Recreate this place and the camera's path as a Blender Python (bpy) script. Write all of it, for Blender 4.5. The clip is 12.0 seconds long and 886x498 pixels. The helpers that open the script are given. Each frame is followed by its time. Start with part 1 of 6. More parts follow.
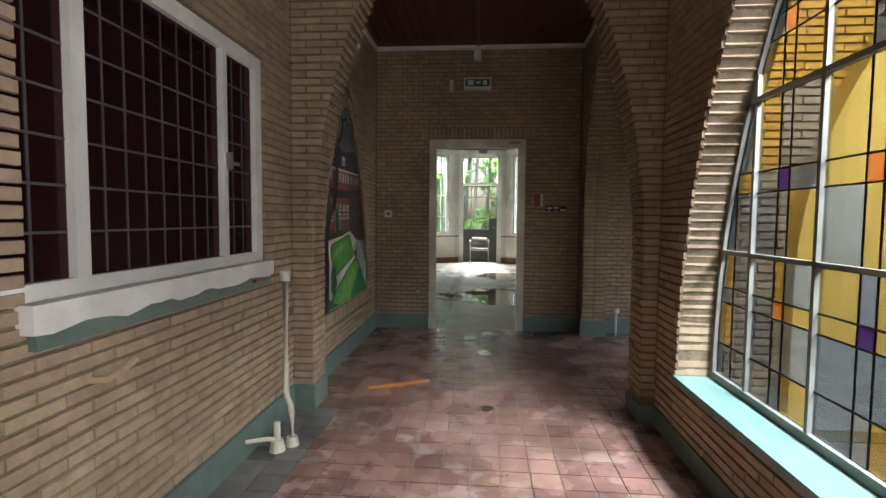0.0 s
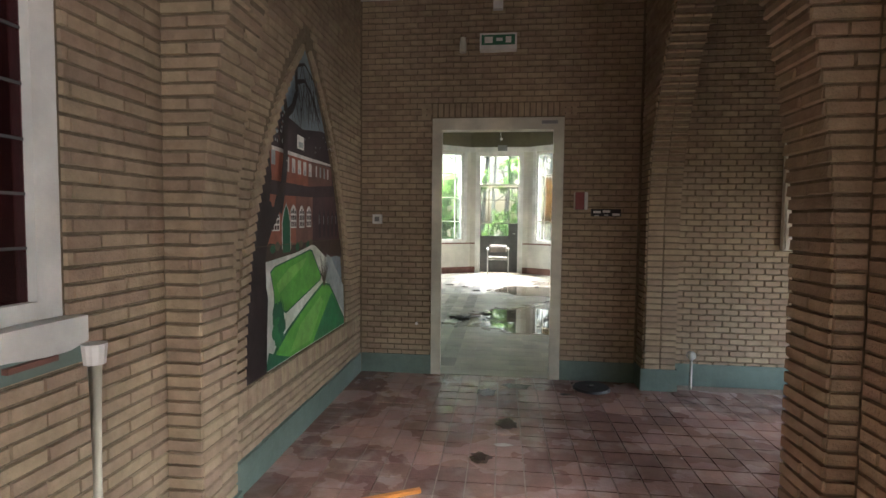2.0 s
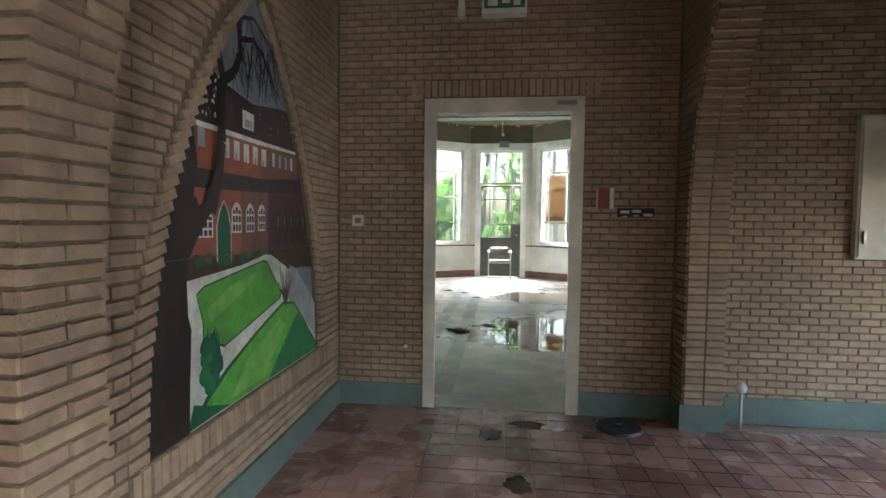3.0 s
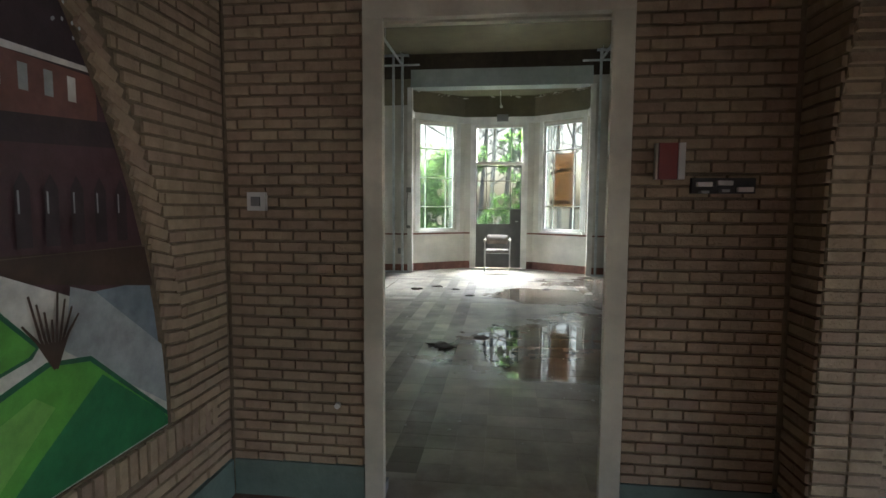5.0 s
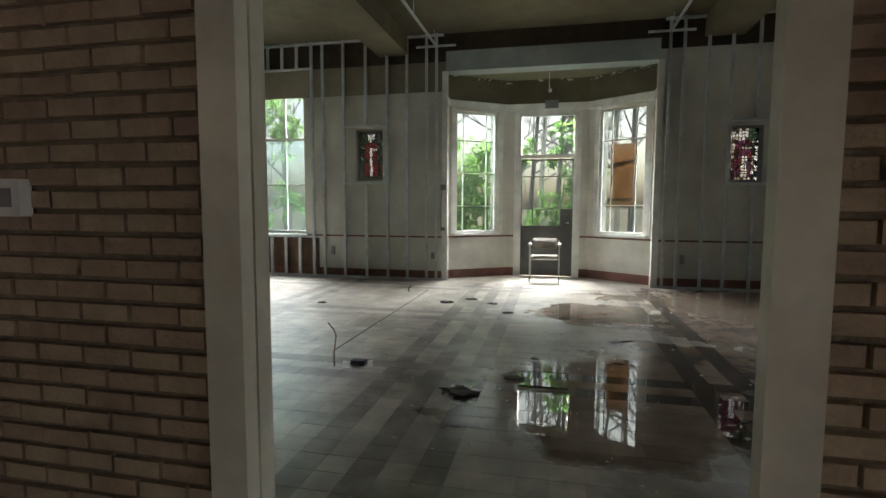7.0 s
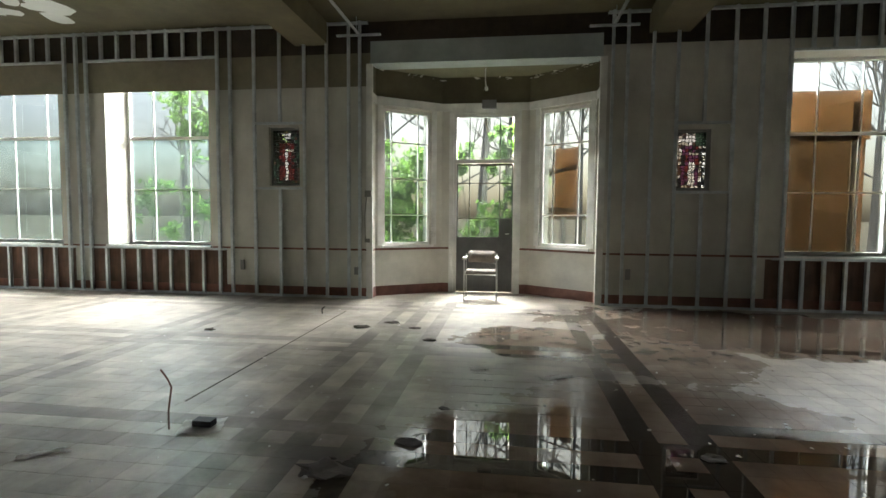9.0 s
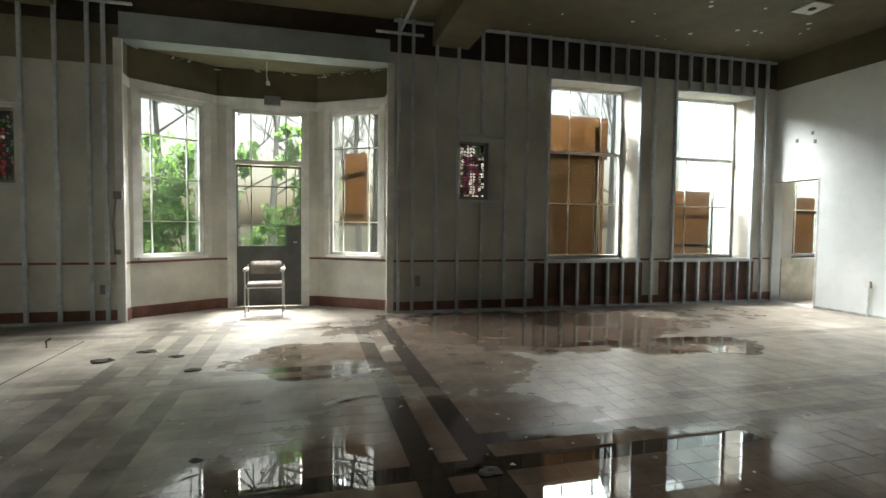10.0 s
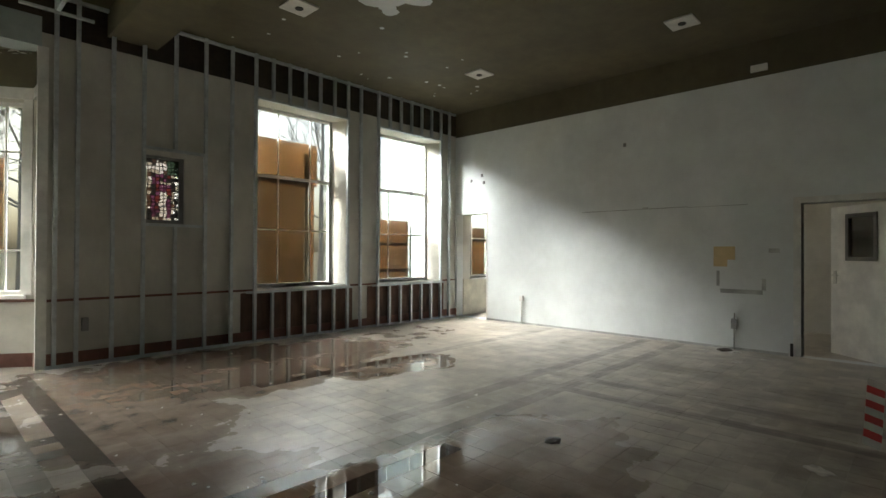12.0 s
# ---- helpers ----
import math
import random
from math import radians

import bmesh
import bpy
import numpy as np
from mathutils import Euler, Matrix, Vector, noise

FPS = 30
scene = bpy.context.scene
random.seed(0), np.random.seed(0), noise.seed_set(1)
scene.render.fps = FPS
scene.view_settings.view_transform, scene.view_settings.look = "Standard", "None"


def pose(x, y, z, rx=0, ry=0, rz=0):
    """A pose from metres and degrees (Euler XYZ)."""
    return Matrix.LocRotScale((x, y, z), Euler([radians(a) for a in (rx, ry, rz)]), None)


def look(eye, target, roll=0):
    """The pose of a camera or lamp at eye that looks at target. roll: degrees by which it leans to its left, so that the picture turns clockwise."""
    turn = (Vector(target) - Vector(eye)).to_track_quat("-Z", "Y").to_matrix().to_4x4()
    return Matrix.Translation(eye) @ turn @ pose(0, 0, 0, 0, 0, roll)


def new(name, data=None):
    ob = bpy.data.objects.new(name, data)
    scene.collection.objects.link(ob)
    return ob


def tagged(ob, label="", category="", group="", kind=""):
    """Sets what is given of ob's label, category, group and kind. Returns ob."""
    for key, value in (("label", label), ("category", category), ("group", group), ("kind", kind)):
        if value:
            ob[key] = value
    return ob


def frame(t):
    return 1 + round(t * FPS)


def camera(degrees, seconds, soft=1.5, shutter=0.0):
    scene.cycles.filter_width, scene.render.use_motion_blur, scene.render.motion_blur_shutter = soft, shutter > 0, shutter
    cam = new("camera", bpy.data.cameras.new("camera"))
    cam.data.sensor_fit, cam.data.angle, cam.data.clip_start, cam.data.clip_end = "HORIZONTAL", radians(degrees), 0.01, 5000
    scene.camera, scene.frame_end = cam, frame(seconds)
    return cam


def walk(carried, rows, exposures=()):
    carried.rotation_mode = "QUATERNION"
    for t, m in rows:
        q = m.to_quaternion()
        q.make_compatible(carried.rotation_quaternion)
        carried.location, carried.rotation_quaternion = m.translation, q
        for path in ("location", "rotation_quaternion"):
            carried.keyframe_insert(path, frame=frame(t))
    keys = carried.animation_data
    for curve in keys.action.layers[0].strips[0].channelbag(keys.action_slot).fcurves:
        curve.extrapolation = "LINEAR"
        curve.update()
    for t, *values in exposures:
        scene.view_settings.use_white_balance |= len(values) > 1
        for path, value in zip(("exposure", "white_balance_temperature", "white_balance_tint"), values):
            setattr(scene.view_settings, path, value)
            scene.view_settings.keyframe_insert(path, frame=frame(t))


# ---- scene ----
cam = camera(82.5, 12.0)
PATH = [
    (0, (0.162, -0.073, 1.286), (0.0, 1.917, 1.165), 0.5),
    (0.5, (0.173, 0.327, 1.284), (0.042, 2.319, 1.156), 0.6),
    (1, (0.183, 0.691, 1.3), (0.021, 2.68, 1.179), 0.6),
    (1.5, (0.132, 1.065, 1.319), (-0.074, 3.051, 1.207), 0.5),
    (2, (0.121, 1.455, 1.314), (-0.11, 3.439, 1.208), 0.6),
    (2.5, (0.101, 1.833, 1.318), (-0.148, 3.814, 1.214), 0.5),
    (3, (0.072, 2.197, 1.327), (-0.158, 4.181, 1.222), 0.6),
    (3.5, (0.116, 2.574, 1.323), (-0.081, 4.561, 1.21), 0.6),
    (5.5, (0.097, 3.934, 1.311), (-0.163, 5.91, 1.143), 0.4),
    (6, (0.045, 4.222, 1.321), (-0.264, 6.192, 1.159), 0.5),
    (6.5, (0.092, 4.522, 1.322), (-0.286, 6.479, 1.153), 0.3),
    (8.5, (0.48, 5.735, 1.298), (-0.001, 7.672, 1.165), 0.5),
    (9, (0.475, 5.9, 1.3), (0.215, 7.879, 1.177), 0.5),
    (9.5, (0.57, 6.107, 1.303), (0.666, 8.101, 1.183), 0.5),
    (10, (0.666, 6.251, 1.315), (1.174, 8.183, 1.224), 0.6),
    (10.5, (0.669, 6.362, 1.32), (1.552, 8.155, 1.268), 0.5),
    (11, (0.693, 6.407, 1.34), (1.876, 8.02, 1.314), 0.4),
    (11.5, (0.742, 6.421, 1.353), (2.092, 7.896, 1.347), 0.3),
    (12, (0.774, 6.436, 1.361), (2.227, 7.809, 1.375), 0.3),
]
EXPOSURES = [(0.0, 3.65, 6350, 10), (1.0, 3.85, 6450, 10), (2.0, 4.2, 6450, 10), (3.5, 4.3, 5900, 10), (5.5, 3.3, 6250, 10), (6.5, 3.2, 6400, 10), (8.5, 3.15, 6600, 10), (12.0, 3.25, 6850, 10)]
walk(cam, [(t, look(eye, target, roll)) for t, eye, target, roll in PATH], EXPOSURES)

# ---- light: an overcast sky ----
world = bpy.data.worlds.new("sky")
scene.world = world
world.use_nodes = True
wn, wl = world.node_tree.nodes, world.node_tree.links
sky = wn.new("ShaderNodeTexSky")
sky.sky_type = "NISHITA"
sky.sun_disc = False
sky.sun_elevation = radians(50)
sky.sun_rotation = radians(6)
sky.dust_density = 6.0
sky.ozone_density = 1.0
wn["Background"].inputs["Strength"].default_value = 0.105
wl.new(sky.outputs["Color"], wn["Background"].inputs["Color"])
sun = new("sun", bpy.data.lights.new("sun", "SUN"))
sun.data.energy, sun.data.angle, sun.data.color = 0.5, radians(60), (1.0, 0.97, 0.92)
sun.matrix_world = look((2.1, 20, 24), (0, 0, 0))


def sky_lamp(name, eye, target, w, h, watts, col=(0.915, 0.975, 0.985)):
    """Daylight falling through an opening: a lamp outside, above its head."""
    ob = new(name, bpy.data.lights.new(name, "AREA"))
    ob.data.shape, ob.data.size, ob.data.size_y = "RECTANGLE", w, h
    ob.data.energy, ob.data.color = watts, col
    ob.matrix_world = look(eye, target)


sky_lamp("daylight_west_windows", (-6.7, 14.85, 4.45), (-6.0, 10.0, 0.0), 4.6, 1.0, 130)
sky_lamp("daylight_bay", (0.04, 15.9, 4.1), (0.04, 11.0, 0.0), 2.6, 1.0, 75)
sky_lamp("daylight_east_windows", (6.3, 14.85, 4.35), (6.0, 10.0, 0.0), 3.8, 1.0, 36)
for x, wide, watts in ((-6.8, 5.0, 1000), (0.04, 2.6, 850), (6.8, 4.0, 540)):
    sky_lamp("daylight_north_sky", (x, 18.0, 7.2), (x, 9.5, 0.6), wide, 3.4, watts)
sky_lamp("daylight_side_room", (10.1, 14.85, 4.35), (10.0, 12.5, 0.5), 1.4, 1.0, 130)
sky_lamp("daylight_courtyard", (3.4, 0.6, 4.45), (0.0, 0.8, 0.75), 5.4, 1.2, 190, (0.92, 0.97, 1.0))
# no opening here: a lamp added in the sky's place to brighten the wing's face
sky_lamp("fill_courtyard_wing", (1.75, 0.4, 4.5), (3.6, 0.4, 0.9), 5.4, 0.9, 24, (0.97, 0.98, 0.96))
# side light for the alcove bricks, through an added opening out of view
sky_lamp("daylight_unseen_opening", (4.3, 4.45, 1.5), (1.5, 4.45, 0.6), 1.4, 1.1, 4.4, (0.92, 0.97, 1.0))


# lamp set in an added window out of view, to brighten the left wall
sky_lamp("daylight_unseen_window", (1.46, -0.75, 1.25), (-1.1, 0.3, 1.2), 1.2, 1.4, 5.0, (0.95, 0.98, 1.0))


# ---- materials ----
def grey(c, k):
    return tuple(min(1.0, max(0.0, v * k)) for v in c) + (1.0,)


def mat(name, col, rough=0.6, metal=0.0, var=0.25, scale=5.0, stain=0.2, sscale=0.9, bump=0.15, bscale=70.0, rand=0.0, spec=0.5, stretch=(1, 1, 1), dirt=None):
    m = bpy.data.materials.new(name)
    m.use_nodes = True
    n, l = m.node_tree.nodes, m.node_tree.links
    b = n["Principled BSDF"]
    geo = n.new("ShaderNodeNewGeometry")
    mp = n.new("ShaderNodeMapping")
    mp.inputs["Scale"].default_value = stretch
    l.new(geo.outputs["Position"], mp.inputs["Vector"])
    grain = n.new("ShaderNodeTexNoise")
    grain.inputs["Scale"].default_value, grain.inputs["Detail"].default_value, grain.inputs["Roughness"].default_value = scale, 8, 0.65
    l.new(mp.outputs["Vector"], grain.inputs["Vector"])
    ramp = n.new("ShaderNodeValToRGB")
    ramp.color_ramp.elements[0].position, ramp.color_ramp.elements[1].position = 0.3, 0.7
    ramp.color_ramp.elements[0].color, ramp.color_ramp.elements[1].color = grey(col, 1 - var), grey(col, 1 + var * 0.6)
    l.new(grain.outputs["Fac"], ramp.inputs["Fac"])
    big = n.new("ShaderNodeTexNoise")
    big.inputs["Scale"].default_value, big.inputs["Detail"].default_value = sscale, 6
    l.new(geo.outputs["Position"], big.inputs["Vector"])
    r2 = n.new("ShaderNodeValToRGB")
    r2.color_ramp.elements[0].position, r2.color_ramp.elements[1].position = 0.38, 0.62
    d = dirt or grey((1, 1, 1), 1 - stain)[:3]
    r2.color_ramp.elements[0].color, r2.color_ramp.elements[1].color = (*d, 1), (1, 1, 1, 1)
    l.new(big.outputs["Fac"], r2.inputs["Fac"])
    mul = n.new("ShaderNodeMixRGB")
    mul.blend_type = "MULTIPLY"
    mul.inputs["Fac"].default_value = 1.0
    l.new(ramp.outputs["Color"], mul.inputs["Color1"])
    l.new(r2.outputs["Color"], mul.inputs["Color2"])
    out = mul.outputs["Color"]
    if rand:
        info = n.new("ShaderNodeObjectInfo")
        add = n.new("ShaderNodeMath")
        add.operation = "ADD"
        l.new(info.outputs["Random"], add.inputs[0])
        l.new(geo.outputs["Random Per Island"], add.inputs[1])
        fr = n.new("ShaderNodeMath")
        fr.operation = "FRACT"
        l.new(add.outputs[0], fr.inputs[0])
        rng = n.new("ShaderNodeMapRange")
        rng.inputs["To Min"].default_value, rng.inputs["To Max"].default_value = 1 - rand, 1 + rand
        l.new(fr.outputs[0], rng.inputs["Value"])
        hsv = n.new("ShaderNodeHueSaturation")
        l.new(rng.outputs["Result"], hsv.inputs["Value"])
        rng2 = n.new("ShaderNodeMapRange")
        rng2.inputs["To Min"].default_value, rng2.inputs["To Max"].default_value = 0.49, 0.51
        l.new(fr.outputs[0], rng2.inputs["Value"])
        l.new(rng2.outputs["Result"], hsv.inputs["Hue"])
        l.new(out, hsv.inputs["Color"])
        out = hsv.outputs["Color"]
    l.new(out, b.inputs["Base Color"])
    rr = n.new("ShaderNodeMapRange")
    rr.inputs["To Min"].default_value, rr.inputs["To Max"].default_value = max(0.02, rough - 0.12), min(1, rough + 0.12)
    l.new(big.outputs["Fac"], rr.inputs["Value"])
    l.new(rr.outputs["Result"], b.inputs["Roughness"])
    b.inputs["Metallic"].default_value = metal
    b.inputs["Specular IOR Level"].default_value = spec
    if bump:
        fine = n.new("ShaderNodeTexNoise")
        fine.inputs["Scale"].default_value, fine.inputs["Detail"].default_value = bscale, 5
        l.new(mp.outputs["Vector"], fine.inputs["Vector"])
        bp = n.new("ShaderNodeBump")
        bp.inputs["Strength"].default_value, bp.inputs["Distance"].default_value = bump, 0.01
        l.new(fine.outputs["Fac"], bp.inputs["Height"])
        l.new(bp.outputs["Normal"], b.inputs["Normal"])
    return m


def glass(name, tint, haze=0.0, haze_col=(0.8, 0.8, 0.8), rough=0.0, dust_and_fill=0.0):
    """A thin pane: clear transmission, a gloss, dirt that scatters light, and a painted dim fill."""
    m = bpy.data.materials.new(name)
    m.use_nodes = True
    n, l = m.node_tree.nodes, m.node_tree.links
    n.remove(n["Principled BSDF"])
    tr = n.new("ShaderNodeBsdfTransparent")
    tr.inputs["Color"].default_value = (*tint, 1)
    gl = n.new("ShaderNodeBsdfGlossy")
    gl.inputs["Roughness"].default_value = 0.04 + rough
    face = n.new("ShaderNodeLayerWeight")
    face.inputs["Blend"].default_value = 0.5
    power, fr = n.new("ShaderNodeMath"), n.new("ShaderNodeMath")
    power.operation, fr.operation = "POWER", "MULTIPLY_ADD"
    power.inputs[1].default_value, fr.inputs[1].default_value, fr.inputs[2].default_value = 5.0, 0.5, 0.025
    l.new(face.outputs["Facing"], power.inputs[0])
    l.new(power.outputs[0], fr.inputs[0])
    mix = n.new("ShaderNodeMixShader")
    l.new(fr.outputs[0], mix.inputs["Fac"])
    l.new(tr.outputs["BSDF"], mix.inputs[1])
    l.new(gl.outputs["BSDF"], mix.inputs[2])
    out = mix.outputs["Shader"]
    if haze:
        geo = n.new("ShaderNodeNewGeometry")
        nz = n.new("ShaderNodeTexNoise")
        nz.inputs["Scale"].default_value, nz.inputs["Detail"].default_value = 4.0, 7
        l.new(geo.outputs["Position"], nz.inputs["Vector"])
        rg = n.new("ShaderNodeMapRange")
        rg.inputs["From Min"].default_value, rg.inputs["From Max"].default_value = 0.3, 0.7
        rg.inputs["To Min"].default_value, rg.inputs["To Max"].default_value = haze * 0.5, min(1, haze * 1.4)
        l.new(nz.outputs["Fac"], rg.inputs["Value"])
        tl = n.new("ShaderNodeBsdfTranslucent")
        tl.inputs["Color"].default_value = (*haze_col, 1)
        m2 = n.new("ShaderNodeMixShader")
        l.new(rg.outputs["Result"], m2.inputs["Fac"])
        l.new(out, m2.inputs[1])
        l.new(tl.outputs["BSDF"], m2.inputs[2])
        out = m2.outputs["Shader"]
    # diffuse colour painted into the pane for dim light from behind it
    if dust_and_fill:
        dim_fill = n.new("ShaderNodeBsdfDiffuse")
        dim_fill.inputs["Color"].default_value = (*haze_col, 1)
        m3 = n.new("ShaderNodeMixShader")
        m3.inputs["Fac"].default_value = dust_and_fill
        l.new(out, m3.inputs[1])
        l.new(dim_fill.outputs["BSDF"], m3.inputs[2])
        out = m3.outputs["Shader"]
    l.new(out, n["Material Output"].inputs["Surface"])
    return m


BRICK = mat("tan_brick", (0.43, 0.325, 0.225), 0.85, var=0.24, scale=14, stain=0.25, bump=0.5, bscale=90, rand=0.10, spec=0.25)
MORTAR = mat("dark_mortar", (0.235, 0.185, 0.130), 0.95, var=0.3, scale=30, bump=0.6, bscale=160, spec=0.1)
GREEN = mat("green_plinth_paint", (0.155, 0.215, 0.185), 0.5, var=0.2, scale=9, stain=0.35, bump=0.3, bscale=40)
SILLGREEN = mat("turquoise_sill_paint", (0.15, 0.265, 0.235), 0.4, var=0.12, scale=8, stain=0.15, bump=0.2)
REDTILE = mat("red_quarry_tile", (0.31, 0.175, 0.145), 0.27, var=0.3, scale=9, stain=0.5, sscale=2.2, bump=0.25, bscale=50, rand=0.16)
GREYTILE = mat("grey_border_tile", (0.16, 0.15, 0.14), 0.5, var=0.3, scale=9, stain=0.3, bump=0.3, rand=0.3)
tn, tl = REDTILE.node_tree.nodes, REDTILE.node_tree.links
spots, cloud = tn.new("ShaderNodeTexNoise"), tn.new("ShaderNodeTexNoise")
place = tn.new("ShaderNodeNewGeometry")
spots.inputs["Scale"].default_value, cloud.inputs["Scale"].default_value = 7.0, 1.3
spots.inputs["Detail"].default_value = cloud.inputs["Detail"].default_value = 5
for q in (spots, cloud):
    tl.new(place.outputs["Position"], q.inputs["Vector"])
edge, reach, dust_and_fill = tn.new("ShaderNodeMapRange"), tn.new("ShaderNodeMapRange"), tn.new("ShaderNodeMath")
edge.inputs["From Min"].default_value, edge.inputs["From Max"].default_value, edge.inputs["To Max"].default_value = 0.50, 0.60, 0.55
reach.inputs["From Min"].default_value, reach.inputs["From Max"].default_value = 0.40, 0.55
dust_and_fill.operation = "MULTIPLY"
tl.new(spots.outputs["Fac"], edge.inputs["Value"])
tl.new(cloud.outputs["Fac"], reach.inputs["Value"])
tl.new(edge.outputs["Result"], dust_and_fill.inputs[0])
tl.new(reach.outputs["Result"], dust_and_fill.inputs[1])
film = tn.new("ShaderNodeMixRGB")
film.inputs["Color2"].default_value = (0.40, 0.31, 0.28, 1)
tl.new(dust_and_fill.outputs[0], film.inputs["Fac"])
tl.new(tn["Principled BSDF"].inputs["Base Color"].links[0].from_socket, film.inputs["Color1"])
tl.new(film.outputs["Color"], tn["Principled BSDF"].inputs["Base Color"])
JOINT = mat("tile_joint", (0.27, 0.21, 0.175), 0.9, var=0.3, scale=25, bump=0.4)
WHITEPAINT = mat("aged_white_paint", (0.78, 0.77, 0.73), 0.42, var=0.12, scale=7, stain=0.2, sscale=3, bump=0.2, bscale=30)
CREAMPAINT = mat("cream_door_paint", (0.68, 0.64, 0.52), 0.42, var=0.12, scale=7, stain=0.25, sscale=3, bump=0.2, bscale=30)
WHITEPLASTIC = mat("white_plastic", (0.72, 0.71, 0.68), 0.35, var=0.08, stain=0.15, sscale=9, bump=0.03)
PLASTER = mat("grey_cream_plaster", (0.64, 0.625, 0.565), 0.8, var=0.12, scale=3, stain=0.28, sscale=0.7, bump=0.35, bscale=35, stretch=(1, 1, 0.5))
CREAMPL = mat("cream_plaster", (0.68, 0.65, 0.57), 0.75, var=0.12, scale=3, stain=0.22, sscale=1.1, bump=0.3, bscale=35)
WHITEPL = mat("white_plaster", (0.76, 0.79, 0.79), 0.75, var=0.08, scale=2.5, stain=0.16, sscale=0.55, bump=0.25, bscale=28)
BROWN = mat("red_brown_paint", (0.22, 0.095, 0.068), 0.55, var=0.3, scale=8, stain=0.35, sscale=2.5, bump=0.3)
DARKBROWN = mat("dark_brown_band", (0.055, 0.038, 0.024), 0.75, var=0.4, scale=6, stain=0.3, bump=0.4)
CEIL = mat("olive_ceiling_paint", (0.13, 0.112, 0.064), 0.7, var=0.2, scale=4, stain=0.3, sscale=0.6, bump=0.3, bscale=25)
BAYCEIL = mat("olive_bay_ceiling", (0.17, 0.16, 0.085), 0.7, var=0.2, scale=4, stain=0.3, sscale=1.2, bump=0.3, bscale=25)
REDWOOD = mat("dark_red_boards", (0.10, 0.028, 0.02), 0.5, var=0.35, scale=8, stain=0.3, bump=0.3, bscale=30, stretch=(6, 0.6, 6), rand=0.2)
BEAMBLUE = mat("pale_blue_beam_paint", (0.42, 0.48, 0.47), 0.6, var=0.12, scale=5, stain=0.25, bump=0.2)
STUD = mat("galvanised_steel", (0.60, 0.65, 0.67), 0.38, metal=0.35, var=0.18, scale=14, stain=0.2, sscale=3, bump=0.1)
PLY = mat("plywood", (0.72, 0.49, 0.30), 0.7, var=0.22, scale=5, stain=0.2, sscale=1.6, bump=0.2, stretch=(0.5, 4, 4))
PLYDARK = mat("dark_hardboard", (0.48, 0.34, 0.22), 0.7, var=0.2, scale=4, stain=0.25, sscale=1.3, bump=0.2)
# translucency added to opaque boards so they glow in place of indoor bounce light
for m in (PLY, PLYDARK):
    pn, pl = m.node_tree.nodes, m.node_tree.links
    thin = pn.new("ShaderNodeBsdfTranslucent")
    both = pn.new("ShaderNodeMixShader")
    both.inputs["Fac"].default_value = 0.4
    pl.new(pn["Principled BSDF"].inputs["Base Color"].links[0].from_socket, thin.inputs["Color"])
    pl.new(pn["Principled BSDF"].outputs["BSDF"], both.inputs[1])
    pl.new(thin.outputs["BSDF"], both.inputs[2])
    pl.new(both.outputs["Shader"], pn["Material Output"].inputs["Surface"])
TIMBER = mat("sawn_timber", (0.55, 0.40, 0.24), 0.7, var=0.25, scale=9, stain=0.2, bump=0.3, stretch=(1, 1, 6))
ORANGE = mat("orange_stained_stick", (0.72, 0.27, 0.06), 0.5, var=0.2, scale=12, stain=0.2, sscale=6, bump=0.2, stretch=(0.4, 4, 4))
LEAD = mat("lead_came", (0.06, 0.06, 0.065), 0.5, metal=0.6, var=0.2, bump=0.1)
STEELBAR = mat("grey_painted_steel", (0.22, 0.22, 0.20), 0.5, var=0.15, stain=0.25, sscale=5, bump=0.2)
BLACK = mat("black_rubber", (0.02, 0.02, 0.022), 0.55, var=0.3, bump=0.2)
DOORDARK = mat("dark_grey_door_paint", (0.10, 0.10, 0.095), 0.5, var=0.2, scale=6, stain=0.3, sscale=2, bump=0.2)
SEAT = mat("grey_brown_upholstery", (0.23, 0.20, 0.17), 0.9, var=0.2, scale=40, stain=0.2, sscale=6, bump=0.4, bscale=200)
CHROME = mat("brushed_steel_tube", (0.50, 0.50, 0.48), 0.3, metal=0.9, var=0.1, bump=0.02)
RED = mat("red_enamel", (0.24, 0.045, 0.04), 0.4, var=0.15, bump=0.05)
REDPLASTIC = mat("red_tape", (0.55, 0.05, 0.05), 0.4, var=0.1, bump=0.05)
# maroon dark enough to stand in for the gloom of unlit rooms
DARKROOM = mat("room_gloom_maroon", (0.12, 0.045, 0.045), 0.9, var=0.2, bump=0.2)
GRASS = mat("winter_grass", (0.24, 0.20, 0.10), 0.95, var=0.45, scale=6, stain=0.4, sscale=0.25, bump=0.6, bscale=20)
BARK = mat("bark", (0.30, 0.27, 0.23), 0.9, var=0.4, scale=12, stain=0.3, bump=0.6, stretch=(1, 1, 0.3))
LEAF = mat("ivy_leaf", (0.12, 0.22, 0.045), 0.5, var=0.4, scale=3, stain=0.3, sscale=1.2, bump=0.0, rand=0.5)
ln, ll = LEAF.node_tree.nodes, LEAF.node_tree.links
thin = ln.new("ShaderNodeBsdfTranslucent")
thin.inputs["Color"].default_value = (0.24, 0.42, 0.08, 1)
both = ln.new("ShaderNodeMixShader")
both.inputs["Fac"].default_value = 0.5
ll.new(ln["Principled BSDF"].outputs["BSDF"], both.inputs[1])
ll.new(thin.outputs["BSDF"], both.inputs[2])
ll.new(both.outputs["Shader"], ln["Material Output"].inputs["Surface"])
PAPER = mat("wet_paper", (0.62, 0.60, 0.56), 0.6, var=0.2, scale=20, stain=0.3, sscale=9, bump=0.3)
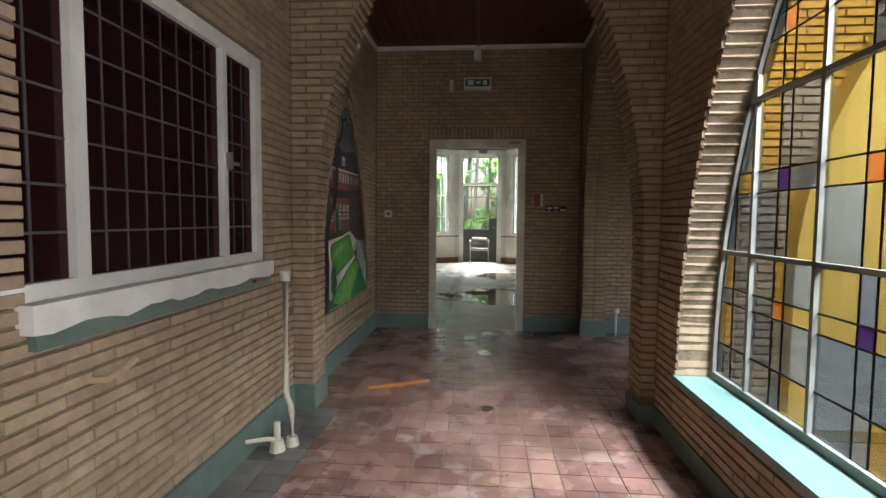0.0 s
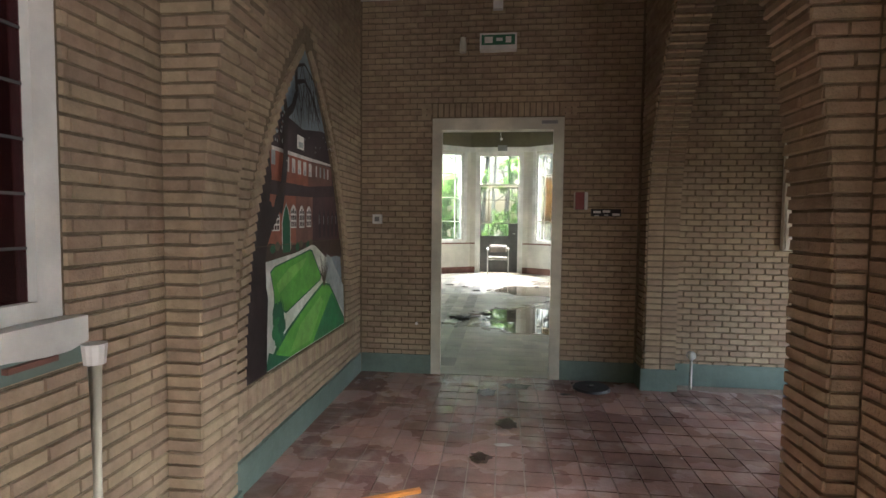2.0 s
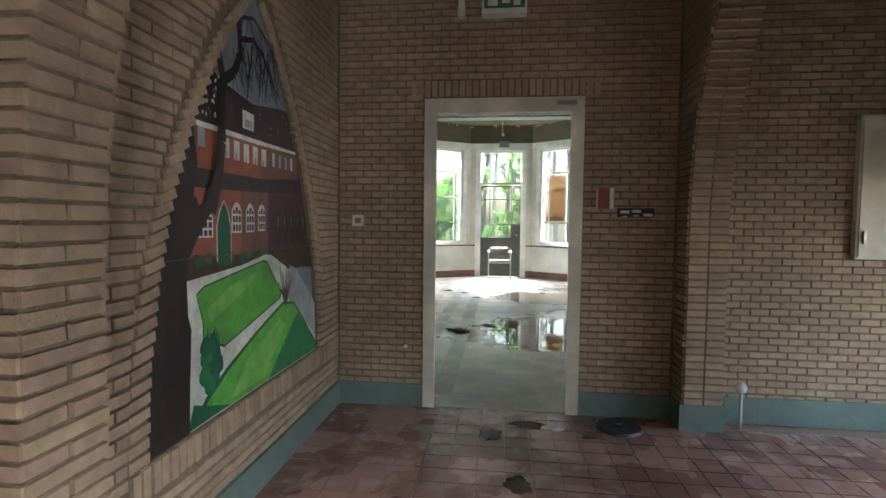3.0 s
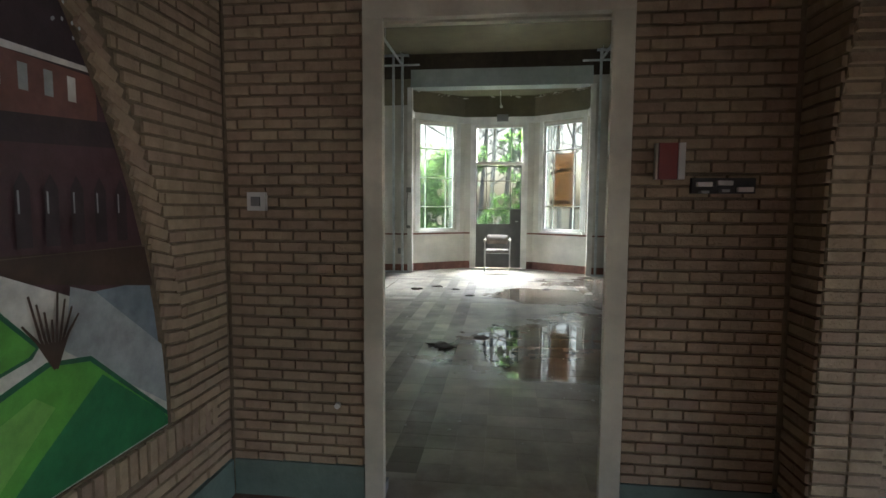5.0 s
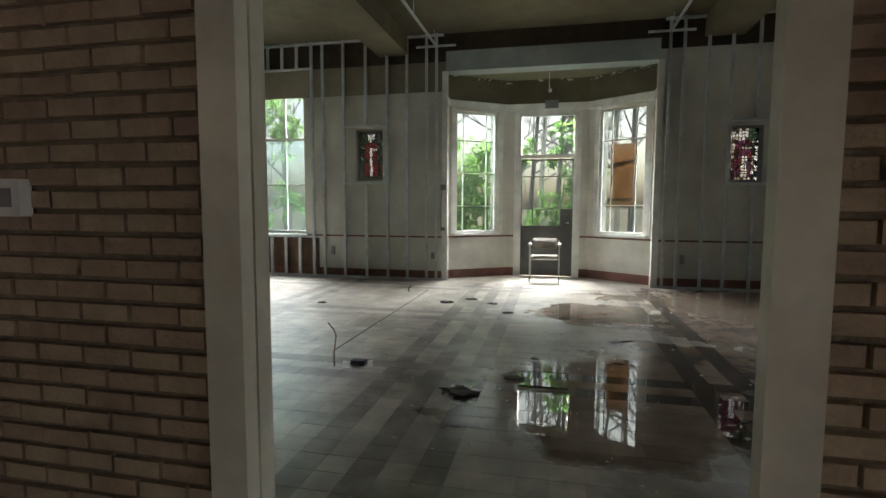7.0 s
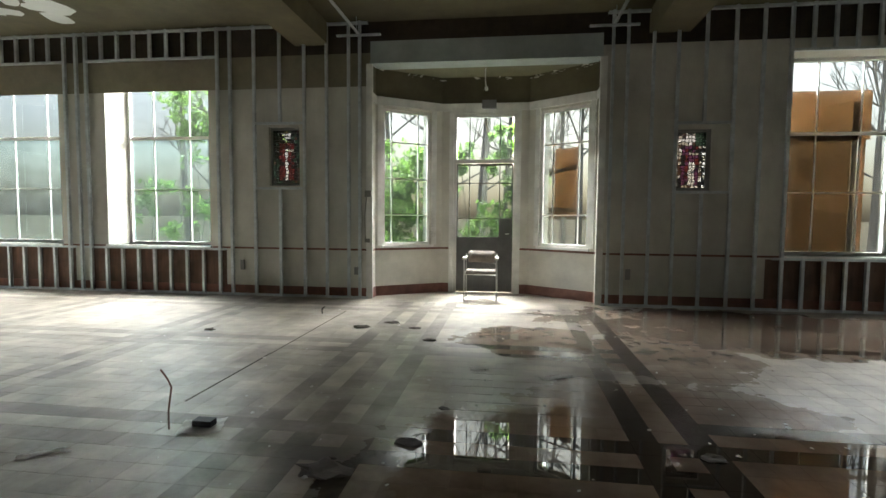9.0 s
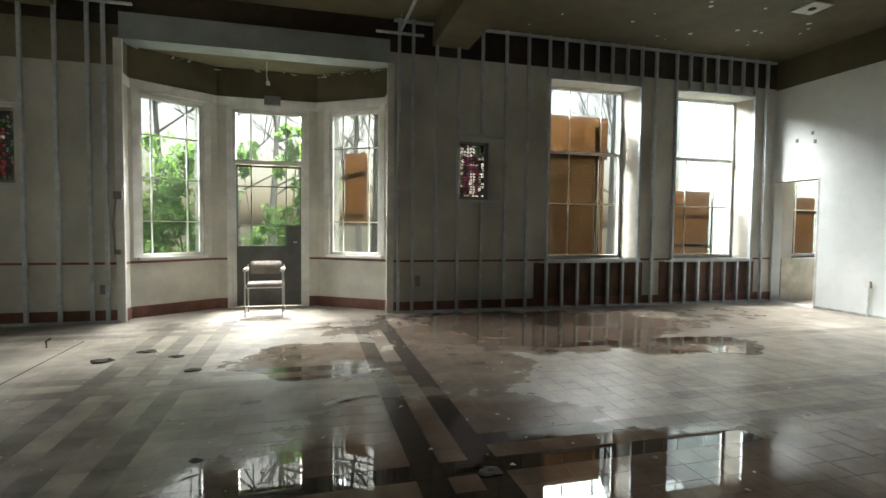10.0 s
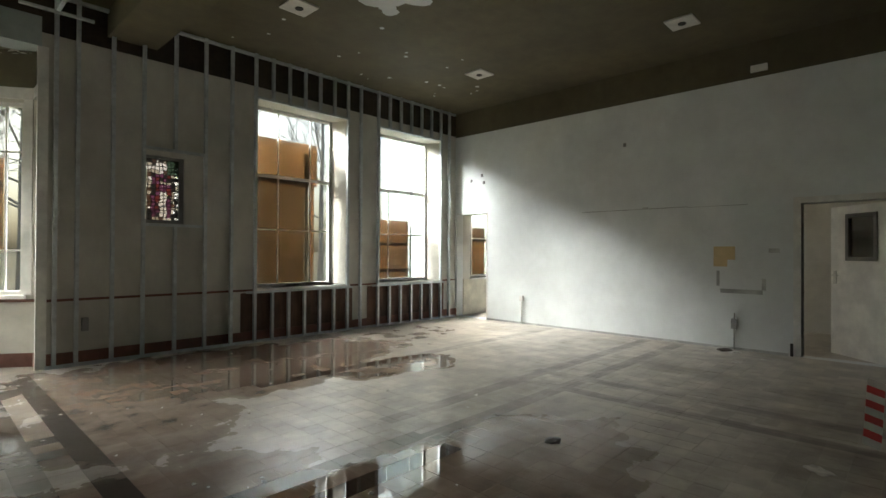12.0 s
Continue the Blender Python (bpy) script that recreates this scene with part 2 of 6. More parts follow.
LITTER = mat("wet_leaf_litter", (0.055, 0.042, 0.034), 0.7, var=0.4, scale=30, bump=0.5, bscale=60)
OCHRE = mat("ochre_bare_plaster", (0.62, 0.47, 0.26), 0.85, var=0.15, bump=0.3)
GREYPATCH = mat("grey_repaired_plaster", (0.50, 0.51, 0.50), 0.85, var=0.2, scale=5, stain=0.35, sscale=4, bump=0.3)
GREYBOX = mat("grey_plastic", (0.25, 0.25, 0.25), 0.5, var=0.15, bump=0.05)
SIGNGREEN = mat("sign_green", (0.03, 0.16, 0.09), 0.4, var=0.1, bump=0.0)
GL_CLEAR = glass("clear_glass", (0.385, 0.415, 0.415), 0.003)
GL_DIRTY = glass("dirty_glass", (0.33, 0.39, 0.395), 0.012, (0.75, 0.85, 0.83))
GL_YELLOW = glass("yellow_glass", (0.46, 0.39, 0.20))
GL_PALE = glass("pale_glass", (0.29, 0.31, 0.33))
GL_PLAIN = glass("plain_quarry_glass", (0.35, 0.36, 0.35))
CAME = mat("dull_lead_came", (0.10, 0.095, 0.095), 0.6, metal=0.3, var=0.2, bump=0.1)
GL_AMBER = glass("amber_glass", (0.40, 0.19, 0.06), 0.1, (0.4, 0.2, 0.06))
GL_PURPLE = glass("purple_glass", (0.10, 0.05, 0.14), 0.1, (0.1, 0.05, 0.14))
# its last value lifts the panes in place of faint light in the room
GL_DARK = glass("dark_leaded_glass", (0.48, 0.28, 0.30), 0.02, (0.13, 0.05, 0.055), dust_and_fill=0.11)


def hall_floor_material():
    """Worn linoleum with darker inlaid bands in pairs, wet in places."""
    m = bpy.data.materials.new("wet_worn_floor")
    m.use_nodes = True
    n, l = m.node_tree.nodes, m.node_tree.links
    b = n["Principled BSDF"]
    geo = n.new("ShaderNodeNewGeometry")
    sep = n.new("ShaderNodeSeparateXYZ")
    l.new(geo.outputs["Position"], sep.inputs["Vector"])

    def math(op, a, c=None, clamp=False):
        q = n.new("ShaderNodeMath")
        q.operation, q.use_clamp = op, clamp
        for i, v in enumerate((a, c)):
            if v is None:
                continue
            if isinstance(v, (int, float)):
                q.inputs[i].default_value = v
            else:
                l.new(v, q.inputs[i])
        return q.outputs[0]

    def noise_of(scale, detail=6, vec=None, rough=0.6):
        q = n.new("ShaderNodeTexNoise")
        q.inputs["Scale"].default_value, q.inputs["Detail"].default_value, q.inputs["Roughness"].default_value = scale, detail, rough
        l.new(vec or geo.outputs["Position"], q.inputs["Vector"])
        return q.outputs["Fac"]

    def step(v, lo, hi):
        q = n.new("ShaderNodeMapRange")
        q.inputs["From Min"].default_value, q.inputs["From Max"].default_value = lo, hi
        l.new(v, q.inputs["Value"])
        return q.outputs["Result"]

    def band(coord, centre, half):
        return math("LESS_THAN", math("ABSOLUTE", math("SUBTRACT", coord, centre)), half)

    x, y = sep.outputs["X"], sep.outputs["Y"]
    total = None
    for x0, y0, x1, y1 in BANDS:
        q = math("MULTIPLY", band(x, (x0 + x1) / 2, (x1 - x0) / 2), band(y, (y0 + y1) / 2, (y1 - y0) / 2))
        total = q if total is None else math("MAXIMUM", total, q)
    worn = step(noise_of(2.2, 8), 0.30, 0.58)
    bands = math("MULTIPLY", total, worn)
    grain, blot, fine = noise_of(3.0, 9), noise_of(0.8, 6), noise_of(38, 4)
    ramp = n.new("ShaderNodeValToRGB")
    e = ramp.color_ramp.elements
    e[0].position, e[1].position = 0.32, 0.68
    e[0].color, e[1].color = (0.23, 0.20, 0.168, 1), (0.45, 0.41, 0.35, 1)
    l.new(grain, ramp.inputs["Fac"])
    dark = n.new("ShaderNodeMixRGB")
    dark.inputs["Color2"].default_value = (0.062, 0.052, 0.044, 1)
    l.new(math("MULTIPLY", bands, 0.64), dark.inputs["Fac"])
    l.new(ramp.outputs["Color"], dark.inputs["Color1"])
    wet = None
    wob = math("MULTIPLY", math("SUBTRACT", noise_of(1.6, 7), 0.5), 1.5)
    for cx, cy, rx, ry, amount in PUDDLES:
        dx, dy = math("DIVIDE", math("SUBTRACT", x, cx), rx), math("DIVIDE", math("SUBTRACT", y, cy), ry)
        r = math("ADD", math("POWER", math("ADD", math("MULTIPLY", dx, dx), math("MULTIPLY", dy, dy)), 0.5), wob)
        q = math("MULTIPLY", step(r, 1.06, 0.90), amount)
        wet = q if wet is None else math("MAXIMUM", wet, q)
    damp = None
    for cx, cy, rx, ry, amount in DAMP:
        dx, dy = math("DIVIDE", math("SUBTRACT", x, cx), rx), math("DIVIDE", math("SUBTRACT", y, cy), ry)
        r = math("ADD", math("POWER", math("ADD", math("MULTIPLY", dx, dx), math("MULTIPLY", dy, dy)), 0.5), math("MULTIPLY", wob, 0.8))
        q = math("MULTIPLY", step(r, 1.25, 0.75), amount)
        damp = q if damp is None else math("MAXIMUM", damp, q)
    damp = math("MAXIMUM", damp, wet)
    wmix = n.new("ShaderNodeMixRGB")
    wmix.blend_type = "MULTIPLY"
    wmix.inputs["Color2"].default_value = (0.48, 0.39, 0.345, 1)
    l.new(damp, wmix.inputs["Fac"])
    l.new(dark.outputs["Color"], wmix.inputs["Color1"])
    soaked = n.new("ShaderNodeMixRGB")
    soaked.blend_type = "MULTIPLY"
    soaked.inputs["Color2"].default_value = (0.20, 0.17, 0.155, 1)
    l.new(math("MULTIPLY", math("MULTIPLY", total, damp), 0.85), soaked.inputs["Fac"])
    l.new(wmix.outputs["Color"], soaked.inputs["Color1"])
    stain = n.new("ShaderNodeMixRGB")
    stain.blend_type = "MULTIPLY"
    stain.inputs["Color2"].default_value = (0.55, 0.52, 0.48, 1)
    l.new(step(blot, 0.52, 0.66), stain.inputs["Fac"])
    l.new(soaked.outputs["Color"], stain.inputs["Color1"])
    info = n.new("ShaderNodeObjectInfo")
    odd = math("FRACT", math("ADD", info.outputs["Random"], geo.outputs["Random Per Island"]))
    tone = n.new("ShaderNodeHueSaturation")
    l.new(math("ADD", 0.86, math("MULTIPLY", odd, 0.28)), tone.inputs["Value"])
    l.new(stain.outputs["Color"], tone.inputs["Color"])
    l.new(tone.outputs["Color"], b.inputs["Base Color"])
    dry = math("ADD", 0.22, math("MULTIPLY", grain, 0.28))
    rough = math("MULTIPLY", dry, math("SUBTRACT", 1.0, math("MULTIPLY", damp, 0.45)))
    rough = math("ADD", math("MULTIPLY", rough, math("SUBTRACT", 1.0, wet)), math("MULTIPLY", wet, 0.015))
    l.new(rough, b.inputs["Roughness"])
    l.new(math("ADD", 0.34, math("MULTIPLY", damp, 0.22)), b.inputs["Specular IOR Level"])
    bp = n.new("ShaderNodeBump")
    bp.inputs["Distance"].default_value = 0.006
    l.new(math("MULTIPLY", math("SUBTRACT", 1.0, wet), 0.35), bp.inputs["Strength"])
    l.new(math("ADD", math("MULTIPLY", fine, 0.4), grain), bp.inputs["Height"])
    l.new(bp.outputs["Normal"], b.inputs["Normal"])
    return m


TILE = 0.165                             # hall floor tiles; the bands are rows of dark ones
GX, GY = 1.1925, 8.4125                  # a corner of the tile grid
BANDS = []
for cx in (-5.655, -3.345, 1.44):
    for e in (-0.165, 0.165):
        BANDS.append((cx + e - 0.0825, 6.0, cx + e + 0.0825, 13.5))
for e in (-0.33, 0.0, 0.33):
    BANDS.append((-0.705 + e - 0.0825, 6.0, -0.705 + e + 0.0825, 13.5))
for e in (-0.2475, 0.2475):
    BANDS.append((5.565 + e - 0.0825, 6.0, 5.565 + e + 0.0825, 9.7))
    BANDS.append((3.42, 9.32 + e - 0.0825, 8.8, 9.32 + e + 0.0825))
for cy in (8.66, 10.805, 12.95):
    for e in (-0.165, 0.165):
        BANDS.append((-9.6, cy + e - 0.0825, 1.6875, cy + e + 0.0825))
BANDS += [(1.6875, 9.0725, 3.42, 9.2375), (1.6875, 8.7425, 3.42, 8.9075), (3.2, 11.2175, 8.8, 11.3825)]
PUDDLES = [(0.6, 8.35, 0.75, 0.95, 1.0), (1.75, 8.45, 0.85, 0.6, 1.0), (2.8, 8.6, 0.95, 0.5, 1.0), (0.75, 11.3, 0.75, 0.7, 0.8), (3.4, 11.6, 1.3, 0.6, 0.8), (4.9, 11.0, 0.8, 0.42, 0.85)]
DAMP = [(3.4, 12.4, 2.5, 1.2, 1.0), (2.0, 11.0, 0.9, 1.0, 0.8), (1.5, 8.9, 1.3, 1.2, 1.0), (3.3, 8.3, 1.4, 0.8, 0.9), (0.3, 8.2, 0.9, 0.8, 0.7), (6.2, 12.6, 1.6, 0.7, 0.5)]
HALLFLOOR = hall_floor_material()


# ---- mesh helpers ----
def box(bm, x0, x1, y0, y1, z0, z1, m=None):
    vs = [bm.verts.new(v) for v in ((x0, y0, z0), (x1, y0, z0), (x1, y1, z0), (x0, y1, z0), (x0, y0, z1), (x1, y0, z1), (x1, y1, z1), (x0, y1, z1))]
    if m is not None:
        for v in vs:
            v.co = m @ v.co
    return [bm.faces.new([vs[i] for i in f]) for f in ((0, 3, 2, 1), (4, 5, 6, 7), (0, 1, 5, 4), (1, 2, 6, 5), (2, 3, 7, 6), (3, 0, 4, 7))]


def rod(bm, a, b, r0, r1=None, seg=10, caps=True):
    a, b, r1 = Vector(a), Vector(b), r0 if r1 is None else r1
    q = (b - a).to_track_quat("Z", "Y").to_matrix()
    ring = lambda c, r: [bm.verts.new(c + q @ Vector((r * math.cos(2 * math.pi * i / seg), r * math.sin(2 * math.pi * i / seg), 0))) for i in range(seg)]
    lo, hi = ring(a, r0), ring(b, r1)
    for i in range(seg):
        bm.faces.new((lo[i], lo[(i + 1) % seg], hi[(i + 1) % seg], hi[i]))
    if caps:
        bm.faces.new(lo[::-1])
        bm.faces.new(hi)


def tube(bm, pts, r, seg=8):
    pts = [Vector(p) for p in pts]
    rings = []
    for i, p in enumerate(pts):
        d = (pts[min(i + 1, len(pts) - 1)] - pts[max(i - 1, 0)]).normalized()
        q = d.to_track_quat("Z", "Y").to_matrix()
        rings.append([bm.verts.new(p + q @ Vector((r * math.cos(2 * math.pi * k / seg), r * math.sin(2 * math.pi * k / seg), 0))) for k in range(seg)])
    for a, b in zip(rings, rings[1:]):
        for k in range(seg):
            bm.faces.new((a[k], a[(k + 1) % seg], b[(k + 1) % seg], b[k]))
    bm.faces.new(rings[0][::-1])
    bm.faces.new(rings[-1])


def slab(bm, outer, holes, place, depth):
    """A plate with holes: 2D loops, laid into the world by place(u, v, w), w from 0 to depth."""
    flat = bmesh.new()
    for loop in (outer, *holes):
        vs = [flat.verts.new((u, v, 0)) for u, v in loop]
        for i in range(len(vs)):
            flat.edges.new((vs[i], vs[(i + 1) % len(vs)]))
    bmesh.ops.triangle_fill(flat, use_beauty=True, use_dissolve=False, edges=flat.edges[:])
    flat.verts.ensure_lookup_table()
    near = {v: bm.verts.new(place(v.co.x, v.co.y, 0.0)) for v in flat.verts}
    far = {v: bm.verts.new(place(v.co.x, v.co.y, depth)) for v in flat.verts}
    for f in flat.faces:
        bm.faces.new([near[v] for v in f.verts])
        bm.faces.new([far[v] for v in reversed(f.verts)])
    for e in flat.edges:
        if len(e.link_faces) == 1:
            a, b = e.verts
            bm.faces.new((near[a], near[b], far[b], far[a]))
    flat.free()
    bmesh.ops.recalc_face_normals(bm, faces=bm.faces[:])


def bevel(bm, w, seg=1):
    bmesh.ops.bevel(bm, geom=[e for e in bm.edges if len(e.link_faces) == 2 and e.calc_face_angle(0) > 0.5], offset=w, segments=seg, affect="EDGES", clamp_overlap=True)


def part(name, bm, material, parent=None, label="", smooth=False):
    me = bpy.data.meshes.new(name)
    bm.to_mesh(me)
    bm.free()
    me.materials.append(material)
    if smooth:
        for p in me.polygons:
            p.use_smooth = True
    ob = new(name, me)
    if parent:
        ob.parent = parent
        ob.matrix_parent_inverse = parent.matrix_world.inverted()
    if label:
        ob["label"] = label
    return ob


def boxes(name, rows, material, parent=None, label="", bev=0.0):
    bm = bmesh.new()
    for r in rows:
        box(bm, *r)
    if bev:
        bevel(bm, bev)
    return part(name, bm, material, parent, label)


def empty(name, at=(0, 0, 0)):
    ob = new(name)
    ob.location = at
    bpy.context.view_layer.update()
    return ob


def thing(ob, label, category, group="", kind=""):
    return tagged(ob, label, category, group, kind)


def structure(ob, label=""):
    return tagged(ob, label, "", "", "structure")


def arch_half(z, base, half, radius):
    """Half the width of a pointed arch at the height z."""
    if z <= base:
        return half
    q = radius * radius - (z - base) ** 2
    return max(0.0, math.sqrt(q) - (radius - half)) if q > 0 else 0.0


def arch_loop(c, z0, base, half, radius, top=99.0, n=14):
    apex = min(top, base + math.sqrt(radius**2 - (radius - half) ** 2))
    zs = [base + (apex - base) * i / n for i in range(n + 1)]
    right = [(c + arch_half(z, base, half, radius), z) for z in zs]
    left = [(c - arch_half(z, base, half, radius), z) for z in zs]
    if arch_half(apex, base, half, radius) < 0.004:
        left = left[:-1]
    pts = right + left[::-1]
    if z0 < base - 1e-4:
        pts = [(c + half, z0)] + pts + [(c - half, z0)]
    return pts


# ---- brickwork ----
COURSE, BRICK_H, JOINT_W = 0.048, 0.0385, 0.005
brick_meshes = {}


def unit_brick(length):
    key = round(length, 4)
    if key not in brick_meshes:
        bm = bmesh.new()
        g = 0.003
        box(bm, 0, length, -0.012, g, 0, BRICK_H)
        top = [v for v in bm.verts if v.co.y > 0]
        for v in top:
            v.co.x += 0.002 if v.co.x < length / 2 else -0.002
            v.co.z += 0.002 if v.co.z < BRICK_H / 2 else -0.002
        me = bpy.data.meshes.new("brick")
        bm.to_mesh(me)
        bm.free()
        me.materials.append(BRICK)
        brick_meshes[key] = me
    return brick_meshes[key]


def lay_bricks(owner, base, z0, z1, length, spans, near, limit=300, seed=1):
    """Courses of bricks on a face. base: the face's frame, u along x, z up, the brick standing proud along +y.
    spans(z): stretches of u to fill. near(u, z): whether a brick is a part of its own."""
    rng = random.Random(seed)
    rest = bmesh.new()
    made = 0
    rows = int((z1 - z0) / COURSE)
    for k in range(rows):
        z = z0 + k * COURSE
        for a, b in spans(z + BRICK_H / 2):
            u = math.floor(a / length) * length - (length / 2 if k % 2 else 0)
            while u < b:
                lo, hi = max(u, a), min(u + length - JOINT_W, b)
                if hi - lo > 0.018:
                    out, dz = rng.uniform(-0.004, 0.003), rng.uniform(-0.0012, 0.0012)
                    tilt = pose(lo, out, z + dz, rng.uniform(-0.4, 0.4), 0, 0)
                    if hi - lo > length - JOINT_W - 1e-5 and near(lo, z) and made < limit:
                        ob = new("brick", unit_brick(length - JOINT_W))
                        ob.parent = owner
                        ob.matrix_parent_inverse = owner.matrix_world.inverted()
                        ob.matrix_basis = base @ tilt
                        made += 1
                    else:
                        m = base @ tilt
                        w = hi - lo
                        co = [(0, -0.012, 0), (w, -0.012, 0), (w, -0.012, BRICK_H), (0, -0.012, BRICK_H), (0.002, 0.003, 0.002), (w - 0.002, 0.003, 0.002), (w - 0.002, 0.003, BRICK_H - 0.002), (0.002, 0.003, BRICK_H - 0.002)]
                        vs = [rest.verts.new(m @ Vector(c)) for c in co]
                        for f in ((4, 7, 6, 5), (0, 4, 5, 1), (1, 5, 6, 2), (2, 6, 7, 3), (3, 7, 4, 0)):
                            rest.faces.new([vs[i] for i in f])
                u += length
    ob = part("brickwork", rest, BRICK, owner)
    tagged(ob, "", "", "", "stuff")


def cut(spans, lo, hi):
    out = []
    for a, b in spans:
        if hi <= a or lo >= b:
            out.append((a, b))
        else:
            if lo > a:
                out.append((a, lo))
            if hi < b:
                out.append((hi, b))
    return out


# ---- the brick corridor: walls, floor, ceiling ----
LW, RW, DW = -1.10, 1.25, 5.74          # brick faces: left, right, door wall
WIN = dict(c=1.99, base=0.41, half=0.84, radius=3.68)
MUR = dict(c=4.535, base=0.50, half=0.79, radius=2.75)
TOP = 3.24


def at_left(u, v, w):
    return (LW - 0.010 - w, u, v)


def at_right(u, v, w):
    return (RW + 0.010 + w, u, v)


def at_door(u, v, w):
    return (u, DW + 0.010 + w, v)


bm = bmesh.new()
slab(bm, [(-2.2, 0), (DW + 0.10, 0), (DW + 0.10, TOP), (-2.2, TOP)], [[(1.08, 1.03), (2.74, 1.03), (2.74, 2.17), (1.08, 2.17)], arch_loop(MUR["c"], 0.50, MUR["base"], MUR["half"], MUR["radius"])], at_left, 0.24)
wall_left = structure(part("wall_west", bm, MORTAR), "tan brick corridor wall with dark recessed joints")
bm = bmesh.new()
# the second arch is never in view, added to bring in more light
slab(bm, [(-2.2, 0), (3.41, 0), (3.41, TOP), (-2.2, TOP)], [arch_loop(WIN["c"], 0.40, WIN["base"], WIN["half"], WIN["radius"]), arch_loop(-0.75, 0.40, WIN["base"], WIN["half"], WIN["radius"])], at_right, 0.24)
wall_right = structure(part("wall_east", bm, MORTAR), "tan brick corridor wall with a pointed window")
bm = bmesh.new()
slab(bm, [(-1.35, 0), (-0.479, 0), (-0.479, 2.19), (0.619, 2.19), (0.619, 0), (3.3, 0), (3.3, TOP), (-1.35, TOP)], [], at_door, 0.10)
wall_door = structure(part("wall_north", bm, MORTAR), "tan brick wall round the hall doorway")
# transverse arch
AR = dict(c=0.0975, base=1.0, half=1.0575, radius=4.45)
zs = [1.0 + (TOP - 1.0) * i / 12 for i in range(13)]
bm = bmesh.new()
slab(bm, [(LW - 0.01, 0), (AR["c"] - AR["half"] - 0.01, 0)] + [(AR["c"] - arch_half(z, 1.0, AR["half"], AR["radius"]) - 0.01, z) for z in zs] + [(LW - 0.01, TOP)], [], lambda u, v, w: (u, 3.17 + w, v), 0.23)
slab(bm, [(RW + 0.01, 0), (AR["c"] + AR["half"] + 0.01, 0)] + [(AR["c"] + arch_half(z, 1.0, AR["half"], AR["radius"]) + 0.01, z) for z in zs] + [(RW + 0.01, TOP)], [], lambda u, v, w: (u, 3.17 + w, v), 0.23)
arch_wall = structure(part("wall_arch", bm, MORTAR), "brick pilasters carrying a pointed cross arch")
# arcade arch to the alcove
AC = dict(c=4.50, base=1.30, half=1.06, radius=2.42)
bm = bmesh.new()
loop = arch_loop(AC["c"], 0.0, AC["base"], AC["half"], AC["radius"], top=3.20)
slab(bm, [(3.40, TOP), (3.40, 0), loop[-1]] + loop[-2:0:-1] + [loop[0], (DW + 0.005, 0), (DW + 0.005, TOP)], [], lambda u, v, w: (1.25 + w, u, v), 0.24)
arcade = structure(part("wall_arcade", bm, MORTAR), "brick arch opening into a side alcove")
# alcove and closing walls
# the gap in the end wall is unseen, added to let this lamp in
alcove = structure(boxes("wall_alcove", [(1.5, 3.3, 3.16, 3.40, 0, TOP), (3.3, 3.5, 3.16, 3.7, 0, TOP), (3.3, 3.5, 5.2, 5.75, 0, TOP), (3.3, 3.5, 3.7, 5.2, 1.4, TOP), (3.3, 3.5, 3.7, 5.2, 0, 0.12)], PLASTER), "plain plastered alcove wall with an unseen added opening")
south = structure(boxes("wall_south", [(-1.36, 1.6, -2.4, -2.2, 0, TOP)], PLASTER), "plain wall closing the corridor")
ceil = structure(boxes("ceiling_corridor", [(-1.36, 1.52, -2.4, DW + 0.10, TOP, TOP + 0.12), (1.52, 3.5, 3.16, DW + 0.10, TOP, TOP + 0.12)], REDWOOD), "dark red boarded corridor ceiling")
bm = bmesh.new()
x = -1.1
while x < 1.25:
    box(bm, x + 0.004, x + 0.096, -2.2, DW, TOP - 0.015, TOP - 0.001)
    x += 0.1
boards = part("ceiling_boards", bm, REDWOOD, ceil)
boxes("seam", [(0.055, 0.095, -2.2, DW, TOP - 0.03, TOP - 0.014)], BROWN, ceil)

# brick facing
PX = lambda x, y, rz: pose(x, y, 0, 0, 0, rz)


def left_spans(z):
    s = [(-DW + 0.02, 2.2)]
    s = cut(s, -3.405, -3.165)
    if 1.00 < z < 2.19:
        s = cut(s, -2.745, -1.215)
    h = arch_half(z, MUR["base"], MUR["half"] + 0.10, MUR["radius"] + 0.10)
    if 0.37 < z < 0.51:
        s = cut(s, -(MUR["c"] + MUR["half"] + 0.1), -(MUR["c"] - MUR["half"] - 0.1))
    elif 0.51 <= z < 2.60 and h > 0.03:
        s = cut(s, -(MUR["c"] + h), -(MUR["c"] - h))
    return s


def right_spans(z):
    s = cut([(-2.2, 3.15)], 9, 9)
    if z > 0.38:
        h = arch_half(z, WIN["base"], WIN["half"], WIN["radius"])
        if h > 0.01:
            s = cut(cut(s, WIN["c"] - h, WIN["c"] + h), -0.75 - h, -0.75 + h)
    return s


def door_spans(z):
    s = [(-3.28, 1.09)]
    s = cut(s, -1.27, -1.22)
    if z < 2.32:
        s = cut(s, -0.618, 0.478)
    return s


def arcade_spans(z):
    h = arch_half(z, AC["base"], AC["half"], AC["radius"])
    return cut([(3.42, DW)], AC["c"] - h, AC["c"] + h) if h > 0.01 else [(3.42, DW)]


